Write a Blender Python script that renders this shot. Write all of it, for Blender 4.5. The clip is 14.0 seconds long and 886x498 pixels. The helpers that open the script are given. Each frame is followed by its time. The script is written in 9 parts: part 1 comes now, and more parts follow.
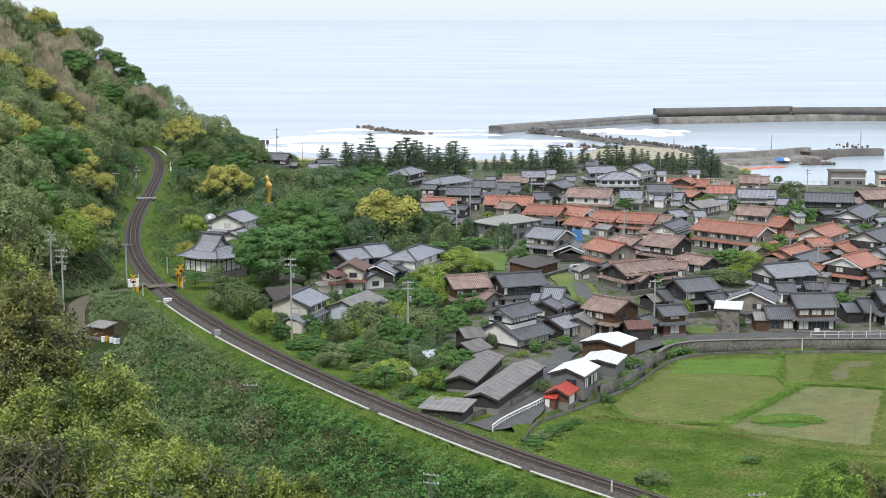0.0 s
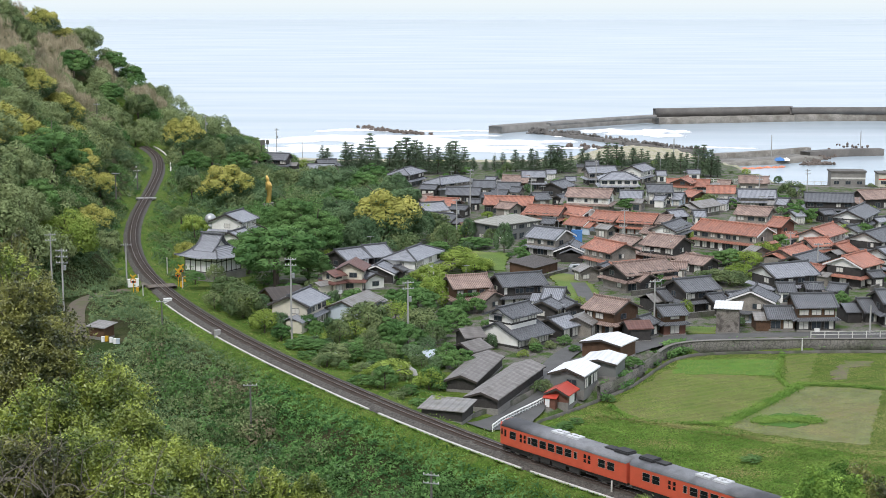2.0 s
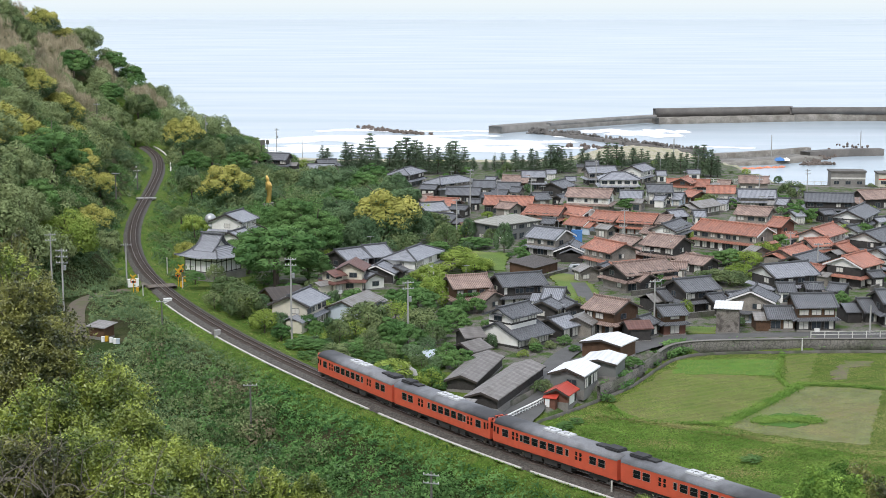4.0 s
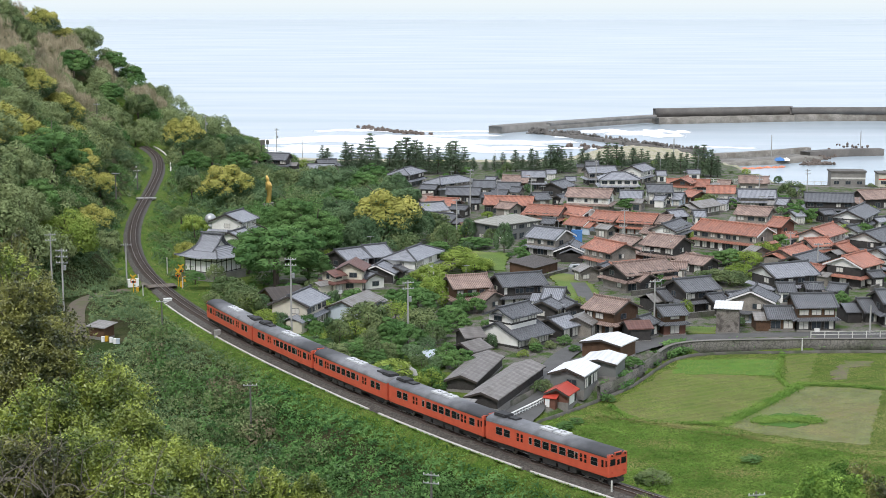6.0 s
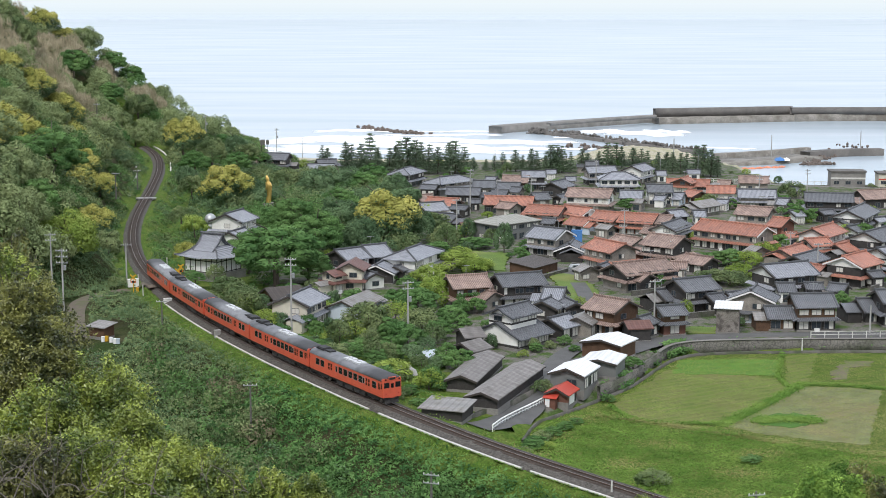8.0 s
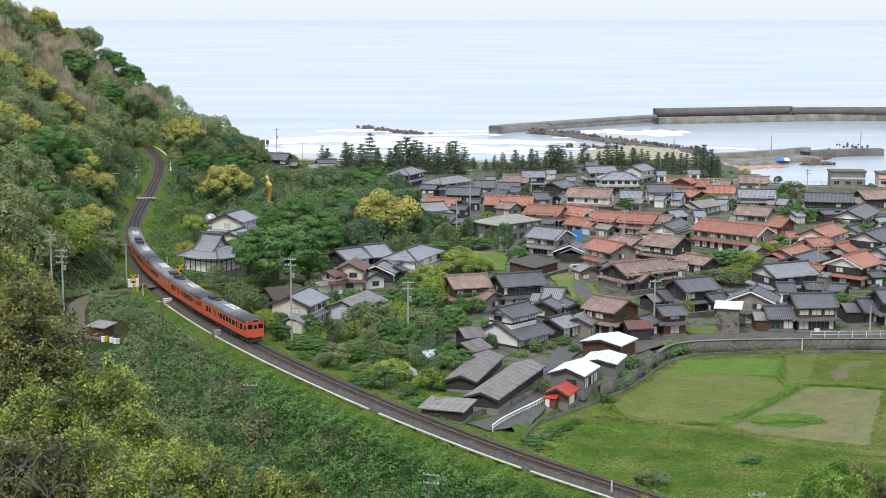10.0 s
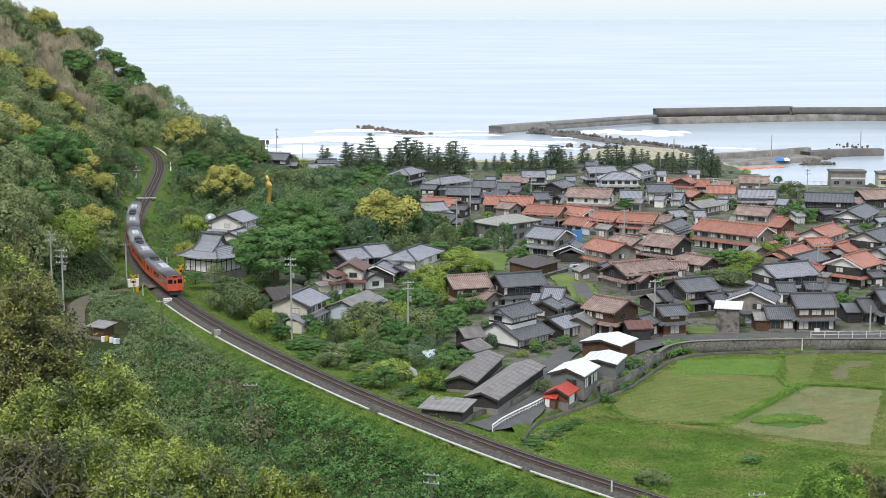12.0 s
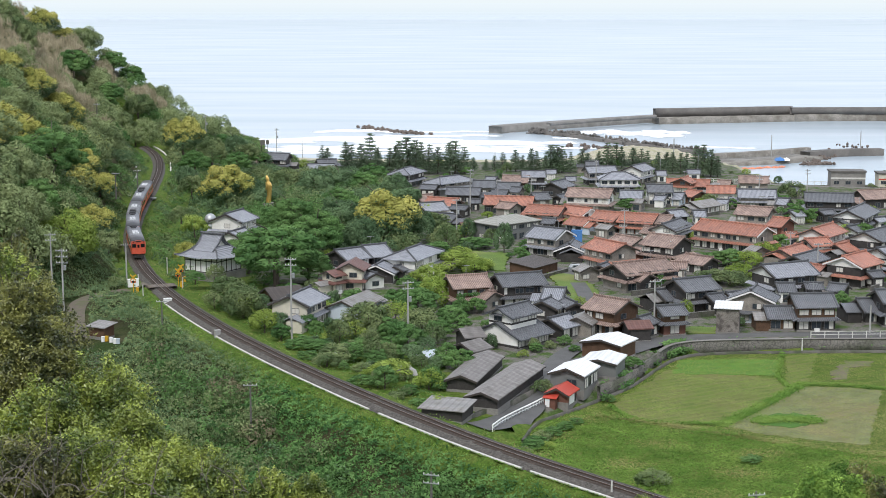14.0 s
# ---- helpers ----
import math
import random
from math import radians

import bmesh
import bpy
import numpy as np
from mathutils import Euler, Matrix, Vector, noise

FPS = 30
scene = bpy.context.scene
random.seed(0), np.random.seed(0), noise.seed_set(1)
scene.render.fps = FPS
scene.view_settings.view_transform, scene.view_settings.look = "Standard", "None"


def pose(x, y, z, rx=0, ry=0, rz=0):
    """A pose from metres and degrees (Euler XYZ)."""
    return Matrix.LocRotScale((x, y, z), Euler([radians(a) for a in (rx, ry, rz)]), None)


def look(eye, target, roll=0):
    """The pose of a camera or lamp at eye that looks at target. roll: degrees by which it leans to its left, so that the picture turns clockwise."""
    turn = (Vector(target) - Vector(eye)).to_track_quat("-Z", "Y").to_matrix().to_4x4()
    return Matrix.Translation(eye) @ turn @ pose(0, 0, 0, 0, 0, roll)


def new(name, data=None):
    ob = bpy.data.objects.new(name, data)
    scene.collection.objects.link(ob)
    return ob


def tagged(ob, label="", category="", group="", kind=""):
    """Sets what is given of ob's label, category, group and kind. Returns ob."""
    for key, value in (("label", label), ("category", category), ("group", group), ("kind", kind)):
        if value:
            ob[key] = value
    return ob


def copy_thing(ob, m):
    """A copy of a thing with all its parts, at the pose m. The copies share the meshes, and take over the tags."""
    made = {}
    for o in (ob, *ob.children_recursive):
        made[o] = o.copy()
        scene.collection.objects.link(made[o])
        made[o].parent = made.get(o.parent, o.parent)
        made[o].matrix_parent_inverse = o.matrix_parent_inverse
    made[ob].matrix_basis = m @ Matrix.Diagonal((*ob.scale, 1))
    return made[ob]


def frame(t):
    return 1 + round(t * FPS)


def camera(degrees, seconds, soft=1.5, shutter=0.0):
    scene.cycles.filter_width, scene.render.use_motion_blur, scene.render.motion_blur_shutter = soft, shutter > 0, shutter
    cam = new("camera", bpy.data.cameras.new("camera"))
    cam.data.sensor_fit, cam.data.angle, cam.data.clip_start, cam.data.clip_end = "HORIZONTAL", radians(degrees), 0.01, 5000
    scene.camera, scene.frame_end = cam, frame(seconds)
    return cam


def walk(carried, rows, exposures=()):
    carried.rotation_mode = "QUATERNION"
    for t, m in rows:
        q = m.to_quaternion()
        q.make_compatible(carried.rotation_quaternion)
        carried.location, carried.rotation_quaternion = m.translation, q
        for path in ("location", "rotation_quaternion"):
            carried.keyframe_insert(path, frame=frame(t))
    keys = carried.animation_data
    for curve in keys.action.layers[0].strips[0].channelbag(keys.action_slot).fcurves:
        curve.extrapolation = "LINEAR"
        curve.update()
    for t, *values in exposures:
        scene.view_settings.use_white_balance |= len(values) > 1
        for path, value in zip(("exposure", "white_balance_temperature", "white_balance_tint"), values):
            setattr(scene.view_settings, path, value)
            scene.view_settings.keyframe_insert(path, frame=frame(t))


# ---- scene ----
# A fishing village below a hillside look-out; x to the east of the look-out, y out to sea, z above the sea.
cam = camera(30.78, 14.0, soft=0.65, shutter=0.2)
EYE = (0.0, 0.0, 63.4)
TILT = 80.853                       # degrees up from straight down
walk(cam, [(0.0, pose(*EYE, TILT, 0, 0)), (14.0, pose(*EYE, TILT, 0, 0))])

# ---- light: a bright, hazy overcast day ----
SUN_UP, SUN_TURN = 52.0, 200.0      # degrees: elevation, bearing clockwise from +y
world = bpy.data.worlds.new("overcast_sky")
scene.world = world
world.use_nodes = True
wn, wl = world.node_tree.nodes, world.node_tree.links
sky = wn.new("ShaderNodeTexSky")
sky.sky_type, sky.sun_disc = "NISHITA", False
sky.sun_elevation, sky.sun_rotation = radians(SUN_UP), radians(SUN_TURN)
sky.air_density, sky.dust_density, sky.ozone_density = 1.0, 3.0, 1.0
# thin even cloud in front of the blue: most of the sky's colour is washed out
cloud = wn.new("ShaderNodeMix")
cloud.data_type = "RGBA"
cloud.inputs["Factor"].default_value = 0.80
wl.new(sky.outputs["Color"], cloud.inputs["A"])
cloud.inputs["B"].default_value = (7.6, 8.2, 9.2, 1)
bg = wn["Background"]
bg.inputs["Strength"].default_value = 0.150
wl.new(cloud.outputs["Result"], bg.inputs["Color"])
sun_data = bpy.data.lights.new("sun", "SUN")
sun_data.energy, sun_data.angle, sun_data.color = 2.0, radians(14), (1.0, 0.97, 0.94)
sun = new("sun", sun_data)
_a, _e = radians(SUN_TURN), radians(SUN_UP)
sun.matrix_world = look((300 * math.sin(_a) * math.cos(_e), 300 * math.cos(_a) * math.cos(_e), 300 * math.sin(_e)), (0, 0, 0))
scene.view_settings.exposure = 0.0

# ---- materials ----
def mat(name, col, rough=0.8, metal=0.0, var=0.25, scale=3.0, fine=30.0, bump=0.2, stain=None, stain_amt=0.0,
        stain_scale=0.4, rand=0.0, transl=0.0, world_space=False, spec=0.3):
    """A procedural surface: base colour, mottling at two scales, fine relief, optional stains of another colour."""
    m = bpy.data.materials.new(name)
    m.use_nodes = True
    n, l = m.node_tree.nodes, m.node_tree.links
    b = n["Principled BSDF"]
    b.inputs["Roughness"].default_value, b.inputs["Metallic"].default_value = rough, metal
    b.inputs["Specular IOR Level"].default_value = spec
    if world_space:
        src = n.new("ShaderNodeNewGeometry").outputs["Position"]
    else:
        src = n.new("ShaderNodeTexCoord").outputs["Object"]
    big = n.new("ShaderNodeTexNoise")
    big.inputs["Scale"].default_value, big.inputs["Detail"].default_value = scale, 5
    small = n.new("ShaderNodeTexNoise")
    small.inputs["Scale"].default_value, small.inputs["Detail"].default_value = fine, 3
    for t in (big, small):
        l.new(src, t.inputs["Vector"])
    add = n.new("ShaderNodeMath")
    add.operation = "ADD"
    l.new(big.outputs["Fac"], add.inputs[0])
    l.new(small.outputs["Fac"], add.inputs[1])
    val = n.new("ShaderNodeMapRange")
    val.inputs["From Min"].default_value, val.inputs["From Max"].default_value = 0.65, 1.35
    val.inputs["To Min"].default_value, val.inputs["To Max"].default_value = 1 - var, 1 + var
    l.new(add.outputs[0], val.inputs["Value"])
    hsv = n.new("ShaderNodeHueSaturation")
    hsv.inputs["Color"].default_value = (*col, 1)
    l.new(val.outputs[0], hsv.inputs["Value"])
    out = hsv.outputs["Color"]
    if stain:
        sn = n.new("ShaderNodeTexNoise")
        sn.inputs["Scale"].default_value, sn.inputs["Detail"].default_value = stain_scale, 6
        l.new(src, sn.inputs["Vector"])
        sr = n.new("ShaderNodeMapRange")
        sr.inputs["From Min"].default_value, sr.inputs["From Max"].default_value = 0.45, 0.65
        sr.inputs["To Max"].default_value = stain_amt
        l.new(sn.outputs["Fac"], sr.inputs["Value"])
        mx = n.new("ShaderNodeMix")
        mx.data_type = "RGBA"
        l.new(sr.outputs[0], mx.inputs["Factor"])
        l.new(out, mx.inputs["A"])
        mx.inputs["B"].default_value = (*stain, 1)
        out = mx.outputs["Result"]
    if rand:
        oi = n.new("ShaderNodeObjectInfo")
        rr = n.new("ShaderNodeMapRange")
        rr.inputs["To Min"].default_value, rr.inputs["To Max"].default_value = 1 - rand, 1 + rand
        l.new(oi.outputs["Random"], rr.inputs["Value"])
        h2 = n.new("ShaderNodeHueSaturation")
        l.new(out, h2.inputs["Color"])
        l.new(rr.outputs[0], h2.inputs["Value"])
        out = h2.outputs["Color"]
    l.new(out, b.inputs["Base Color"])
    if bump:
        bp = n.new("ShaderNodeBump")
        bp.inputs["Strength"].default_value, bp.inputs["Distance"].default_value = bump, 0.05
        l.new(small.outputs["Fac"], bp.inputs["Height"])
        l.new(bp.outputs[0], b.inputs["Normal"])
    if transl:
        tr = n.new("ShaderNodeBsdfTranslucent")
        l.new(out, tr.inputs["Color"])
        ms = n.new("ShaderNodeMixShader")
        ms.inputs[0].default_value = transl
        l.new(b.outputs[0], ms.inputs[1])
        l.new(tr.outputs[0], ms.inputs[2])
        l.new(ms.outputs[0], n["Material Output"].inputs["Surface"])
    return m


def leaf_mat(name, a, b_, hue_scale=0.15, spread=0.15):
    """Foliage: colour runs between two greens from clump to clump and leaf to leaf."""
    m = mat(name, a, rough=0.75, var=0.25, scale=0.25, fine=1.2, bump=0, transl=0.14, world_space=True, spec=0.12)
    n, l = m.node_tree.nodes, m.node_tree.links
    geo = n.new("ShaderNodeNewGeometry")
    cl = n.new("ShaderNodeTexNoise")
    cl.inputs["Scale"].default_value, cl.inputs["Detail"].default_value = hue_scale, 2
    l.new(geo.outputs["Position"], cl.inputs["Vector"])
    ad = n.new("ShaderNodeMath")
    ad.operation = "MULTIPLY_ADD"
    ad.inputs[1].default_value = 0.32
    l.new(geo.outputs["Random Per Island"], ad.inputs[0])
    cr = n.new("ShaderNodeMapRange")
    cr.inputs["From Min"].default_value, cr.inputs["From Max"].default_value = 0.5 - spread, 0.5 + spread
    cr.inputs["To Min"].default_value, cr.inputs["To Max"].default_value = 0.0, 0.68
    l.new(cl.outputs["Fac"], cr.inputs["Value"])
    l.new(cr.outputs[0], ad.inputs[2])
    mx = n.new("ShaderNodeMix")
    mx.data_type = "RGBA"
    l.new(ad.outputs[0], mx.inputs["Factor"])
    mx.inputs["A"].default_value, mx.inputs["B"].default_value = (*a, 1), (*b_, 1)
    hs = n["Hue/Saturation/Value"]
    l.new(mx.outputs["Result"], hs.inputs["Color"])
    return m


def roof_mat(name, col, rough, pitch=0.28, course=0.25, metal=0.0, var=0.22, stain=None, stain_amt=0.0, relief=0.06, ribs=True):
    """Pantiles or standing-seam sheet: ribs down the slope, courses across it, toned rib by rib and course by course.
    """
    m = mat(name, col, rough=rough, metal=metal, var=var, scale=0.8, fine=9.0, bump=0, stain=stain, stain_amt=stain_amt,
            stain_scale=0.7, rand=0.12)
    n, l = m.node_tree.nodes, m.node_tree.links
    tc = n.new("ShaderNodeTexCoord")
    sep = n.new("ShaderNodeSeparateXYZ")
    l.new(tc.outputs["Object"], sep.inputs[0])

    def wave(axis, period, power):
        a = n.new("ShaderNodeMath")
        a.operation = "MULTIPLY"
        a.inputs[1].default_value = 2 * math.pi / period
        l.new(sep.outputs[axis], a.inputs[0])
        s = n.new("ShaderNodeMath")
        s.operation = "SINE"
        l.new(a.outputs[0], s.inputs[0])
        p = n.new("ShaderNodeMapRange")
        p.inputs["From Min"].default_value = -1
        p.inputs["To Max"].default_value = power
        l.new(s.outputs[0], p.inputs["Value"])
        return p.outputs[0]
    h = n.new("ShaderNodeMath")
    h.operation = "ADD"
    l.new(wave("X", pitch, 1.0), h.inputs[0])
    l.new(wave("Z", course * 0.5, 0.6 if ribs else 0.0), h.inputs[1])
    # the colour darkens in stripes down the slope and, less, in bands across it
    jt = n.new("ShaderNodeMapRange")
    jt.inputs["From Min"].default_value, jt.inputs["From Max"].default_value = 0.0, 0.5
    jt.inputs["To Min"].default_value, jt.inputs["To Max"].default_value = (0.52, 1.12) if ribs else (0.84, 1.02)
    l.new(wave("X", 0.34 if ribs else pitch * 2, 1.0), jt.inputs["Value"])
    jc = n.new("ShaderNodeMapRange")
    jc.inputs["To Min"].default_value = 0.86
    l.new(wave("Z", course * 0.8, 1.0), jc.inputs["Value"])
    jm = n.new("ShaderNodeMath")
    jm.operation = "MULTIPLY"
    l.new(jt.outputs[0], jm.inputs[0])
    l.new(jc.outputs[0], jm.inputs[1])
    b0 = n["Principled BSDF"].inputs["Base Color"]
    hj = n.new("ShaderNodeHueSaturation")
    l.new(b0.links[0].from_socket, hj.inputs["Color"])
    l.new(jm.outputs[0], hj.inputs["Value"])
    l.new(hj.outputs["Color"], b0)
    bp = n.new("ShaderNodeBump")
    bp.inputs["Strength"].default_value, bp.inputs["Distance"].default_value = 0.8, relief
    l.new(h.outputs[0], bp.inputs["Height"])
    l.new(bp.outputs[0], n["Principled BSDF"].inputs["Normal"])
    return m


M = {}
M["grass"] = mat("meadow_grass", (0.105, 0.165, 0.03), var=0.3, scale=0.25, fine=4.0, bump=0.6, stain=(0.19, 0.19, 0.055), stain_amt=0.7, stain_scale=0.12, world_space=True)
M["asphalt"] = mat("asphalt", (0.105, 0.104, 0.102), var=0.2, scale=0.5, fine=12, world_space=True)
M["dirt"] = mat("dirt_track", (0.135, 0.112, 0.088), var=0.25, scale=0.6, fine=8, stain=(0.10, 0.12, 0.04), stain_amt=0.7, stain_scale=0.5, world_space=True)
M["concrete"] = mat("weathered_concrete", (0.23, 0.22, 0.205), var=0.25, scale=0.4, fine=5, stain=(0.15, 0.14, 0.125), stain_amt=0.6, stain_scale=0.15, world_space=True)
M["concrete_dark"] = mat("wet_concrete", (0.15, 0.14, 0.13), var=0.25, scale=0.3, fine=4, stain=(0.09, 0.085, 0.08), stain_amt=0.6, stain_scale=0.12, world_space=True)
M["ballast_rusty"] = mat("rust_stained_ballast", (0.062, 0.048, 0.040), var=0.6, scale=0.8, fine=6, bump=0.9, world_space=True)
M["ballast"] = mat("track_ballast", (0.084, 0.076, 0.066), var=0.85, scale=2.2, fine=9, bump=0.9, world_space=True)
M["trough"] = mat("pale_concrete", (0.58, 0.57, 0.53), var=0.2, scale=1.0, fine=10, world_space=True)
M["sleeper"] = mat("sleeper_wood", (0.062, 0.050, 0.043), var=0.35)
M["deck"] = mat("weathered_deck_board", (0.15, 0.125, 0.10), var=0.3)
M["rail_web"] = mat("rusty_rail_side", (0.075, 0.048, 0.036), rough=0.8, var=0.3)
M["rail"] = mat("rail_steel", (0.33, 0.30, 0.28), rough=0.38, metal=0.6, var=0.2)
M["rock"] = mat("sea_rock", (0.13, 0.105, 0.09), var=0.4, scale=0.7, fine=4, bump=0.8)
M["foam"] = mat("sea_foam", (0.82, 0.84, 0.85), rough=0.9, var=0.08, scale=0.2, fine=1.5, bump=0.5)
M["white"] = mat("white_plaster", (0.76, 0.75, 0.71), var=0.08, scale=0.5, fine=8, stain=(0.55, 0.53, 0.48), stain_amt=0.5)
M["cream"] = mat("cream_render", (0.60, 0.56, 0.46), var=0.08, scale=0.5, fine=8, stain=(0.45, 0.42, 0.35), stain_amt=0.5)
M["greywall"] = mat("grey_siding", (0.17, 0.175, 0.17), var=0.12, scale=0.5, fine=8)
M["bluewall"] = mat("pale_blue_siding", (0.50, 0.56, 0.62), var=0.08, scale=0.5, fine=8)
M["darkwood"] = mat("black_board_siding", (0.048, 0.044, 0.042), var=0.35, scale=1.0, fine=12, bump=0.4)
M["brownwood"] = mat("brown_board_siding", (0.10, 0.058, 0.035), var=0.35, scale=1.0, fine=12, bump=0.4)
M["oldwood"] = mat("weathered_board_siding", (0.26, 0.235, 0.205), var=0.35, scale=1.0, fine=12, bump=0.4)
M["greyboard"] = mat("silvered_board_siding", (0.22, 0.20, 0.178), var=0.5, scale=0.6, fine=6, bump=0.5, stain=(0.075, 0.065, 0.058), stain_amt=0.9, stain_scale=1.2)
M["redwall"] = mat("red_brown_wall", (0.15, 0.07, 0.05), var=0.2, scale=1.0, fine=12)
M["grey"] = roof_mat("blue_grey_tile", (0.29, 0.30, 0.33), 0.42)
M["ridge_tile"] = mat("charcoal_ridge_tile", (0.085, 0.088, 0.095), rough=0.45, var=0.3, scale=2.0, fine=10)
M["dark"] = roof_mat("charcoal_tile", (0.145, 0.15, 0.162), 0.42)
M["red"] = roof_mat("red_glazed_tile", (0.44, 0.195, 0.135), 0.45, stain=(0.27, 0.14, 0.11), stain_amt=0.6)
M["pink"] = roof_mat("weathered_russet_tile", (0.34, 0.245, 0.205), 0.6, var=0.4, stain=(0.22, 0.155, 0.135), stain_amt=0.8)
M["brown"] = roof_mat("brown_sheet_metal", (0.17, 0.085, 0.07), 0.5, pitch=0.45, ribs=False, relief=0.03)
M["umber"] = roof_mat("dark_brown_sheet_metal", (0.066, 0.054, 0.047), 0.55, pitch=0.45, ribs=False, relief=0.03, stain=(0.06, 0.05, 0.045), stain_amt=0.6)
M["tin"] = roof_mat("grey_sheet_metal", (0.27, 0.26, 0.25), 0.55, pitch=0.45, ribs=False, relief=0.03, stain=(0.17, 0.15, 0.13), stain_amt=0.7)
M["barn"] = roof_mat("sooty_brown_grey_sheet", (0.215, 0.20, 0.19), 0.6, pitch=0.9, ribs=False, relief=0.03, stain=(0.15, 0.135, 0.125), stain_amt=0.8)
M["pale"] = roof_mat("beige_standing_seam", (0.34, 0.335, 0.295), 0.5, pitch=0.45, ribs=False, relief=0.03)
M["silver"] = roof_mat("white_corrugated_sheet", (0.80, 0.81, 0.82), 0.45, pitch=0.3, ribs=False, relief=0.03, var=0.08)
M["redtin"] = roof_mat("red_sheet_metal", (0.50, 0.07, 0.045), 0.4, pitch=0.45, ribs=False, relief=0.03)
M["trim"] = mat("eave_board", (0.06, 0.052, 0.046), var=0.2)
M["trimwhite"] = mat("white_barge_board", (0.75, 0.74, 0.72), var=0.06)
M["frame"] = mat("aluminium_frame", (0.16, 0.155, 0.15), rough=0.4, metal=0.4, var=0.1)
M["curtain"] = mat("paper_screen", (0.62, 0.60, 0.55), var=0.1)
M["glass"] = mat("window_glass", (0.045, 0.055, 0.065), rough=0.08, var=0.3, scale=0.7, fine=3, bump=0, spec=0.6)
M["old_pole"] = mat("weathered_dark_pole", (0.13, 0.125, 0.11), var=0.25, scale=2, fine=12)
M["pole"] = mat("concrete_pole", (0.36, 0.355, 0.34), var=0.12, scale=2, fine=12)
M["metal"] = mat("galvanised_steel", (0.45, 0.46, 0.47), rough=0.45, metal=0.6, var=0.12)
M["black"] = mat("black_rubber", (0.02, 0.02, 0.02), var=0.2)
M["paint_white"] = mat("white_paint", (0.80, 0.80, 0.78), rough=0.5, var=0.05)
M["yellow"] = mat("yellow_paint", (0.62, 0.36, 0.03), rough=0.5, var=0.1)
M["orange"] = mat("orange_paint", (0.75, 0.17, 0.03), rough=0.5, var=0.1)
M["blue"] = mat("blue_sheet", (0.07, 0.20, 0.47), rough=0.5, var=0.12)
M["gold"] = mat("gilt_bronze", (0.75, 0.50, 0.16), rough=0.35, metal=0.85, var=0.15)
M["bark"] = mat("bark", (0.09, 0.075, 0.06), var=0.35, scale=1.5, fine=10, bump=0.6)
M["train"] = mat("vermilion_paint", (0.60, 0.105, 0.058), rough=0.38, var=0.07, scale=0.6, fine=6, bump=0, spec=0.45, stain=(0.44, 0.075, 0.04), stain_amt=0.4, stain_scale=0.9)
def soot_roof():
    """Grey sheet roof with soot lying thick towards the cab end, ragged at its edge."""
    m = mat("sooty_grey_roof", (0.23, 0.235, 0.25), rough=0.6, var=0.2, scale=0.5, fine=7, stain=(0.10, 0.10, 0.105), stain_amt=0.7, stain_scale=0.5)
    n, l = m.node_tree.nodes, m.node_tree.links
    tc = n.new("ShaderNodeTexCoord")
    sep = n.new("ShaderNodeSeparateXYZ")
    l.new(tc.outputs["Object"], sep.inputs[0])
    t = n.new("ShaderNodeTexNoise")
    t.inputs["Scale"].default_value, t.inputs["Detail"].default_value = 0.9, 5
    l.new(tc.outputs["Object"], t.inputs["Vector"])
    a = n.new("ShaderNodeMath")
    a.operation = "MULTIPLY_ADD"
    a.inputs[1].default_value = 3.0
    l.new(t.outputs["Fac"], a.inputs[0])
    l.new(sep.outputs["X"], a.inputs[2])
    r = n.new("ShaderNodeMapRange")
    r.inputs["From Min"].default_value, r.inputs["From Max"].default_value = 3.8, 8.5
    r.inputs["To Max"].default_value = 0.85
    l.new(a.outputs[0], r.inputs["Value"])
    b = n["Principled BSDF"].inputs["Base Color"]
    mx = n.new("ShaderNodeMix")
    mx.data_type = "RGBA"
    l.new(r.outputs[0], mx.inputs["Factor"])
    l.new(b.links[0].from_socket, mx.inputs["A"])
    mx.inputs["B"].default_value = (0.035, 0.035, 0.038, 1)
    l.new(mx.outputs["Result"], b)
    return m


M["train_roof"] = soot_roof()
M["train_glass"] = mat("dark_coach_glass", (0.012, 0.014, 0.016), rough=0.15, var=0.4, scale=0.8, fine=3, bump=0, spec=0.25)
M["under"] = mat("underframe_grime", (0.045, 0.042, 0.04), rough=0.7, var=0.3)
M["vent"] = mat("pale_roof_vent", (0.55, 0.56, 0.57), rough=0.5, var=0.1)
M["exhaust"] = mat("sooty_exhaust_hood", (0.04, 0.04, 0.042), rough=0.7, var=0.3)
M["lf_dark"] = leaf_mat("evergreen_leaves", (0.062, 0.118, 0.056), (0.185, 0.275, 0.135))
M["lf_mid"] = leaf_mat("green_leaves", (0.060, 0.142, 0.044), (0.175, 0.300, 0.098))
M["lf_light"] = leaf_mat("fresh_leaves", (0.16, 0.245, 0.042), (0.32, 0.405, 0.095))
M["lf_gold"] = leaf_mat("blossoming_yellow_leaves", (0.265, 0.285, 0.068), (0.52, 0.49, 0.150))
M["lf_pine"] = leaf_mat("pine_needles", (0.085, 0.135, 0.085), (0.170, 0.230, 0.135))
M["lf_brown"] = leaf_mat("dry_brush", (0.25, 0.22, 0.14), (0.52, 0.455, 0.32))
M["lf_dry"] = leaf_mat("withered_leaves", (0.13, 0.115, 0.07), (0.27, 0.235, 0.15))
M["lf_olive"] = leaf_mat("dull_brush_leaves", (0.080, 0.128, 0.052), (0.240, 0.295, 0.130), 0.2, 0.10)
# hillside spring foliage, its colour lifted to paint in the distance haze
M["lf_spring_haze"] = leaf_mat("evergreen_spring_leaves", (0.135, 0.190, 0.082), (0.345, 0.405, 0.190))
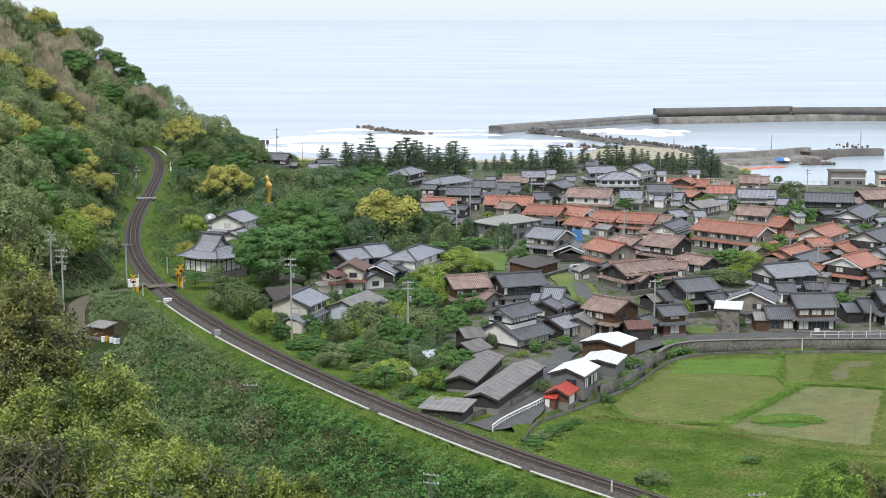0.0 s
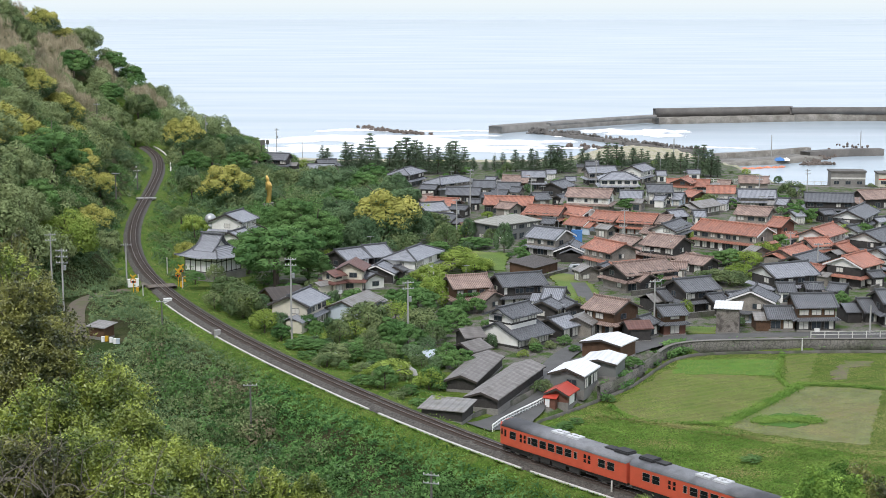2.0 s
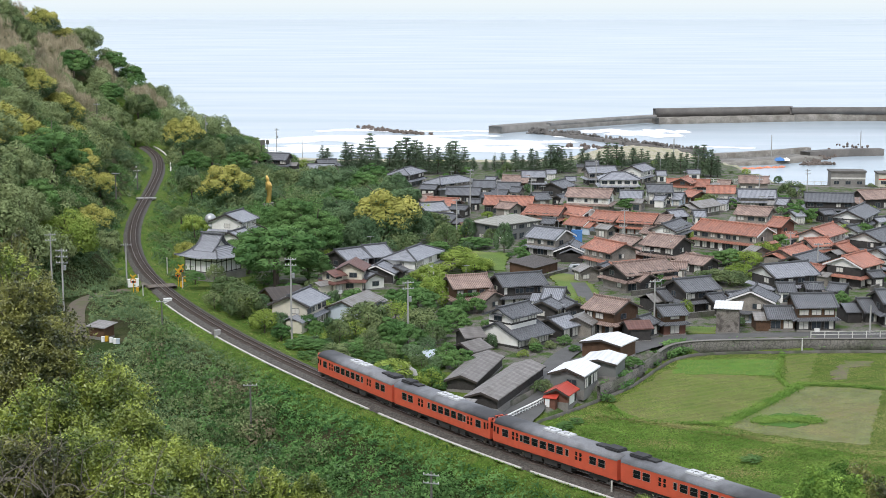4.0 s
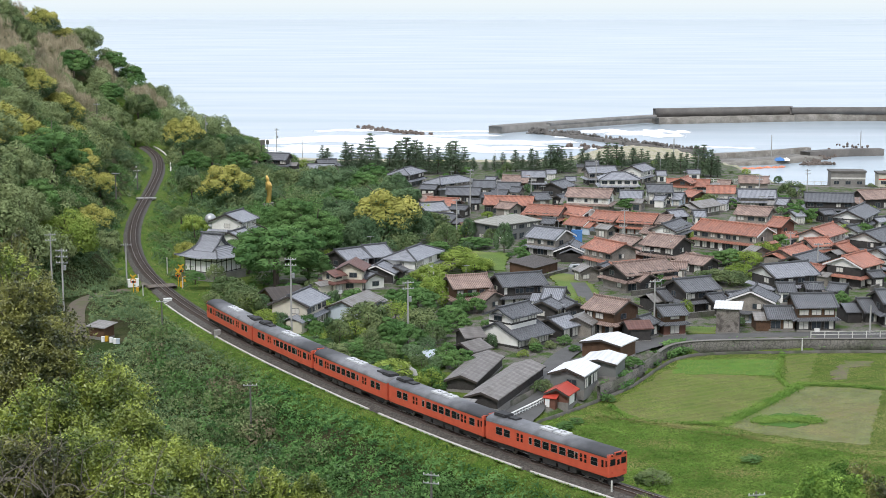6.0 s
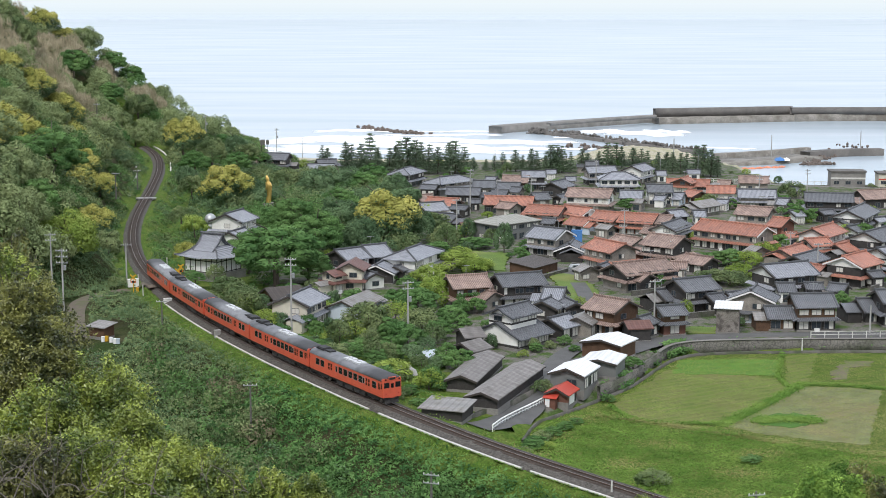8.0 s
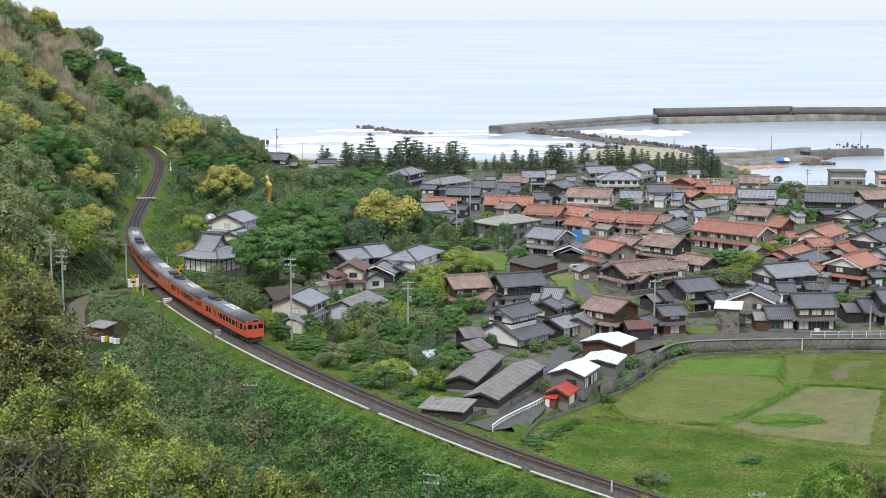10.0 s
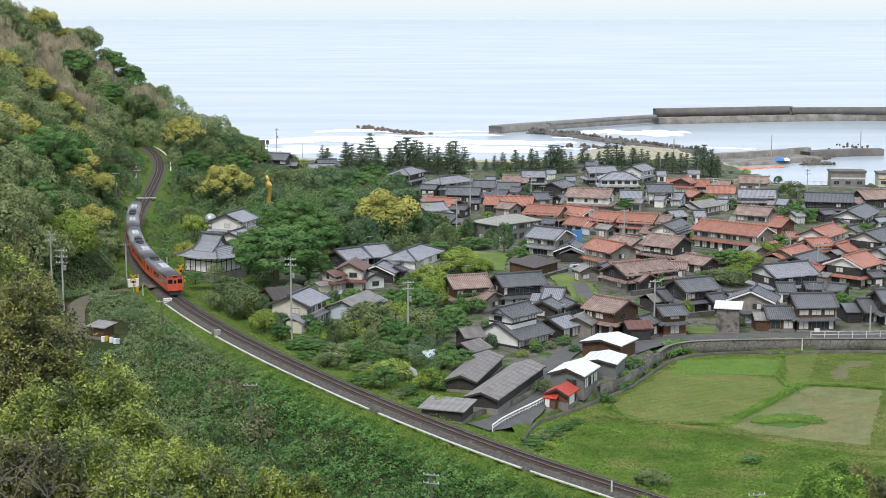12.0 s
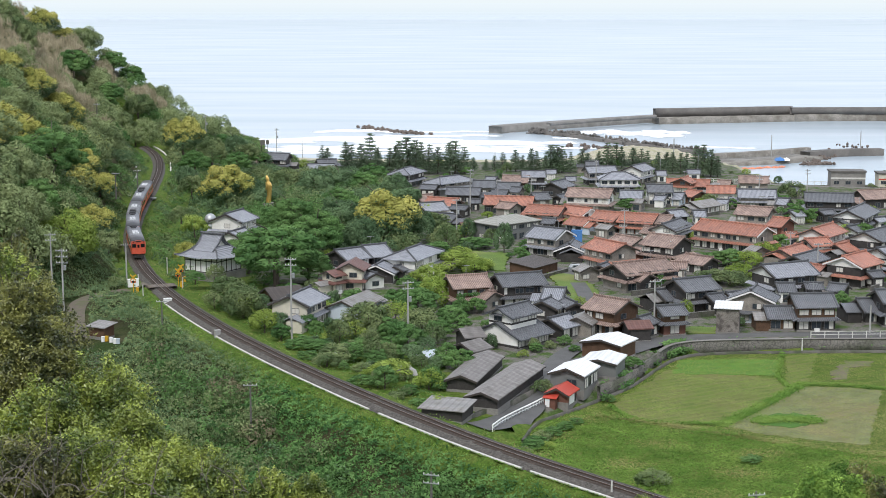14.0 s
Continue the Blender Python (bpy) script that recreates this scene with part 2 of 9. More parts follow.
M["lf_kudzu"] = leaf_mat("creeper_leaves", (0.034, 0.100, 0.030), (0.150, 0.285, 0.085), 0.5, 0.09)
M["lf_grass"] = leaf_mat("grass_blades", (0.098, 0.200, 0.032), (0.205, 0.305, 0.068))
M["lf_straw"] = leaf_mat("dry_grass_blades", (0.18, 0.21, 0.06), (0.33, 0.305, 0.13))
M["lf_near"] = leaf_mat("glossy_spring_leaves", (0.045, 0.090, 0.018), (0.40, 0.47, 0.090), 1.1, 0.09)
# the pale second tone paints olive highlights into the dark leaves
M["lf_near_dark"] = leaf_mat("glossy_dark_leaves", (0.022, 0.036, 0.014), (0.29, 0.295, 0.080), 1.5, 0.08)
M["lf_near_green"] = leaf_mat("fresh_green_leaves", (0.060, 0.150, 0.030), (0.32, 0.48, 0.10), 1.2, 0.10)
for _k in ("lf_near", "lf_near_dark"):
    _b = M[_k].node_tree.nodes["Principled BSDF"]
    _b.inputs["Roughness"].default_value, _b.inputs["Specular IOR Level"].default_value = 0.38, 0.5
M["lf_mown"] = leaf_mat("mown_grass_blades", (0.15, 0.215, 0.042), (0.25, 0.30, 0.078))
M["old_concrete"] = mat("mossy_old_concrete", (0.115, 0.108, 0.096), var=0.4, scale=0.6, fine=5, stain=(0.055, 0.07, 0.035), stain_amt=0.9, stain_scale=0.5, world_space=True)

def masonry():
    """Stained wall of rough stones with dark joints between them."""
    m = mat("rough_stone_masonry", (0.165, 0.155, 0.138), var=0.4, scale=0.7, fine=5, stain=(0.06, 0.07, 0.04), stain_amt=0.8, stain_scale=0.35, world_space=True)
    n, l = m.node_tree.nodes, m.node_tree.links
    pos = n.new("ShaderNodeNewGeometry")
    v = n.new("ShaderNodeTexVoronoi")
    v.feature = "DISTANCE_TO_EDGE"
    v.inputs["Scale"].default_value = 1.9
    l.new(pos.outputs["Position"], v.inputs["Vector"])
    r = n.new("ShaderNodeMapRange")
    r.inputs["From Max"].default_value = 0.09
    r.inputs["To Min"].default_value = 0.35
    l.new(v.outputs["Distance"], r.inputs["Value"])
    b = n["Principled BSDF"].inputs["Base Color"]
    h = n.new("ShaderNodeHueSaturation")
    l.new(b.links[0].from_socket, h.inputs["Color"])
    l.new(r.outputs[0], h.inputs["Value"])
    l.new(h.outputs["Color"], b)
    return m


M["masonry"] = masonry()
M["twig"] = mat("bare_twigs", (0.17, 0.15, 0.13), var=0.3, scale=2.0, fine=12)
M["quay"] = mat("weathered_quay_concrete", (0.24, 0.225, 0.20), var=0.35, scale=0.25, fine=2, bump=0.4, stain=(0.13, 0.115, 0.095), stain_amt=0.85, stain_scale=0.22, world_space=True)

# ---- mesh helpers ----
def mesh_np(name, V, Fc, material=None, smooth=False):
    """A mesh from arrays of corners and of equal-sided faces."""
    V, Fc = np.asarray(V, float), np.asarray(Fc, int)
    k = Fc.shape[1]
    me = bpy.data.meshes.new(name)
    me.vertices.add(len(V))
    me.vertices.foreach_set("co", V.ravel())
    me.loops.add(Fc.size)
    me.loops.foreach_set("vertex_index", Fc.ravel().astype(np.int32))
    me.polygons.add(len(Fc))
    me.polygons.foreach_set("loop_start", np.arange(0, Fc.size, k, dtype=np.int32))
    me.update(calc_edges=True)
    if smooth:
        me.polygons.foreach_set("use_smooth", np.ones(len(Fc), bool))
    if material:
        me.materials.append(material)
    return me


def bm_mesh(name, bm, material, smooth=False):
    me = bpy.data.meshes.new(name)
    bm.normal_update()
    bm.to_mesh(me)
    bm.free()
    me.materials.append(material)
    if smooth:
        for p in me.polygons:
            p.use_smooth = True
    return me


def part(name, bm, material, parent=None, label="", smooth=False):
    """Links a bmesh (or a finished mesh) as one mesh object under a thing or a part."""
    me = bm if isinstance(bm, bpy.types.Mesh) else bm_mesh(name, bm, material, smooth)
    ob = new(name, me)
    if parent:
        ob.parent = parent
    if label:
        tagged(ob, label)
    return ob


def thing(name, m, label, category, group="", kind=""):
    ob = new(name)
    ob.matrix_world = m
    return tagged(ob, label, category, group, kind)


def box(bm, x0, x1, y0, y1, z0, z1, m=None):
    r = bmesh.ops.create_cube(bm, size=1)["verts"]
    bmesh.ops.scale(bm, vec=(x1 - x0, y1 - y0, z1 - z0), verts=r)
    bmesh.ops.translate(bm, vec=((x0 + x1) / 2, (y0 + y1) / 2, (z0 + z1) / 2), verts=r)
    if m is not None:
        bmesh.ops.transform(bm, matrix=m, verts=r)
    return r


def boxes(*bs):
    bm = bmesh.new()
    for b in bs:
        box(bm, *b)
    return bm


def cyl(bm, p, q, r0, r1, seg=8):
    p, q = Vector(p), Vector(q)
    d = q - p
    r = bmesh.ops.create_cone(bm, cap_ends=True, segments=seg, radius1=r0, radius2=r1, depth=d.length)["verts"]
    m = Matrix.Translation((p + q) / 2) @ d.to_track_quat("Z", "Y").to_matrix().to_4x4()
    bmesh.ops.transform(bm, matrix=m, verts=r)
    return r


def prism(bm, pts, z0, z1):
    """A closed slab over a plan outline."""
    a = [bm.verts.new((x, y, z0)) for x, y in pts]
    b = [bm.verts.new((x, y, z1)) for x, y in pts]
    bm.faces.new(a[::-1])
    bm.faces.new(b)
    for i in range(len(pts)):
        j = (i + 1) % len(pts)
        bm.faces.new((a[i], a[j], b[j], b[i]))


def smooth01(t):
    t = np.clip(t, 0, 1)
    return t * t * (3 - 2 * t)


# ---- the railway's line in plan ----
TRACK = [(124.6, 46.4), (99.0, 77.1), (73.4, 107.9), (47.8, 138.6), (35.0, 154.0), (22.2, 169.3), (8.9, 185.4), (-3.2, 202.3),
         (-14.4, 219.7), (-25.1, 237.7), (-35.0, 256.0), (-44.0, 274.8), (-52.0, 294.0), (-58.9, 313.7), (-64.5, 333.7),
         (-69.0, 354.0), (-72.6, 374.6), (-75.5, 395.2), (-77.9, 416.0), (-80.1, 436.7), (-82.5, 457.3), (-85.1, 478.0),
         (-88.2, 498.6), (-92.0, 519.1), (-96.7, 539.4), (-102.7, 559.3), (-110.5, 579.0), (-119.5, 598.0)]
RAIL = 9.0                          # height of the rail heads


def spline(pts, n):
    S, out = np.array(pts, float), []
    for i in range(len(S) - 1):
        p0, p1, p2, p3 = S[max(i - 1, 0)], S[i], S[i + 1], S[min(i + 2, len(S) - 1)]
        for k in range(n):
            u = k / n
            out.append(0.5 * (2 * p1 + (p2 - p0) * u + (2 * p0 - 5 * p1 + 4 * p2 - p3) * u * u + (3 * p1 - p0 - 3 * p2 + p3) * u ** 3))
    out.append(S[-1])
    return np.array(out)


LINE = spline(TRACK, 20)
RUN = np.r_[0, np.cumsum(np.linalg.norm(np.diff(LINE, axis=0), axis=1))]
TANG = np.gradient(LINE, axis=0)
TANG /= np.linalg.norm(TANG, axis=1)[:, None]


def on_line(s, off=0.0):
    """Plan position s metres along the railway and off metres to its left."""
    x, y = np.interp(s, RUN, LINE[:, 0]), np.interp(s, RUN, LINE[:, 1])
    tx, ty = np.interp(s, RUN, TANG[:, 0]), np.interp(s, RUN, TANG[:, 1])
    return np.array([x - ty * off, y + tx * off]).T


def line_dist(X, Y):
    """Distance to the railway, and +1 on its left (landward) side, -1 on its right."""
    X, Y = np.asarray(X, float).ravel(), np.asarray(Y, float).ravel()
    L = LINE[::4]
    T = TANG[::4]
    D, S = np.empty(len(X)), np.empty(len(X))
    for a in range(0, len(X), 20000):
        dx, dy = X[a:a + 20000, None] - L[None, :, 0], Y[a:a + 20000, None] - L[None, :, 1]
        d2 = dx * dx + dy * dy
        i = d2.argmin(1)
        r = np.arange(len(i))
        cr = T[i, 0] * dy[r, i] - T[i, 1] * dx[r, i]
        al = T[i, 0] * dx[r, i] + T[i, 1] * dy[r, i]
        D[a:a + 20000] = np.where(np.abs(al) < 6, np.abs(cr), np.sqrt(d2[r, i]))
        S[a:a + 20000] = np.where(cr >= 0, 1.0, -1.0)
    return D, S


# edge of the rice fields, a retaining wall: plan line from the railway eastward
WALL = [(6.0, 195.5), (10.4, 206.0), (17.0, 217.0), (27.0, 231.0), (33.6, 246.0), (37.0, 252.0), (43.0, 254.6), (57.0, 255.8), (75.0, 256.2), (110.0, 258.0), (400.0, 276.0)]
FIELD = 5.5


def wall_y(X):
    return np.interp(X, [p[0] for p in WALL], [p[1] for p in WALL])


def shore_y(X):
    return np.interp(X, [-400, -100, -76, -66, -40, 30, 45, 60, 75, 90, 100, 108, 400], [760, 745, 680, 612, 604, 600, 606, 640, 655, 640, 590, 500, 500])


def ground(X, Y):
    """Height of the land."""
    shape = np.shape(X)
    X, Y = np.asarray(X, float).ravel(), np.asarray(Y, float).ravel()
    D, S = line_dist(X, Y)
    plain = 7.3 - 4.3 * smooth01((Y - 275) / 260)
    plain = plain - 1.4 * np.exp(-(((X - 14) / 8) ** 2 + ((Y - 211) / 12) ** 2))
    left = 1.0 + 6.5 * smooth01((Y - 195) / 60)
    left = np.where(Y > 255, np.maximum(left, 7.6), left)
    z = np.where(S > 0, left, plain)
    infield = (S < 0) & (Y < wall_y(X) + 1.6) & (X > -2)
    z = np.where(infield, FIELD, z)
    # wooded knoll behind the temple and by the cutting
    z = z + np.where(S < 0, 3.5 * np.exp(-(((X + 42) / 16) ** 2 + ((Y - 420) / 32) ** 2)) + 7 * np.exp(-(((X + 86) / 9) ** 2 + ((Y - 585) / 22) ** 2)), 0)
    # the hill on the landward side
    toe = 5.0 + np.maximum(0, 312 - Y) * 0.62
    Q = X - 0.16 * np.maximum(0, 640 - Y)
    cap = np.interp(Q, [-420, -300, -200, -176, -154, -131, -120, -111, -102, -80], [92, 76, 50, 43, 35, 23, 13.6, 5, 1, 0]) * smooth01((720 - Y) / 70)
    up = 0.95 * np.maximum(0, D - toe)
    wob = 2.2 * np.sin(X * 0.11 + 1.3) * np.sin(Y * 0.083) * np.clip(up / 8, 0, 1)
    hill = np.minimum(up, cap + 0.03 * up) + wob
    z = np.where(S > 0, z + np.maximum(hill, 0) * smooth01((Y - 190) / 70), z)
    # the wooded cape behind the end of the curve
    cape = np.interp(X, [-420, -300, -200, -176, -154, -131, -120, -111, -99, -85, -70, -60], [92, 78, 56, 50, 42, 30, 21, 13.5, 7, 4, 1.5, 0])
    cape = np.minimum(cape, 3 + 1.0 * np.maximum(0, Y - 572)) * smooth01((720 - Y) / 65)
    z = np.where((Y > 572) & (X < -60), np.maximum(z, cape), z)
    # railway formation
    z = np.maximum(z, np.where(D < 3.0, 8.42, 8.42 - 0.62 * (D - 3.0)))
    z = np.where(D < 3.4, 8.42, z)
    # beach, harbour edge and sea bed
    t = Y - shore_y(X)
    z = np.where(t > -22, np.minimum(z, np.where(X > 102, np.where(t > 0, -3, z), 1.6 - (t + 14) * 0.11)), z)
    z = np.maximum(z, -4)
    # the look-out's own hillside, falling away from the camera
    spur = 61.6 - 0.66 * np.maximum(0, Y + 0.35 * X + 2) - 0.12 * np.maximum(0, X) + 0.1 * np.maximum(0, -X)
    z = np.where(Y < 150, np.maximum(z, np.minimum(spur, 70)), z)
    return z.reshape(shape)


def gz(x, y):
    return float(ground(np.array([x]), np.array([y]))[0])


# ---- land: one sheet ----
def land_material():
    """Wooded earth, village ground, meadow and sand, each where the land's own cover says, with ragged borders."""
    m = bpy.data.materials.new("land_cover")
    m.use_nodes = True
    n, l = m.node_tree.nodes, m.node_tree.links
    b = n["Principled BSDF"]
    b.inputs["Roughness"].default_value, b.inputs["Specular IOR Level"].default_value = 0.95, 0.1
    pos = n.new("ShaderNodeNewGeometry").outputs["Position"]

    def tex(scale, detail=5):
        t = n.new("ShaderNodeTexNoise")
        t.inputs["Scale"].default_value, t.inputs["Detail"].default_value = scale, detail
        l.new(pos, t.inputs["Vector"])
        return t.outputs["Fac"]

    def rng(src, a, c, lo=0.0, hi=1.0):
        r = n.new("ShaderNodeMapRange")
        r.inputs["From Min"].default_value, r.inputs["From Max"].default_value = a, c
        r.inputs["To Min"].default_value, r.inputs["To Max"].default_value = lo, hi
        l.new(src, r.inputs["Value"])
        return r.outputs[0]

    def mix(f, a, c):
        x = n.new("ShaderNodeMix")
        x.data_type = "RGBA"
        l.new(f, x.inputs["Factor"])
        for k, v in (("A", a), ("B", c)):
            if isinstance(v, tuple):
                x.inputs[k].default_value = (*v, 1)
            else:
                l.new(v, x.inputs[k])
        return x.outputs["Result"]

    def cover(name):
        a = n.new("ShaderNodeAttribute")
        a.attribute_name = name
        s = n.new("ShaderNodeMath")
        s.operation = "ADD"
        l.new(a.outputs["Fac"], s.inputs[0])
        l.new(rng(tex(0.35, 6), 0.3, 0.7, -0.35, 0.35), s.inputs[1])
        return rng(s.outputs[0], 0.4, 0.6)
    big, small, patch = tex(0.12), tex(3.0, 4), tex(0.5)
    earth = mix(rng(big, 0.4, 0.62), (0.028, 0.048, 0.012), (0.075, 0.07, 0.035))
    town = mix(rng(patch, 0.42, 0.6), (0.155, 0.145, 0.13), (0.065, 0.105, 0.03))
    grass = mix(rng(patch, 0.38, 0.66), (0.060, 0.115, 0.016), (0.115, 0.15, 0.034))
    sand = mix(rng(patch, 0.4, 0.7), (0.43, 0.39, 0.31), (0.30, 0.30, 0.17))
    col = mix(cover("built"), earth, town)
    col = mix(cover("grassy"), col, grass)
    col = mix(cover("sandy"), col, sand)
    hs = n.new("ShaderNodeHueSaturation")
    l.new(col, hs.inputs["Color"])
    l.new(rng(small, 0.3, 0.7, 0.65, 1.35), hs.inputs["Value"])
    l.new(hs.outputs["Color"], b.inputs["Base Color"])
    bp = n.new("ShaderNodeBump")
    bp.inputs["Strength"].default_value, bp.inputs["Distance"].default_value = 0.7, 0.25
    l.new(small, bp.inputs["Height"])
    l.new(bp.outputs[0], b.inputs["Normal"])
    return m


def land():
    xs = np.r_[-2400, -1600, -1000, -700, -500, np.arange(-400, -200, 10), np.arange(-200, 200, 2.5), np.arange(200, 400, 10), 500, 700, 1000, 1600, 2400]
    ys = np.r_[-2400, -1200, -600, -300, np.arange(-150, 40, 10), np.arange(40, 660, 2.5), np.arange(660, 760, 12)]
    X, Y = np.meshgrid(xs, ys)
    Z = ground(X, Y)
    Z += np.where(Z > 9.5, 0.5 * np.sin(X * 0.4) * np.cos(Y * 0.37), 0)
    nx, ny = len(xs), len(ys)
    i = np.arange(nx * ny).reshape(ny, nx)
    Fc = np.stack([i[:-1, :-1], i[:-1, 1:], i[1:, 1:], i[1:, :-1]], -1).reshape(-1, 4)
    V = np.stack([X, Y, Z], -1).reshape(-1, 3)
    D, S = line_dist(X, Y)
    D, S = D.reshape(X.shape), S.reshape(X.shape)
    grassy = np.where(S < 0, np.maximum(smooth01((26 - D) / 10), smooth01((wall_y(X) + 1 - Y) / 2) * (X > -2)), smooth01((9 - D) / 5))
    sandy = smooth01((Y - shore_y(X) + 34) / 6) * smooth01((X + 72) / 8) * smooth01((108 - X) / 5)
    sandy = np.maximum(sandy, smooth01((Y - 572) / 14) * smooth01((X - 20) / 12) * smooth01((108 - X) / 5))
    built = np.where(S < 0, 1.0, 0.0) * smooth01((D - 4) / 3)
    me = mesh_np("ground", V, Fc, None, smooth=True)
    for name, w in (("grassy", grassy), ("sandy", sandy), ("built", built)):
        at = me.attributes.new(name, "FLOAT", "POINT")
        at.data.foreach_set("value", w.ravel().astype(np.float32))
    me.materials.append(land_material())
    return tagged(new("ground", me), "grassy valley, village ground and wooded hillside by the sea", "ground", kind="structure")


land()


def strip(name, pts, width, material, label, lift=0.05, n=8, z=None, category="road"):
    """A band of paving that follows the land along a plan line."""
    L = spline(pts, n)
    T = np.gradient(L, axis=0)
    T /= np.linalg.norm(T, axis=1)[:, None]
    N = np.stack([-T[:, 1], T[:, 0]], -1)
    offs = np.linspace(-width / 2, width / 2, 5)
    P = L[:, None, :] + N[:, None, :] * offs[None, :, None]
    Z = (ground(P[..., 0], P[..., 1]) if z is None else np.full(P.shape[:2], z)) + lift
    V = np.concatenate([P, Z[..., None]], -1).reshape(-1, 3)
    i = np.arange(len(L) * 5).reshape(len(L), 5)
    Fc = np.stack([i[:-1, :-1], i[1:, :-1], i[1:, 1:], i[:-1, 1:]], -1).reshape(-1, 4)
    return tagged(new(name, mesh_np(name, V, Fc, material, True)), label, category, kind="structure")


# ---- sea ----
def sea_material():
    m = bpy.data.materials.new("sea_water")
    m.use_nodes = True
    n, l = m.node_tree.nodes, m.node_tree.links
    b = n["Principled BSDF"]
    b.inputs["Roughness"].default_value = 0.22
    b.inputs["IOR"].default_value = 1.33
    geo = n.new("ShaderNodeNewGeometry")
    mp = n.new("ShaderNodeMapping")
    mp.inputs["Scale"].default_value = (0.006, 0.030, 1)
    l.new(geo.outputs["Position"], mp.inputs["Vector"])
    w = n.new("ShaderNodeTexNoise")
    w.inputs["Scale"].default_value, w.inputs["Detail"].default_value = 1.0, 6
    l.new(mp.outputs[0], w.inputs["Vector"])
    cr = n.new("ShaderNodeMapRange")
    cr.inputs["From Min"].default_value, cr.inputs["From Max"].default_value = 0.3, 0.7
    l.new(w.outputs["Fac"], cr.inputs["Value"])
    mx = n.new("ShaderNodeMix")
    mx.data_type = "RGBA"
    mx.inputs["A"].default_value, mx.inputs["B"].default_value = (0.33, 0.405, 0.45, 1), (0.43, 0.49, 0.54, 1)
    l.new(cr.outputs[0], mx.inputs["Factor"])
    l.new(mx.outputs["Result"], b.inputs["Base Color"])
    bp = n.new("ShaderNodeBump")
    bp.inputs["Strength"].default_value, bp.inputs["Distance"].default_value = 0.5, 0.6
    l.new(w.outputs["Fac"], bp.inputs["Height"])
    l.new(bp.outputs[0], b.inputs["Normal"])
    return m


M["sea"] = sea_material()
bm = bmesh.new()
vs = [bm.verts.new(p) for p in ((-9000, 300, 0), (9000, 300, 0), (9000, 9000, 0), (-9000, 9000, 0))]
bm.faces.new(vs)
tagged(part("water", bm, M["sea"]), "pale blue-grey open sea under a hazy sky", "sea", kind="structure")


def haze_sheet():
    """A glowing sheet kilometres out, painted as pale haze over the sea's cut-off edge."""
    m = bpy.data.materials.new("horizon_haze")
    m.use_nodes = True
    n, l = m.node_tree.nodes, m.node_tree.links
    b = n["Principled BSDF"]
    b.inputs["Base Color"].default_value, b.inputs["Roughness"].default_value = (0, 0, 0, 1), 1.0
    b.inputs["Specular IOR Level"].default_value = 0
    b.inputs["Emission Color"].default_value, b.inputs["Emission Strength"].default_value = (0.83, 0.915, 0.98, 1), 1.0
    # painted haze: thin over the water, thick and paler higher up
    pos = n.new("ShaderNodeNewGeometry")
    sep = n.new("ShaderNodeSeparateXYZ")
    l.new(pos.outputs["Position"], sep.inputs[0])
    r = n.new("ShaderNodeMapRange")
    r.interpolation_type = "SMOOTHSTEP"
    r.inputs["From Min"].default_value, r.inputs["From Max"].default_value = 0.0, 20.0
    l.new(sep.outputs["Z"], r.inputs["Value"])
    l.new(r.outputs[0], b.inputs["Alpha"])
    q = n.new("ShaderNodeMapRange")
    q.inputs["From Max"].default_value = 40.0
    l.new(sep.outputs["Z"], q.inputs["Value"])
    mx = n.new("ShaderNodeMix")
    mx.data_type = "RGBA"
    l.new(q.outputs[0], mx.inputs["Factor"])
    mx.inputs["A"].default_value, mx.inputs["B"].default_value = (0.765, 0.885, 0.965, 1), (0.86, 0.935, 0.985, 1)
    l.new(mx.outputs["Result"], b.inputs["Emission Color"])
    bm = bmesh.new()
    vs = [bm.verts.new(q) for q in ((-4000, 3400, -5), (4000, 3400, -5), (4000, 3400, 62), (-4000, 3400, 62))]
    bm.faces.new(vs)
    tagged(part("backdrop", bm, m), "glowing backdrop sheet painted as pale haze over the sea's horizon", "backdrop", kind="structure")


haze_sheet()

# ---- railway ----
def along(s0, s1, step, off0, off1, z0, z1):
    """A long bar that follows the railway between two offsets and heights."""
    s = np.arange(s0, s1 + 0.01, step)
    A, B = on_line(s, off0), on_line(s, off1)
    rings = []
    for P, z in ((A, z0), (A, z1), (B, z1), (B, z0)):
        rings.append(np.c_[P, np.full(len(s), z)])
    V = np.stack(rings, 1).reshape(-1, 3)
    i = np.arange(len(s) * 4).reshape(len(s), 4)
    Fc = np.concatenate([np.stack([i[:-1, k], i[:-1, (k + 1) % 4], i[1:, (k + 1) % 4], i[1:, k]], -1) for k in range(4)])
    return V, Fc


S_END = 585.0
track = thing("railway_track", Matrix(), "single railway track on grey-brown ballast", "railway track", kind="structure")


def ballast_bed():
    s = np.arange(0, S_END, 1.0)
    prof = [(-2.2, 8.38), (-1.8, 8.66), (-1.4, 8.79), (0, 8.80), (1.5, 8.79), (2.1, 8.62), (2.7, 8.38)]
    rng = np.random.default_rng(3)
    thin = np.interp(s, [280, 330], [1.0, 0.80]) + rng.normal(0, 0.02, len(s))      # weeds narrow the bed on the curve
    V = np.stack([np.c_[np.array([on_line(s_, o * k_) for s_, k_ in zip(s, thin)]), z + rng.normal(0, 0.02, len(s))] for o, z in prof], 1).reshape(-1, 3)
    k = len(prof)
    i = np.arange(len(s) * k).reshape(len(s), k)
    Fc = np.stack([i[:-1, :-1], i[1:, :-1], i[1:, 1:], i[:-1, 1:]], -1).reshape(-1, 4)
    part("ballast_bed", mesh_np("ballast_bed", V, Fc, M["ballast"], True), None, track)


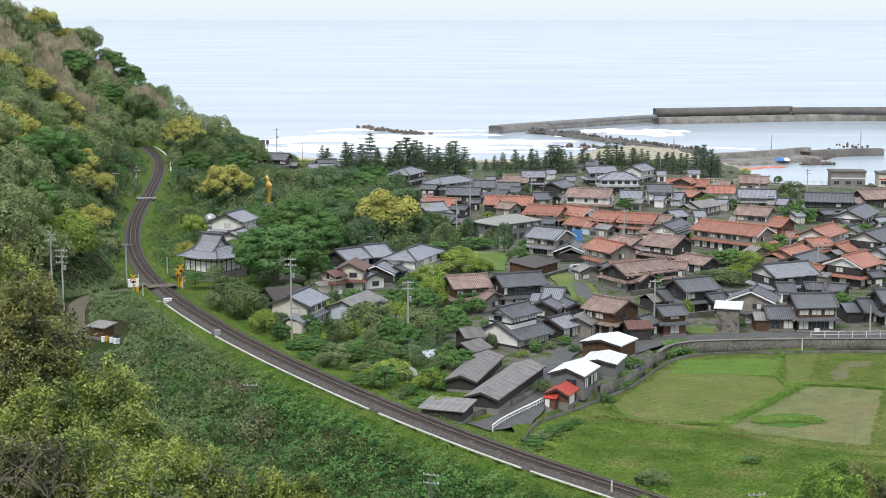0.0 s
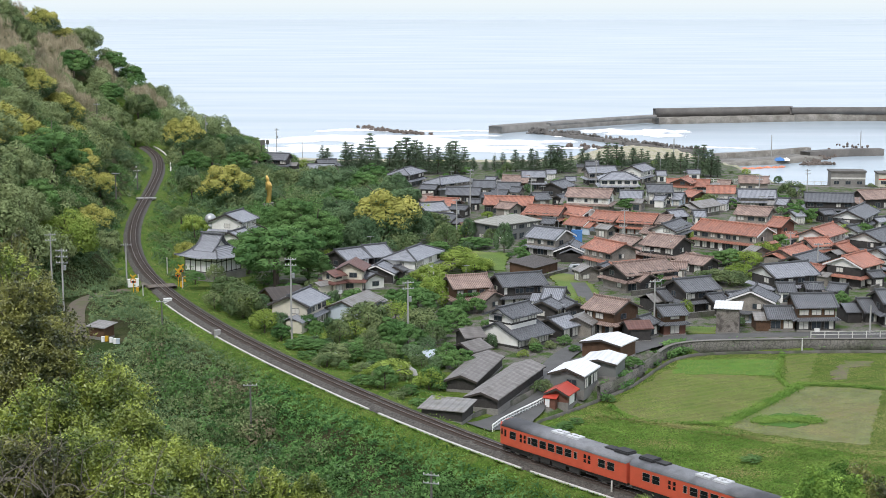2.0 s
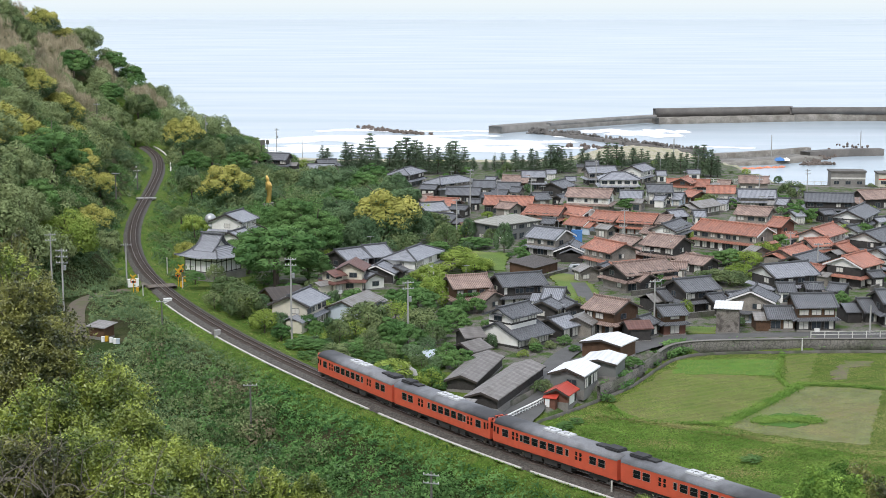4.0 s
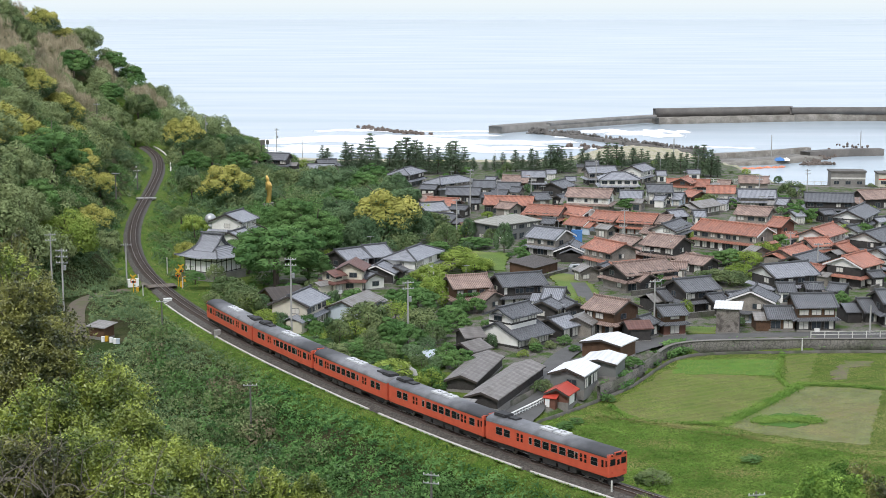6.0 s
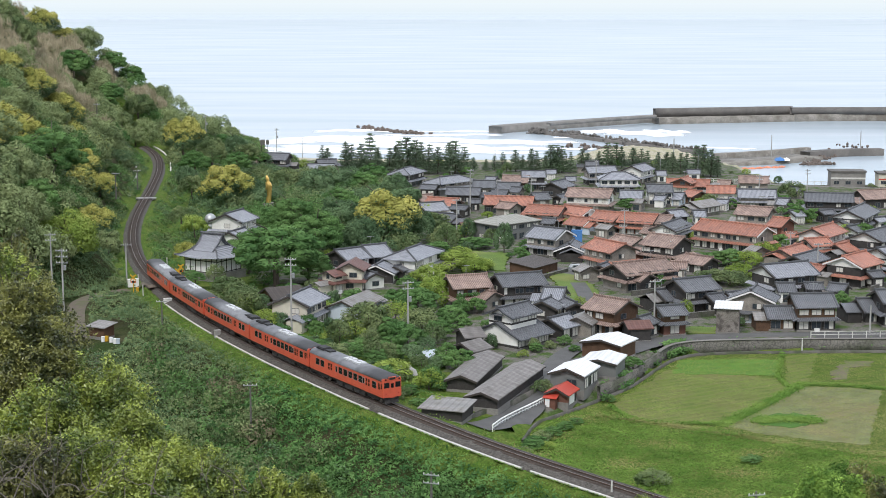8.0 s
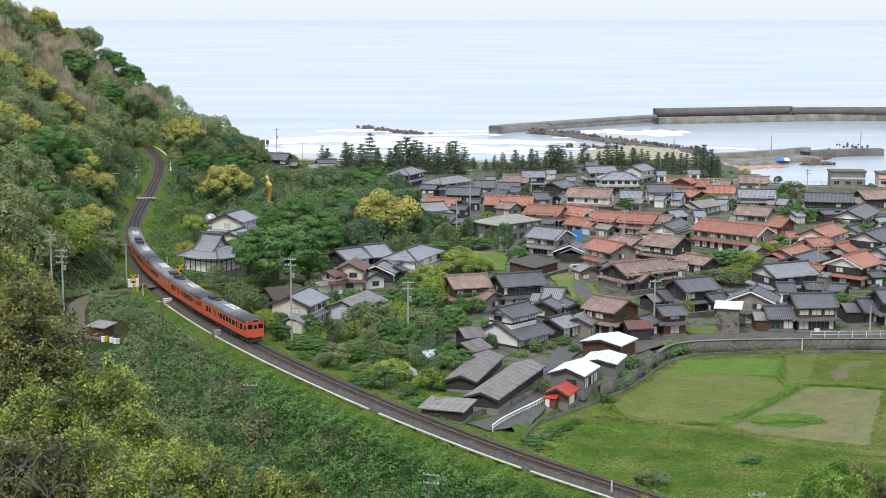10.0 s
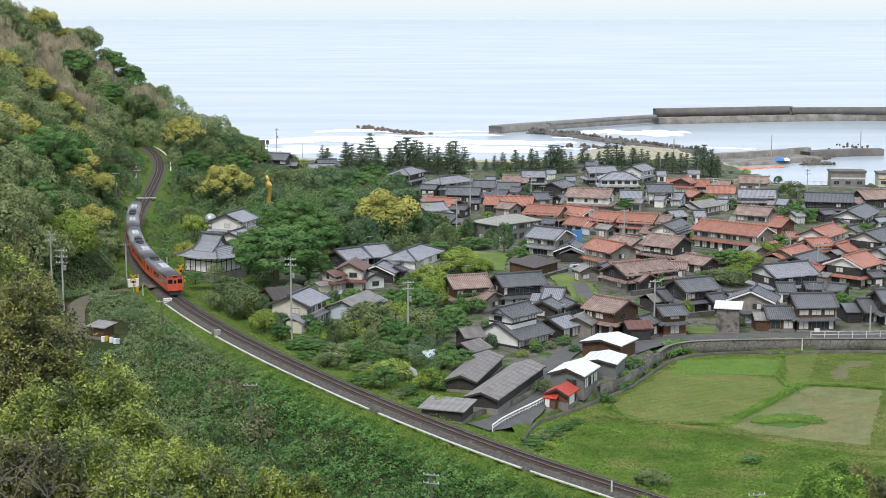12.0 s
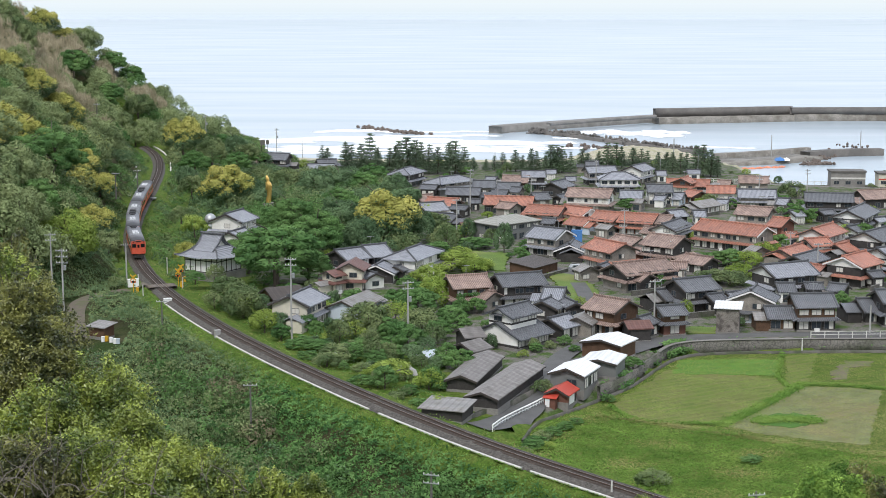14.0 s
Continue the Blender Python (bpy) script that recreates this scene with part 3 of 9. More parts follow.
ballast_bed()
for off in (0.54, -0.54):
    V, Fc = along(0, S_END, 1.5, off - 0.06, off + 0.06, 8.82, RAIL - 0.02)
    web = part("rail", mesh_np("rail", V, Fc, M["rail_web"]), None, track, "rusty steel rail")
    V, Fc = along(0, S_END, 1.5, off - 0.025, off + 0.025, RAIL - 0.018, RAIL)
    part("rail_head", mesh_np("rail_head", V, Fc, M["rail"]), None, web, "bright worn running surface")
V, Fc = along(0, S_END, 1.5, -1.28, 1.28, 8.70, 8.815)
part("rusty_ballast", mesh_np("rusty_ballast", V, Fc, M["ballast_rusty"]), None, track, "rust-brown ballast between the sleepers")


def sleepers():
    V, Fc = [], []
    for s in np.arange(60, S_END, 0.62):
        p, a, b = on_line(s), on_line(s + 0.11, 0), None
        t = (a - p) / np.linalg.norm(a - p)
        nn = np.array([-t[1], t[0]])
        c = [p + t * i * 0.11 + nn * j * 1.05 for i, j in ((-1, -1), (1, -1), (1, 1), (-1, 1))]
        k = len(V)
        V += [(q[0], q[1], 8.72) for q in c] + [(q[0], q[1], 8.86) for q in c]
        Fc += [(k + 4, k + 5, k + 6, k + 7)] + [(k + i, k + (i + 1) % 4, k + 4 + (i + 1) % 4, k + 4 + i) for i in range(4)]
    ob = part("sleepers", mesh_np("sleepers", V, Fc, M["sleeper"]), None, track, "dark grimy sleepers half sunk in ballast")
    tagged(ob, kind="stuff")


sleepers()
OFFT = 2.75
# concrete cable trough beside the ballast, broken here and there
for a, b in ((150, 176), (177, 208), (209.5, 262), (264, 291)):
    V, Fc = along(a, b, 1.5, OFFT - 0.11, OFFT + 0.11, 8.36, 8.60)
    tagged(new("cable_trough", mesh_np("cable_trough", V, Fc, M["trough"])), "pale concrete cable trough beside the ballast", "cable trough", "cable troughs")
for a, b, o in ((412, 424, 4.9), (446, 470, 5.4), (478, 497, 6.2), (506, 524, 7.0)):
    strip("cable_trough", [tuple(on_line(s_, o)) for s_ in np.linspace(a, b, 4)], 0.45, M["trough"], "broken pale concrete kerb at the hill's foot", 0.25, category="cable trough")
V, Fc = along(505, 585, 1.5, -3.6, -3.2, 8.3, 8.8)
tagged(new("cable_trough", mesh_np("cable_trough", V, Fc, M["trough"])), "pale concrete kerb beside the curve", "cable trough", "cable troughs")


# ---- the train: five diesel railcars ----
CAR, HALF = 21.3, 10.4              # coupling pitch, half body length


def car_shell(cab):
    """Body sides and roof cross-section swept along x; the cab end is at +x."""
    sec = [(1.43, 1.12), (1.46, 1.35), (1.46, 3.42), (1.40, 3.62)]
    bm = bmesh.new()
    pr = [(y, z) for y, z in sec] + [(-y, z) for y, z in sec[::-1]]
    ends = []
    for x in (-HALF, HALF - 0.25, HALF):
        k = 0.94 if x == HALF else 1.0
        ends.append([bm.verts.new((x, y * k, z)) for y, z in pr])
    for a, b in zip(ends, ends[1:]):
        for i in range(len(pr)):
            j = (i + 1) % len(pr)
            bm.faces.new((a[i], b[i], b[j], a[j]))
    bm.faces.new(ends[0][::-1])
    bm.faces.new(ends[-1])
    if cab:                          # the raised brow with the destination box, the buffer skirt
        box(bm, HALF - 0.42, HALF + 0.04, -0.55, 0.55, 3.42, 3.88)
        box(bm, HALF - 0.42, HALF + 0.03, -1.30, -0.78, 3.40, 3.72)
        box(bm, HALF - 0.42, HALF + 0.03, 0.78, 1.30, 3.40, 3.72)
    return bm


def roof_shell():
    bm = bmesh.new()
    arc = [(1.47, 3.42), (1.44, 3.60), (1.25, 3.80), (0.85, 3.95), (0.4, 4.02), (0, 4.04)]
    pr = arc + [(-y, z) for y, z in arc[-2::-1]]
    a = [bm.verts.new((-HALF - 0.02, y, z)) for y, z in pr]
    b = [bm.verts.new((HALF - 0.45, y, z)) for y, z in pr]
    c = [bm.verts.new((HALF - 0.05, y * 0.93, 3.42 + (z - 3.42) * 0.72)) for y, z in pr]
    for p, q in ((a, b), (b, c)):
        for i in range(len(pr) - 1):
            bm.faces.new((p[i], q[i], q[i + 1], p[i + 1]))
    bm.faces.new(a)
    bm.faces.new(c[::-1])
    return bm


WINDOW_X = (8.1, 4.35, 2.95, 1.55, 0.15, -1.25, -6.6, -8.0)


def railcar():
    car = thing("railcar", Matrix(), "vermilion diesel railcar with a sooty grey roof", "railcar", "railcars of the train")
    part("body", car_shell(True), M["train"], car)
    part("roof", roof_shell(), M["train_roof"], car, "grey roof streaked with soot", True)
    for sy in (1, -1):
        part("gutter", boxes((-HALF, HALF - 0.3, sy * 1.44, sy * 1.50, 3.32, 3.47)), M["train_roof"], car, "grey rain gutter")
        for wx in WINDOW_X:
            w = part("window", boxes((wx - 0.56, wx + 0.56, sy * 1.44, sy * 1.472, 2.04, 2.98)), M["metal"], car, "aluminium-framed sash window")
            part("pane", boxes((wx - 0.52, wx + 0.52, sy * 1.45, sy * 1.48, 2.53, 2.95)), M["train_glass"], w)
            part("pane", boxes((wx - 0.52, wx + 0.52, sy * 1.45, sy * 1.48, 2.08, 2.51)), M["train_glass"], w)
        for wx in (-2.45, 5.25):     # narrow toilet and crew windows
            w = part("window", boxes((wx - 0.28, wx + 0.28, sy * 1.44, sy * 1.475, 2.08, 2.94)), M["metal"], car, "narrow side window")
            part("pane", boxes((wx - 0.22, wx + 0.22, sy * 1.45, sy * 1.48, 2.14, 2.88)), M["train_glass"], w)
        for dx in (6.35, -4.3):      # paired sliding doors
            for k in (-0.34, 0.34):
                d = part("door", boxes((dx + k - 0.33, dx + k + 0.33, sy * 1.42, sy * 1.468, 1.12, 3.14)), M["train"], car, "vermilion sliding door leaf")
                part("pane", boxes((dx + k - 0.19, dx + k + 0.19, sy * 1.44, sy * 1.474, 2.52, 2.96)), M["train_glass"], d)
                part("pane", boxes((dx + k - 0.19, dx + k + 0.19, sy * 1.44, sy * 1.474, 2.02, 2.42)), M["train_glass"], d)
        d = part("crew_door", boxes((9.12, 9.72, sy * 1.42, sy * 1.466, 1.15, 3.14)), M["train"], car)
        part("pane", boxes((9.24, 9.60, sy * 1.44, sy * 1.472, 2.15, 2.98)), M["train_glass"], d)
        w = part("cab_side_window", boxes((9.86, HALF - 0.26, sy * 1.44, sy * 1.470, 2.3, 3.0)), M["train_glass"], car)
        # cab front: two wide windscreens, lamps under them
        c0, c1 = sorted((sy * 0.45, sy * 1.26))
        w = part("windscreen", boxes((HALF - 0.02, HALF + 0.015, c0, c1, 2.42, 3.16)), M["black"], car, "black-surrounded windscreen")
        part("pane", boxes((HALF, HALF + 0.022, c0 + 0.06, c1 - 0.06, 2.48, 3.10)), M["train_glass"], w)
        bm = bmesh.new()
        cyl(bm, (HALF - 0.05, sy * 0.95, 1.62), (HALF + 0.06, sy * 0.95, 1.62), 0.11, 0.10, 12)
        part("tail_lamp", bm, M["redtin"], car, "round red tail lamp")
        bm = bmesh.new()
        cyl(bm, (HALF - 0.1, sy * 1.02, 3.56), (HALF + 0.08, sy * 1.02, 3.56), 0.12, 0.11, 12)
        part("headlamp", bm, M["train_glass"], car, "round headlamp on the brow")
    d = part("gangway_door", boxes((HALF - 0.02, HALF + 0.035, -0.38, 0.38, 1.05, 3.2)), M["train"], car, "end gangway door")
    part("pane", boxes((HALF, HALF + 0.042, -0.22, 0.22, 2.4, 3.0)), M["train_glass"], d)
    part("destination_box", boxes((HALF, HALF + 0.05, -0.46, 0.46, 3.5, 3.80)), M["black"], car)
    part("gangway_bellows", boxes((-HALF - 0.24, -HALF, -0.55, 0.55, 1.1, 3.2)), M["black"], car, "black rubber gangway bellows")
    for vx in (-0.9, 1.5):           # roof ventilators
        v = part("roof_vent", boxes((vx - 0.95, vx + 0.95, -0.62, 0.62, 3.98, 4.20)), M["vent"], car, "pale louvred roof ventilator")
        part("slot", boxes((vx - 0.7, vx + 0.7, -0.03, 0.03, 4.16, 4.215)), M["under"], v)
        part("slot", boxes((vx - 0.04, vx + 0.04, -0.5, 0.5, 4.16, 4.215)), M["under"], v)
    bm = boxes((-HALF + 0.5, -HALF + 2.7, -0.75, 0.75, 3.9, 4.36))
    bmesh.ops.bevel(bm, geom=bm.edges[:], offset=0.12, segments=2, affect="EDGES")
    part("exhaust_hood", bm, M["exhaust"], car, "soot-black exhaust hood")
    part("exhaust_hood", boxes((-HALF + 2.9, -HALF + 4.3, -0.5, 0.5, 3.95, 4.2)), M["exhaust"], car)
    part("underframe", boxes((-HALF + 0.1, HALF - 0.3, -1.25, 1.25, 0.80, 1.14)), M["under"], car)
    for ex, el in ((-2.9, 1.7), (-0.6, 2.2), (2.0, 1.6), (3.9, 1.1)):
        part("equipment_box", boxes((ex, ex + el, -1.2, 1.2, 0.32, 0.95)), M["under"], car, "grimy underfloor equipment")
    for bx in (7.2, -7.2):
        g = part("bogie", boxes((bx - 1.5, bx + 1.5, -1.08, -0.9, 0.42, 0.72), (bx - 1.5, bx + 1.5, 0.9, 1.08, 0.42, 0.72), (bx - 0.3, bx + 0.3, -1.0, 1.0, 0.45, 0.8)), M["under"], car)
        for wx in (-1.05, 1.05):
            for sy in (-0.54, 0.54):
                bm = bmesh.new()
                cyl(bm, (bx + wx, sy - 0.06, 0.43), (bx + wx, sy + 0.06, 0.43), 0.43, 0.43, 20)
                part("wheel", bm, M["rail"], g, "steel wheel")
    bm = bmesh.new()
    cyl(bm, (HALF - 0.2, 0, 0.78), (HALF + 0.25, 0, 0.78), 0.10, 0.14, 8)
    part("coupler", bm, M["under"], car)
    part("pilot", boxes((HALF - 0.55, HALF - 0.1, -1.05, 1.05, 0.30, 0.72), (HALF - 0.5, HALF - 0.2, -0.6, 0.6, 0.72, 1.12)), M["under"], car, "dark plough plate under the cab")
    return car


first = railcar()
cars = [first] + [copy_thing(first, Matrix()) for _ in range(4)]
CAB_FRONT = (True, False, True, False, False)


def head_at(t):
    """Metres along the railway of the train's front end."""
    return 138.5 + 22.1 * t - 0.018 * t * t


def car_pose(k, t):
    s = head_at(t) - CAR * (k + 0.5)
    a, b = on_line(s + 7.2), on_line(s - 7.2)
    c, d = (a + b) / 2, a - b
    if not CAB_FRONT[k]:
        d = -d
    return pose(c[0], c[1], RAIL, 0, 0, math.degrees(math.atan2(d[1], d[0])))

# ---- houses ----
ROOF_WORDS = {"grey": "blue-grey tiled", "dark": "charcoal tiled", "red": "red glazed-tile", "pink": "weathered russet tiled", "brown": "brown sheet-metal", "umber": "dark brown sheet-metal",
              "tin": "grey sheet-metal", "barn": "brown-grey sheet-metal", "pale": "beige standing-seam", "silver": "white corrugated", "redtin": "bright red sheet-metal"}
WALL_WORDS = {"white": "white plaster", "cream": "cream rendered", "greywall": "grey sided", "bluewall": "pale blue sided", "darkwood": "black boarded",
              "brownwood": "brown boarded", "oldwood": "weathered board", "greyboard": "silvered board", "redwall": "red-brown"}
_cache = {}
dice = random.Random(7)


def window_meshes(w, h):
    key = ("w", w, h)
    if key not in _cache:
        fr = boxes((-w / 2, w / 2, -0.07, 0.02, 0, 0.07), (-w / 2, w / 2, -0.07, 0.02, h - 0.07, h), (-w / 2, -w / 2 + 0.07, -0.07, 0.02, 0.07, h - 0.07),
                   (w / 2 - 0.07, w / 2, -0.07, 0.02, 0.07, h - 0.07), (-0.035, 0.035, -0.06, 0.02, 0.07, h - 0.07))
        fr = bm_mesh("window", fr, M["frame"])
        a = bm_mesh("pane", boxes((-w / 2 + 0.06, -0.03, -0.03, 0.0, 0.06, h - 0.06)), M["glass"])
        b = bm_mesh("pane", boxes((0.03, w / 2 - 0.06, -0.03, 0.0, 0.06, h - 0.06)), M["glass"])
        c = bm_mesh("pane", boxes((-w / 2 + 0.06, -0.03, -0.03, 0.0, 0.06, h - 0.06)), M["curtain"])
        d = bm_mesh("pane", boxes((0.03, w / 2 - 0.06, -0.03, 0.0, 0.06, h - 0.06)), M["curtain"])
        _cache[key] = (fr, a, b, c, d)
    return _cache[key]


def window(house_ob, x, y, z, turn, w, h, pale):
    """A two-leaf sliding window on a wall; turn 0 faces the house's -y side."""
    fr, a, b, c, d = window_meshes(w, h)
    ob = new("window", fr)
    ob.parent = house_ob
    ob.matrix_basis = pose(x, y, z, 0, 0, turn)
    for me in ((c, d) if pale > 0.52 else (a, d) if pale > 0.34 else (a, b)):
        new("pane", me).parent = ob


def slab_roof(bm, x0, x1, prof, thick):
    """A roof sheet: a profile across the ridge, given from eave to eave, run from x0 to x1."""
    up = [(y, z) for y, z in prof]
    lo = [(y, z - thick) for y, z in prof[::-1]]
    ring = up + lo
    a = [bm.verts.new((x0, y, z)) for y, z in ring]
    b = [bm.verts.new((x1, y, z)) for y, z in ring]
    n, k = len(ring), len(up)
    for i in range(n):
        j = (i + 1) % n
        bm.faces.new((a[i], b[i], b[j], a[j]))
    for i in range(k - 1):
        for r, flip in ((a, 0), (b, 1)):
            f = (r[i], r[i + 1], r[n - 2 - i], r[n - 1 - i])
            bm.faces.new(f if flip else f[::-1])


def hip_slab(bm, L, D, z0, rise, over, rl, thick):
    hx, hy = L / 2 + over, D / 2 + over
    zt, ze = z0 + rise, z0 - over * rise / (D / 2)
    lo = [(-hx, -hy, ze), (hx, -hy, ze), (hx, hy, ze), (-hx, hy, ze)]
    e = [bm.verts.new(p) for p in lo]
    e2 = [bm.verts.new((x, y, z - thick)) for x, y, z in lo]
    r = [bm.verts.new((-rl / 2, 0, zt)), bm.verts.new((rl / 2, 0, zt))]
    bm.faces.new((e[0], e[1], r[1], r[0]))
    bm.faces.new((e[2], e[3], r[0], r[1]))
    bm.faces.new((e[1], e[2], r[1]))
    bm.faces.new((e[3], e[0], r[0]))
    bm.faces.new(e2[::-1])
    for i in range(4):
        j = (i + 1) % 4
        bm.faces.new((e2[i], e2[j], e[j], e[i]))


def gable_walls(L, D, z0, z1, rise):
    bm = bmesh.new()
    pts = [(-D / 2, z0), (D / 2, z0), (D / 2, z1), (0, z1 + rise), (-D / 2, z1)]
    a = [bm.verts.new((-L / 2, y, z)) for y, z in pts]
    b = [bm.verts.new((L / 2, y, z)) for y, z in pts]
    bm.faces.new(a[::-1])
    bm.faces.new(b)
    for i in range(5):
        j = (i + 1) % 5
        bm.faces.new((a[i], a[j], b[j], b[i]))
    return bm


HOUSES = []


def house(x, y, rz, L, D, st, roof, shape="gable", lower="darkwood", upper="white", barge="trim", h=None, pent=None, pitch=0.42, wins=True,
          category="house", z=None, extra="", annex=True):
    """One dwelling or shed: ridge along its own x, st storeys, gable, hip or mono-pitch roof."""
    g = gz(x, y) if z is None else z
    HOUSES.append((x, y, rz, L, D))
    eave = h or (2.25 if st == 1 else 4.25)
    words = "two-storey" if st == 2 else "single-storey"
    label = f"{words} {category}, {ROOF_WORDS[roof]} roof, {WALL_WORDS[upper if st == 2 else lower]} walls{extra}"
    ob = thing(category, pose(x, y, g, 0, 0, rz), label, category, "village buildings")
    ob.name = category
    pent = (st == 2 and shape != "shed") if pent is None else pent
    mid = 2.25 if st == 2 else eave
    rise = pitch * D / 2
    part("foundation", boxes((-L / 2 - 0.08, L / 2 + 0.08, -D / 2 - 0.08, D / 2 + 0.08, -1.2, 0.3)), M["concrete"], ob)
    if shape == "shed":
        rise = pitch * D
        bm = bmesh.new()
        pts = [(-D / 2, 0.3), (D / 2, 0.3), (D / 2, eave + rise), (-D / 2, eave)]
        a = [bm.verts.new((-L / 2, p, q)) for p, q in pts]
        b = [bm.verts.new((L / 2, p, q)) for p, q in pts]
        bm.faces.new(a[::-1]), bm.faces.new(b)
        for i in range(4):
            bm.faces.new((a[i], a[(i + 1) % 4], b[(i + 1) % 4], b[i]))
        part("wall", bm, M[lower], ob)
        bm = bmesh.new()
        o = 0.45
        slab_roof(bm, -L / 2 - o, L / 2 + o, [(-D / 2 - o, eave - o * pitch + 0.12), (D / 2 + o, eave + rise + o * pitch + 0.12)], 0.12)
        part("roof", bm, M[roof], ob)
    else:
        if st == 2:
            part("lower_wall", boxes((-L / 2, L / 2, -D / 2, D / 2, 0.3, mid)), M[lower], ob)
            if shape == "gable" and lower == "darkwood" and upper == "white":
                part("upper_wall", boxes((-L / 2 + 0.06, L / 2 - 0.06, -D / 2 + 0.06, D / 2 - 0.06, mid, eave - 0.3)), M["darkwood"], ob, "black boarded upper storey")
                part("gable_wall", gable_walls(L - 0.1, D - 0.1, eave - 0.3, eave, rise), M["white"], ob, "white plaster gable and eaves band")
            else:
                part("upper_wall", gable_walls(L - 0.1, D - 0.1, mid, eave, rise) if shape == "gable" else boxes((-L / 2 + 0.05, L / 2 - 0.05, -D / 2 + 0.05, D / 2 - 0.05, mid, eave + 0.1)), M[upper], ob)
        else:
            part("wall", gable_walls(L, D, 0.3, eave, rise) if shape == "gable" else boxes((-L / 2, L / 2, -D / 2, D / 2, 0.3, eave + 0.1)), M[lower], ob)
        bm = bmesh.new()
        ov = 0.6 if category == "house" else 0.28
        if shape == "gable":
            e = D / 2 + ov
            slab_roof(bm, -L / 2 - 0.5, L / 2 + 0.5, [(-e, eave - ov * pitch + 0.2), (-e * 0.5, eave + rise * 0.5 - ov * pitch * 0.5 + 0.17), (0, eave + rise + 0.2),
                                                      (e * 0.5, eave + rise * 0.5 - ov * pitch * 0.5 + 0.17), (e, eave - ov * pitch + 0.2)], 0.17)
        else:
            rl = max(0.5, L - D * 0.95)
            hip_slab(bm, L, D, eave + 0.2, rise, ov, rl, 0.17)
        rf = part("roof", bm, M[roof], ob)
        if roof in ("grey", "dark", "red", "pink"):
            bm = bmesh.new()
            zr = eave + rise + 0.2
            rl = L + 1.0 if shape == "gable" else max(0.5, L - D * 0.95)
            box(bm, -rl / 2, rl / 2, -0.16, 0.16, zr - 0.06, zr + 0.20)
            cyl(bm, (-rl / 2 - 0.05, 0, zr + 0.2), (rl / 2 + 0.05, 0, zr + 0.2), 0.13, 0.13, 8)
            box(bm, -rl / 2 - 0.12, -rl / 2, -0.24, 0.24, zr - 0.1, zr + 0.42)
            box(bm, rl / 2, rl / 2 + 0.12, -0.24, 0.24, zr - 0.1, zr + 0.42)
            if shape == "hip":
                for sx in (-1, 1):
                    for sy in (-1, 1):
                        cyl(bm, (sx * rl / 2, 0, zr + 0.05), (sx * (L / 2 + ov), sy * (D / 2 + ov), eave + 0.28 - ov * rise / (D / 2)), 0.17, 0.17, 6)
            part("ridge", bm, M["ridge_tile"] if roof in ("grey", "dark") else M[roof], rf)
        if shape == "gable":
            for sx in (-1, 1):
                xx = sx * (L / 2 + 0.5)
                x0, x1 = sorted((xx, xx + sx * 0.05))
                e = D / 2 + ov
                top = [(-e, eave - ov * pitch + 0.16), (0, eave + rise + 0.16), (e, eave - ov * pitch + 0.16)]
                bm = bmesh.new()
                slab_roof(bm, x0, x1, top, 0.3)
                part("barge_board", bm, M[barge], rf)
                if roof in ("grey", "dark", "red", "pink"):
                    v0, v1 = sorted((xx, xx - sx * 0.30))
                    bm = bmesh.new()
                    slab_roof(bm, v0, v1, [(-e - 0.04, eave - ov * pitch + 0.30), (-e * 0.5, eave + rise * 0.5 - ov * pitch * 0.5 + 0.27), (0, eave + rise + 0.30),
                                           (e * 0.5, eave + rise * 0.5 - ov * pitch * 0.5 + 0.27), (e + 0.04, eave - ov * pitch + 0.30)], 0.12)
                    part("verge_tiles", bm, M["ridge_tile"] if roof in ("grey", "dark") else M[roof], rf)
        if pent:
            for sy in (-1, 1):
                bm = bmesh.new()
                pr = [(sy * (D / 2 + 0.9), mid - 0.22), (sy * (D / 2 - 0.02), mid + 0.15)]
                slab_roof(bm, -L / 2 - 0.35, L / 2 + 0.35, pr if sy < 0 else pr[::-1], 0.12)
                part("pent_roof", bm, M[roof], ob)
            for sx in (-1, 1):
                bm = bmesh.new()
                slab_roof(bm, -D / 2 - 0.9, D / 2 + 0.9, [(-0.46, mid - 0.22), (0.46, mid + 0.15)], 0.12)
                bmesh.ops.transform(bm, matrix=pose(sx * (L / 2 + 0.44), 0, 0.006, 0, 0, -90 if sx < 0 else 90), verts=bm.verts[:])
                part("pent_roof", bm, M[roof], ob)
    if category == "house" and shape == "gable" and dice.random() < 0.3:
        ax, az = dice.uniform(-0.3, 0.3) * L, eave + rise + 0.2
        bm = bmesh.new()
        cyl(bm, (ax, 0, az - 0.1), (ax, 0, az + 1.9), 0.035, 0.03, 6)
        cyl(bm, (ax - 0.7, 0, az + 1.75), (ax + 0.7, 0, az + 1.75), 0.025, 0.025, 5)
        for q in (-0.6, -0.2, 0.2, 0.6):
            cyl(bm, (ax + q, -0.4, az + 1.75), (ax + q, 0.4, az + 1.75), 0.02, 0.02, 5)
        part("antenna", bm, M["metal"], ob, "thin television aerial")
    if category == "house" and st == 2 and dice.random() < 0.4:
        nf = -1 if math.cos(radians(rz)) > 0 else 1
        bx = dice.uniform(-0.35, 0.35) * L
        y0, y1 = sorted((nf * (D / 2 + 0.25), nf * (D / 2 + 0.6)))
        part("air_conditioner", boxes((bx - 0.42, bx + 0.42, y0, y1, 0.0, 0.62)), M["trimwhite"], ob, "white outdoor air-conditioning unit")
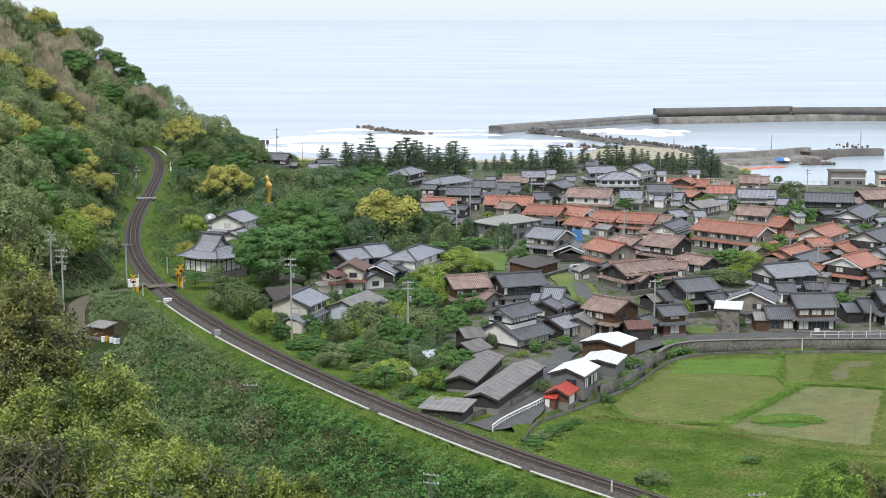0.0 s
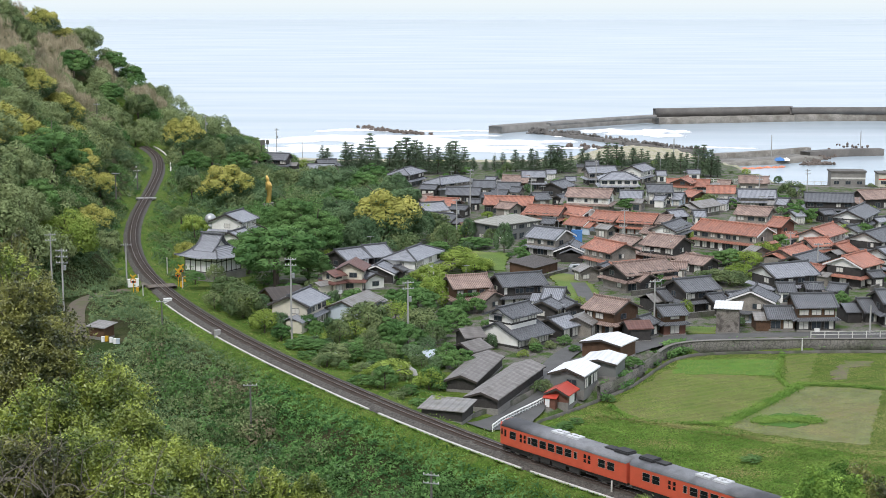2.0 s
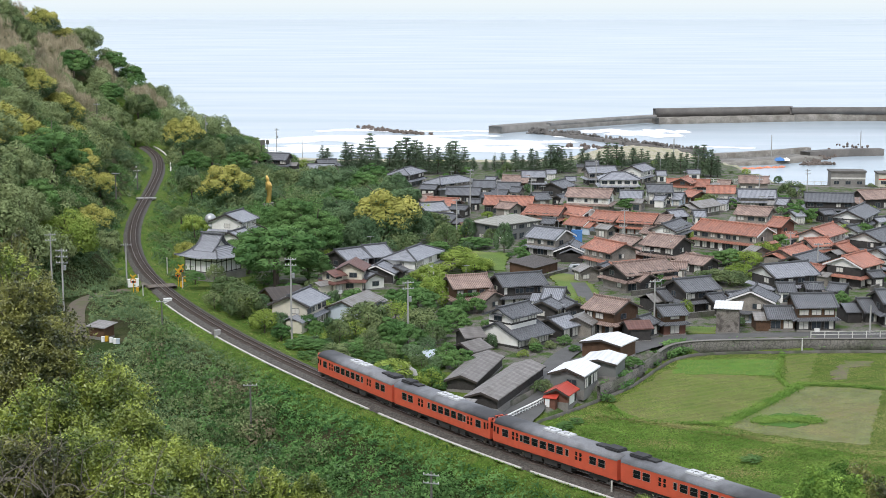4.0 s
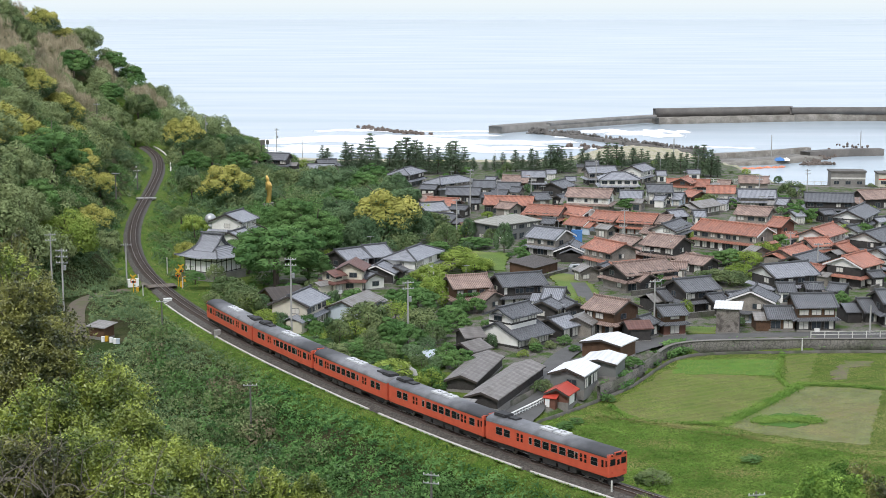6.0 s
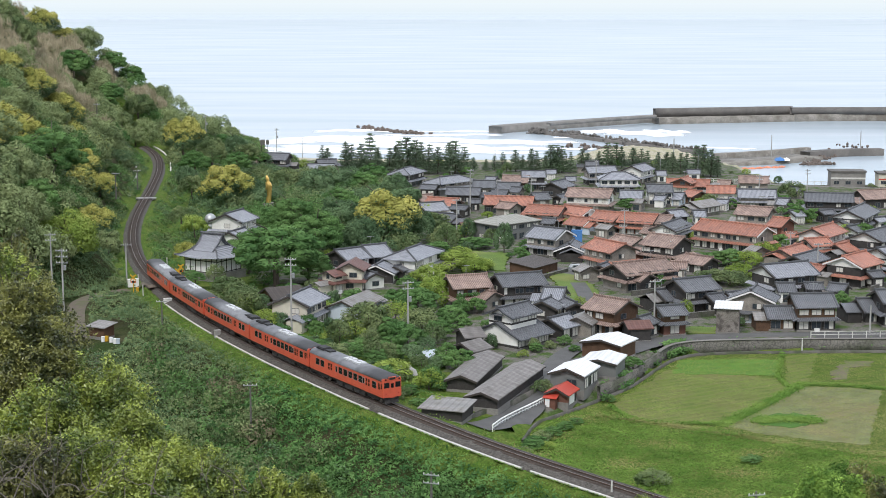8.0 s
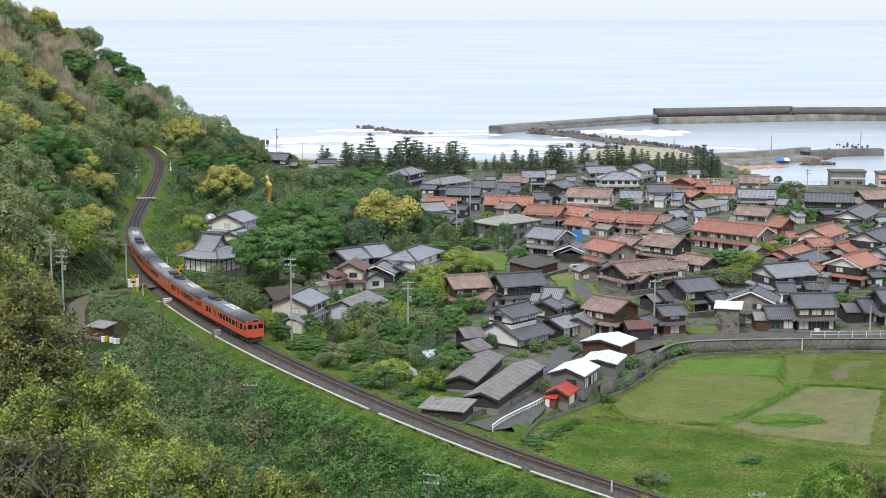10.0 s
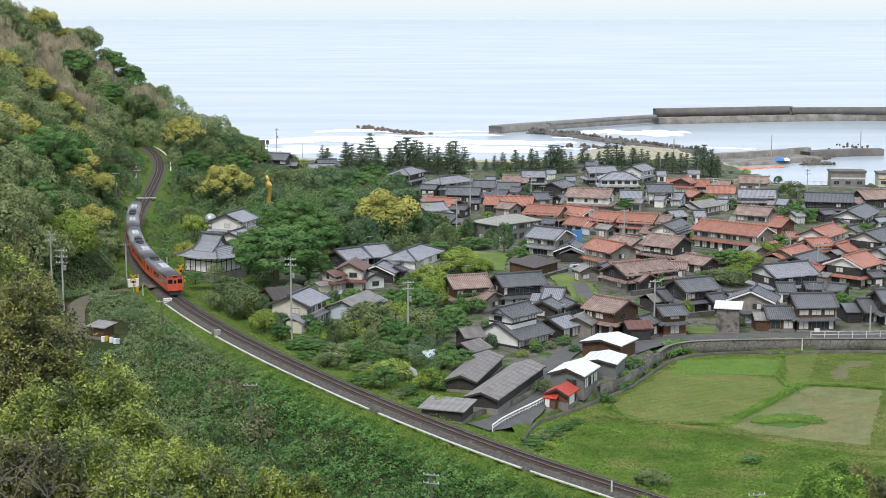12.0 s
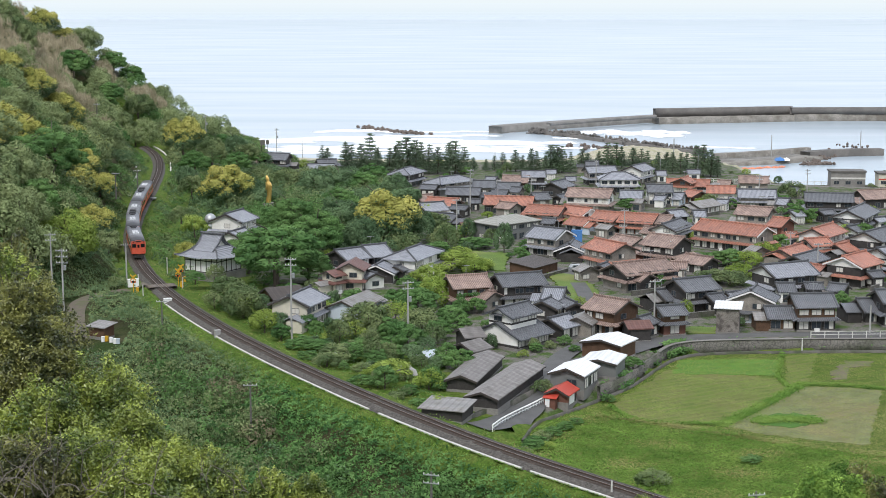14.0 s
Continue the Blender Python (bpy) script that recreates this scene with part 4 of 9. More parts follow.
    # a lower lean-to or wing against one gable end
    if annex and category == "house" and shape == "gable" and dice.random() < 0.6:
        sx, wl, wd = dice.choice((-1, 1)), dice.uniform(1.8, 3.2), D * dice.uniform(0.55, 0.85)
        yo = (D - wd) / 2 * dice.choice((-1, 1))
        x0, x1 = sorted((sx * (L / 2 + 0.003), sx * (L / 2 + wl)))
        w_ = part("annex", boxes((x0, x1, yo - wd / 2, yo + wd / 2, -0.8, 1.95)), M[lower], ob)
        bm = bmesh.new()
        ya, yb = yo - wd / 2 - 0.3, yo + wd / 2 + 0.3
        slab_roof(bm, x0 - (0.35 if sx < 0 else -0.01), x1 + (0.35 if sx > 0 else -0.01), [(ya, 1.9), (yo, 2.05 + 0.4 * wd / 2), (yb, 1.9)], 0.12)
        part("annex_roof", bm, M[dice.choice((roof, roof, "tin"))], w_)
    # openings on the sides that look out over the valley, and on the gables
    c, s = math.cos(radians(rz)), math.sin(radians(rz))
    near = -1 if c > 0 else 1
    if wins:
        n = max(1, int(L / 2.0))
        for f in range(st):
            for i in range(n):
                if dice.random() < 0.93:
                    w = (1.65, 1.65, 1.2)[dice.randrange(3)]
                    hh = 1.45 if f == 0 else 0.95
                    window(ob, (i + 0.5) * L / n - L / 2, near * (D / 2 + 0.02 - (0.05 if f else 0)), (0.4 if f == 0 else 2.78), 0 if near < 0 else 180, w, hh, dice.random())
        if st == 2 and L > 5 and upper in ("darkwood", "oldwood", "redwall"):
            for sx in (-1, 1):
                if dice.random() < 0.75:
                    p0, p1 = sorted((sx * (L / 2 - 0.12), sx * (L / 2 - 0.12 - dice.uniform(0.4, 0.9))))
                    q0, q1 = sorted((near * (D / 2 - 0.04), near * (D / 2 - 0.02)))
                    part("plaster_panel", boxes((p0, p1, q0, q1, 2.72, eave - 0.32)), M["white"], ob, "white plaster panel")
        for sx in (-1, 1):
            for f in range(st):
                window(ob, sx * (L / 2 + 0.02 - (0.05 if f else 0)), (dice.random() - 0.5) * D * 0.4, 0.75 if f == 0 else 2.78, 90 * sx, 1.5, 0.95, dice.random())
    return ob


# by the temple and the railway
house(-24.3, 267.4, 71.5, 8.3, 6.4, 2, "grey", lower="cream", upper="cream", barge="trim")
house(-15.3, 273.7, 69.0, 10.2, 5.6, 1, "tin", lower="bluewall", h=2.6)
house(-28.4, 279.9, 29.4, 5.7, 7.2, 1, "umber", lower="brownwood", category="barn", h=2.7, wins=False)
house(-17.2, 301.3, 82.1, 6.2, 4.8, 2, "brown", lower="cream", upper="cream", pitch=0.5)
house(-20.7, 297.5, 48.9, 2.5, 3.2, 2, "brown", lower="cream", upper="cream", h=3.5)
house(-18.8, 314.5, 39.6, 5.6, 6.4, 2, "grey", lower="darkwood", upper="darkwood")
house(-13.9, 318.8, 32.1, 4.5, 7.2, 2, "grey", lower="darkwood", upper="white")
house(-5.9, 317.2, 67.3, 13.1, 6.4, 2, "grey", "hip", lower="white", upper="white")
house(-12.3, 309.6, 75.5, 5.1, 6.4, 1, "grey", lower="darkwood", barge="trimwhite")
house(-47.0, 358.8, 70.5, 7.9, 7.2, 2, "grey", lower="white", upper="white", barge="trim", z=8.2)
house(-44.9, 346.4, 68.8, 6.2, 5.6, 1, "grey", lower="white", z=8.2)
# the middle of the village
ruin = house(4.2, 283.0, 17.6, 6.6, 6.4, 2, "pink", lower="oldwood", upper="brownwood", extra=", overgrown with ivy")
house(13.5, 285.0, 19.1, 8.0, 6.4, 2, "dark", lower="darkwood", upper="darkwood", barge="trim")
house(19.9, 281.6, -15.3, 3.2, 6.4, 1, "grey", lower="white")
house(17.8, 272.7, 65.1, 3.5, 4.8, 1, "dark", lower="darkwood")
house(18.3, 319.9, 55.4, 9.3, 5.6, 1, "umber", "shed", lower="brownwood", category="shed", h=2.0, pitch=0.12, wins=False)
house(14.8, 372.1, 41.3, 13.4, 8.0, 2, "pale", "hip", lower="greywall", upper="greywall", pent=False, pitch=0.3)
house(23.2, 345.2, -36.7, 7.4, 7.2, 2, "grey", lower="darkwood", upper="oldwood", barge="trimwhite")
house(27.5, 339.7, 78.6, 7.0, 5.6, 1, "dark", lower="darkwood", barge="trimwhite")
house(34.2, 325.4, -56.9, 8.9, 6.4, 2, "red", lower="white", upper="oldwood")
house(46.8, 332.7, -40.0, 7.6, 7.2, 2, "pink", lower="redwall", upper="darkwood")
house(37.5, 303.0, 31.0, 11.6, 7.2, 2, "pink", lower="oldwood", upper="darkwood", h=3.4)
house(40.6, 348.4, -49.4, 6.6, 5.6, 1, "pink", lower="oldwood")
house(51.8, 320.6, -46.9, 5.7, 4.8, 1, "pink", lower="darkwood")
house(25.7, 396.6, -25.7, 8.8, 7.2, 2, "red", lower="darkwood", upper="oldwood", h=3.4)
house(33.5, 395.5, -46.3, 7.8, 6.4, 2, "red", lower="white", upper="white", barge="trimwhite", h=3.4)
house(39.8, 382.7, -35.0, 6.0, 7.2, 2, "red", lower="oldwood", upper="white", h=3.4)
house(46.8, 379.1, -25.4, 8.1, 7.2, 2, "red", lower="redwall", upper="oldwood", h=3.4)
house(52.7, 377.0, -30.1, 2.9, 6.4, 2, "pink", lower="white", upper="white", h=3.4)
house(33.2, 383.7, -40.5, 5.0, 5.6, 1, "red", lower="bluewall", barge="trimwhite")
house(17.7, 425.4, -10.3, 12.3, 7.2, 1, "red", lower="darkwood", h=2.7)
house(17.2, 419.4, -38.4, 4.5, 4.8, 1, "pink", lower="oldwood")
house(39.7, 430.4, -17.6, 11.4, 7.2, 2, "pink", lower="oldwood", upper="white")
house(52.2, 441.9, -11.0, 5.7, 6.4, 1, "grey", lower="darkwood", h=2.8)
house(60.0, 444.0, 0.0, 6.4, 6.4, 2, "dark", lower="white", upper="white", pent=False)
# the back rows towards the beach
house(-11.1, 496.8, 65.8, 11.4, 6.4, 2, "grey", "hip", lower="darkwood", upper="darkwood")
house(2.4, 490.4, -39.4, 6.1, 4.8, 1, "silver", lower="white")
house(1.9, 476.0, 45.8, 14.3, 6.4, 2, "grey", "hip", lower="greywall", upper="oldwood", h=3.6)
house(5.9, 450.8, -7.6, 8.9, 6.4, 1, "dark", lower="darkwood", h=2.7)
house(12.1, 471.4, 0.0, 6.0, 6.4, 1, "dark", lower="oldwood", h=2.7)
house(19.4, 470.0, -11.5, 6.1, 6.4, 1, "dark", lower="oldwood")
house(22.2, 485.0, -10.5, 7.3, 6.4, 1, "pink", lower="brownwood", h=2.8)
house(27.5, 486.8, 0.0, 6.6, 5.6, 2, "grey", lower="darkwood", upper="white")
house(33.8, 470.4, 60.9, 8.8, 6.4, 1, "dark", lower="darkwood", h=2.8)
house(26.8, 442.8, 14.8, 3.9, 5.6, 1, "dark", lower="oldwood")
house(49.1, 500.5, 9.4, 9.0, 6.4, 2, "grey", lower="darkwood", upper="oldwood")
house(52.6, 479.8, 0.0, 11.2, 7.2, 2, "grey", "hip", lower="darkwood", upper="white")
house(61.7, 506.0, 57.7, 8.9, 6.4, 2, "grey", lower="oldwood", upper="white")
house(49.9, 537.3, 0.0, 3.7, 5.6, 1, "dark", lower="oldwood")
house(-3.0, 397.4, 27.2, 6.1, 6.4, 2, "grey", lower="cream", upper="cream")
house(-5.3, 437.5, 28.1, 4.2, 5.6, 1, "pink", lower="oldwood")
house(0.1, 423.3, -23.2, 8.0, 6.4, 1, "red", lower="darkwood", h=2.7)
house(0.8, 392.2, -33.6, 6.3, 5.6, 1, "dark", lower="darkwood")
house(5.6, 377.9, 19.3, 2.5, 4.0, 1, "brown", lower="oldwood", category="shed")
house(11.7, 370.5, 54.8, 2.5, 3.2, 1, "dark", lower="brownwood", category="shed", wins=False)
house(-39.8, 522.3, 11.0, 8.1, 6.4, 1, "grey", lower="darkwood", h=2.8)
house(-39.2, 538.4, 15.7, 5.8, 5.6, 1, "dark", lower="darkwood", h=2.8)
house(-31.2, 506.1, 19.5, 3.8, 5.6, 1, "grey", lower="oldwood")
house(-56.7, 541.5, -10.5, 9.5, 7.2, 2, "dark", lower="darkwood", upper="darkwood")
house(-59.5, 540.2, -15.8, 5.7, 6.4, 1, "pink", lower="brownwood")
house(-45.8, 506.2, -57.2, 8.6, 5.6, 1, "dark", lower="white")
house(-15.8, 503.5, -94.6, 14.9, 4.8, 1, "dark", lower="darkwood")
# the eastern rows
house(64.5, 353.8, -41.9, 16.1, 7.2, 2, "red", lower="darkwood", upper="oldwood", barge="trimwhite")
house(75.9, 387.7, -28.2, 7.8, 6.4, 2, "pink", lower="oldwood", upper="oldwood")
house(77.4, 364.7, -40.1, 3.3, 6.4, 2, "red", lower="darkwood", upper="redwall")
house(85.8, 437.4, -6.7, 9.8, 7.2, 2, "grey", lower="oldwood", upper="oldwood", h=3.4)
house(91.6, 429.4, -25.6, 2.5, 4.8, 1, "grey", lower="oldwood")
house(93.8, 483.2, -9.3, 8.2, 6.4, 1, "pink", lower="oldwood", h=2.8)
house(79.1, 454.7, -9.2, 7.4, 6.4, 1, "red", lower="white", h=2.8)
house(71.5, 480.2, -9.7, 7.7, 6.4, 1, "red", lower="oldwood")
house(72.0, 477.3, 62.5, 5.6, 5.6, 2, "red", lower="white", upper="redwall", h=3.3)
house(77.0, 478.5, -13.9, 5.0, 6.4, 1, "red", lower="darkwood")
house(70.9, 449.8, -59.8, 5.0, 5.6, 1, "red", lower="brownwood")
house(65.3, 442.8, -20.2, 2.6, 5.6, 1, "grey", lower="bluewall")
house(68.7, 424.2, 44.6, 9.0, 5.6, 1, "tin", lower="oldwood")
house(58.4, 401.2, 24.8, 4.0, 4.8, 1, "grey", lower="darkwood")
house(52.7, 367.5, 60.5, 10.6, 5.6, 2, "dark", lower="white", upper="white", h=3.3)
house(101.2, 419.0, -10.7, 11.8, 7.2, 2, "dark", lower="darkwood", upper="white")
house(100.0, 386.3, 61.7, 15.4, 7.2, 2, "dark", lower="darkwood", upper="white", barge="trim")
house(95.6, 380.8, 61.4, 6.7, 5.6, 1, "dark", lower="white", barge="trim")
house(118.6, 438.9, 13.9, 9.6, 8.0, 1, "pink", lower="darkwood", h=3.0)
house(83.4, 350.0, 54.3, 10.6, 6.4, 2, "red", lower="redwall", upper="white")
house(79.5, 339.0, 23.9, 4.9, 4.8, 2, "red", lower="white", upper="white", h=3.3)
house(72.9, 332.8, 49.9, 8.8, 5.6, 1, "red", lower="oldwood")
house(73.7, 323.4, 51.1, 9.1, 5.6, 1, "dark", lower="darkwood")
house(84.8, 338.2, 40.4, 3.8, 4.8, 1, "red", lower="darkwood")
house(63.6, 295.3, 24.8, 9.5, 7.2, 2, "grey", lower="darkwood", upper="white")
house(79.4, 306.7, 48.1, 8.1, 7.2, 2, "red", lower="darkwood", upper="white", barge="trimwhite")
house(73.0, 308.5, -47.8, 2.5, 4.8, 1, "red", lower="oldwood")
house(92.9, 342.4, 50.6, 9.7, 7.2, 2, "dark", lower="darkwood", upper="white")
house(89.1, 316.5, 33.2, 6.9, 7.2, 2, "grey", lower="darkwood", upper="white")
house(44.0, 280.1, 25.9, 6.8, 6.4, 2, "dark", lower="darkwood", upper="darkwood")
house(39.2, 281.1, 27.0, 2.6, 5.6, 1, "dark", lower="darkwood")
house(53.0, 269.9, 70.3, 5.2, 7.2, 2, "dark", lower="bluewall", upper="oldwood", barge="trimwhite", annex=False)
house(51.6, 280.2, 26.3, 2.7, 4.0, 1, "grey", lower="white")
house(37.4, 260.6, 16.7, 3.9, 4.2, 2, "dark", lower="redwall", upper="brownwood", h=3.6, annex=False)
house(47.3, 261.6, -14.0, 3.7, 3.0, 1, "silver", "shed", lower="greyboard", category="barn", h=4.3, pitch=0.15, wins=False)
house(61.8, 265.2, 3.8, 6.4, 6.4, 2, "dark", lower="darkwood", upper="brownwood", annex=False)
house(56.4, 265.2, 0.0, 4.2, 5.6, 1, "dark", lower="brownwood")
house(72.7, 271.2, 7.7, 2.8, 6.4, 1, "dark", lower="darkwood")
house(75.8, 268.9, 6.0, 4.0, 6.4, 2, "dark", lower="darkwood", upper="darkwood", annex=False)
house(27.9, 261.5, -43.7, 6.2, 6.4, 2, "pink", lower="brownwood", upper="brownwood")
house(31.4, 255.6, 11.9, 3.4, 4.0, 1, "brown", lower="darkwood", category="shed", wins=False)
# outbuildings between the houses
house(8.5, 430.4, 0.0, 2.5, 3.2, 1, "dark", lower="darkwood", category="outbuilding")
house(25.7, 384.8, -16.3, 2.5, 4.0, 1, "dark", lower="darkwood", category="outbuilding")
house(47.8, 366.1, -30.7, 2.5, 4.8, 1, "pink", lower="oldwood", category="outbuilding")
house(38.2, 373.7, -42.4, 3.1, 3.2, 1, "tin", lower="oldwood", category="outbuilding")
house(52.7, 431.0, -22.3, 2.5, 4.0, 1, "tin", lower="oldwood", category="outbuilding")
house(64.2, 399.9, 0.0, 2.5, 4.8, 1, "grey", lower="white", category="outbuilding")
house(75.4, 429.7, -22.7, 2.5, 3.2, 1, "grey", lower="white", category="outbuilding")
house(59.8, 438.4, -22.8, 2.5, 4.0, 1, "grey", lower="white", category="outbuilding")
house(88.4, 400.6, 24.1, 2.5, 4.8, 1, "grey", lower="white", category="outbuilding")
house(97.1, 404.3, 27.5, 3.6, 3.2, 1, "dark", lower="darkwood", category="outbuilding")
house(103.1, 421.0, 17.2, 2.9, 4.0, 1, "dark", lower="white", category="outbuilding")
house(66.1, 334.8, -59.4, 2.5, 4.8, 1, "tin", lower="oldwood", category="outbuilding")
house(78.0, 358.5, 25.8, 2.9, 3.2, 1, "red", lower="white", category="outbuilding")
house(88.2, 354.7, 38.9, 3.0, 4.0, 1, "tin", lower="white", category="outbuilding")
house(95.1, 369.3, 45.8, 4.1, 4.8, 1, "dark", lower="white", category="outbuilding")
house(106.2, 388.1, 28.1, 3.2, 3.2, 1, "grey", lower="white", category="outbuilding")
house(46.7, 313.5, -14.0, 2.5, 4.0, 1, "pink", lower="oldwood", category="outbuilding")
house(37.7, 299.1, -46.2, 2.5, 4.8, 1, "pink", lower="darkwood", category="outbuilding")
house(31.5, 312.4, 59.0, 2.9, 3.2, 1, "dark", lower="darkwood", category="outbuilding")
house(28.0, 309.9, -67.4, 2.6, 4.0, 1, "tin", lower="oldwood", category="outbuilding")
house(47.6, 277.4, 26.3, 2.5, 4.8, 1, "dark", lower="darkwood", category="outbuilding")
house(67.8, 289.9, 0.0, 2.5, 3.2, 1, "dark", lower="darkwood", category="outbuilding")
house(72.0, 288.1, -32.7, 2.5, 4.0, 1, "dark", lower="darkwood", category="outbuilding")
house(62.2, 288.0, 0.0, 2.5, 4.8, 1, "dark", lower="white", category="outbuilding")
house(82.4, 303.1, 22.5, 2.5, 3.2, 1, "dark", lower="darkwood", category="outbuilding")
house(87.3, 316.0, 20.0, 3.0, 4.0, 1, "red", lower="darkwood", category="outbuilding")
house(23.2, 260.6, 67.4, 6.7, 4.8, 1, "tin", lower="oldwood", category="outbuilding")
house(22.1, 273.4, -73.2, 4.4, 3.2, 1, "dark", lower="darkwood", category="outbuilding")
house(33.0, 259.1, 47.4, 2.5, 4.0, 1, "dark", lower="darkwood", category="outbuilding")
house(8.0, 280.3, -44.6, 2.5, 4.8, 1, "pink", lower="oldwood", category="outbuilding")
house(-8.5, 310.6, 58.8, 2.5, 3.2, 1, "dark", lower="darkwood", category="outbuilding")
house(-13.6, 301.4, -57.1, 2.5, 4.0, 1, "grey", lower="white", category="outbuilding")
house(21.3, 460.2, -22.9, 2.5, 4.8, 1, "dark", lower="oldwood", category="outbuilding")
house(32.7, 443.1, 55.1, 3.6, 3.2, 1, "dark", lower="darkwood", category="outbuilding")
house(39.3, 492.9, 0.0, 2.5, 4.0, 1, "grey", lower="oldwood", category="outbuilding")
house(16.1, 452.2, -15.4, 3.9, 4.8, 1, "dark", lower="darkwood", category="outbuilding")
house(4.5, 414.9, -26.9, 3.9, 3.2, 1, "dark", lower="darkwood", category="outbuilding")
house(-4.0, 468.4, -15.6, 4.2, 4.0, 1, "dark", lower="darkwood", category="outbuilding")
house(84.5, 480.1, -20.0, 3.2, 4.8, 1, "pink", lower="oldwood", category="outbuilding")
house(102.5, 463.6, -24.5, 2.5, 3.2, 1, "grey", lower="oldwood", category="outbuilding")
house(80.3, 513.8, 0.0, 3.5, 4.0, 1, "grey", lower="white", category="outbuilding")
house(69.2, 508.7, 0.0, 2.6, 4.8, 1, "grey", lower="white", category="outbuilding")
house(15.0, 493.7, -23.9, 2.8, 3.2, 1, "grey", lower="white", category="outbuilding")
house(34.6, 513.8, 0.0, 2.6, 4.0, 1, "grey", lower="white", category="outbuilding")
def farmhouse(x, y, rz):
    """White two-storey farmhouse: a broad tiled lower roof, a narrower upper storey with dark window bands."""
    L, D = 8.0, 8.4
    HOUSES.append((x, y, rz, L, D))
    ob = thing("farmhouse", pose(x, y, gz(x, y), 0, 0, rz), "two-storey white plaster farmhouse with charcoal tiled roofs and dark window bands", "house", "village buildings")
    part("foundation", boxes((-L / 2 - 0.1, L / 2 + 0.1, -D / 2 - 0.1, D / 2 + 0.1, -1.2, 0.35)), M["concrete"], ob)
    part("lower_wall", gable_walls(L, D, 0.35, 2.1, 1.7), M["white"], ob)
    part("plinth_boards", boxes((-L / 2 - 0.03, L / 2 + 0.03, -D / 2 - 0.03, D / 2 + 0.03, 0.35, 0.75)), M["darkwood"], ob, "black boards along the foot of the wall")
    bm = bmesh.new()
    slab_roof(bm, -L / 2 - 0.5, L / 2 + 0.5, [(-D / 2 - 0.9, 1.88), (-2.0, 3.18), (0, 4.10), (2.0, 3.18), (D / 2 + 0.9, 1.88)], 0.2)
    low = part("lower_roof", bm, M["dark"], ob)
    for sx in (-1, 1):
        x0, x1 = sorted((sx * (L / 2 + 0.25), sx * (L / 2 + 0.55)))
        bm = bmesh.new()
        slab_roof(bm, x0, x1, [(-D / 2 - 0.95, 1.96), (-2.0, 3.27), (0, 4.19), (2.0, 3.27), (D / 2 + 0.95, 1.96)], 0.14)
        part("verge_tiles", bm, M["ridge_tile"], low)
    U, W = L - 1.6, 4.6
    part("upper_wall", gable_walls(U, W, 2.7, 5.2, 0.95), M["white"], ob)
    part("window_band", boxes((-U / 2 - 0.02, U / 2 + 0.02, -W / 2 - 0.03, W / 2 + 0.03, 3.75, 4.05)), M["darkwood"], ob, "black timber band under the upper windows")
    bm = bmesh.new()
    slab_roof(bm, -U / 2 - 0.7, U / 2 + 0.7, [(-W / 2 - 0.8, 5.0), (-W / 4, 5.72), (0, 6.35), (W / 4, 5.72), (W / 2 + 0.8, 5.0)], 0.2)
    top = part("upper_roof", bm, M["dark"], ob)
    bm = boxes((-U / 2 - 0.75, U / 2 + 0.75, -0.17, 0.17, 6.28, 6.56), (-U / 2 - 0.9, -U / 2 - 0.75, -0.26, 0.26, 6.2, 6.85), (U / 2 + 0.75, U / 2 + 0.9, -0.26, 0.26, 6.2, 6.85))
    part("ridge", bm, M["ridge_tile"], top)
    for sx in (-1, 1):
        x0, x1 = sorted((sx * (U / 2 + 0.45), sx * (U / 2 + 0.75)))
        bm = bmesh.new()
        slab_roof(bm, x0, x1, [(-W / 2 - 0.84, 5.08), (-W / 4, 5.81), (0, 6.44), (W / 4, 5.81), (W / 2 + 0.84, 5.08)], 0.14)
        part("verge_tiles", bm, M["ridge_tile"], top)
        window(ob, sx * (U / 2 + 0.02), -0.4 * sx, 4.1, 90 * sx, 1.65, 0.95, 0.1)
        hood = boxes((-0.3, 0.3, -1.1, 1.1, -0.05, 0.05))
        bmesh.ops.transform(hood, matrix=pose(sx * (U / 2 + 0.3), -0.4 * sx, 5.16, 0, 14 * sx, 0), verts=hood.verts[:])
        part("window_hood", hood, M["dark"], ob)
    for wx in (-2.0, 1.8):
        window(ob, wx, -W / 2 - 0.02, 4.05, 0, 1.65, 1.0, 0.55)
        part("window_hood", boxes((wx - 1.0, wx + 1.0, -W / 2 - 0.7, -W / 2 - 0.004, 5.06, 5.14)), M["dark"], ob)
    for wx in (-3.0, -1.3, 0.4, 2.1, 3.3):
        window(ob, wx, -D / 2 - 0.02, 0.5, 0, 1.65 if wx < 3 else 1.2, 1.3, 0.8)


# farm sheds by the field and the white house
farmhouse(11.2, 253.1, 48.5)
house(18.9, 257.8, 48.5, 4.6, 5.0, 1, "grey", lower="darkwood", annex=False)
house(4.2, 249.3, 20.8, 2.7, 4.8, 1, "barn", lower="darkwood", category="shed", wins=False)
house(4.2, 241.3, 49.6, 3.8, 4.8, 1, "barn", lower="darkwood", category="shed", h=1.9, wins=False)
house(4.7, 229.1, 74.5, 15.9, 4.3, 1, "barn", lower="darkwood", category="shed", h=1.6, pitch=0.35, wins=False, z=7.3)
house(8.9, 221.1, 68.9, 20.3, 4.5, 1, "barn", lower="darkwood", category="shed", h=1.6, pitch=0.35, wins=False, z=7.3)
house(0.6, 207.4, -19.0, 5.6, 4.8, 1, "tin", "shed", lower="darkwood", category="shed", h=1.7, pitch=0.06, wins=False, z=7.3)
house(25.7, 243.7, 59.7, 5.7, 6.4, 1, "silver", lower="brownwood", category="shed", h=2.5, pitch=0.2, wins=False)
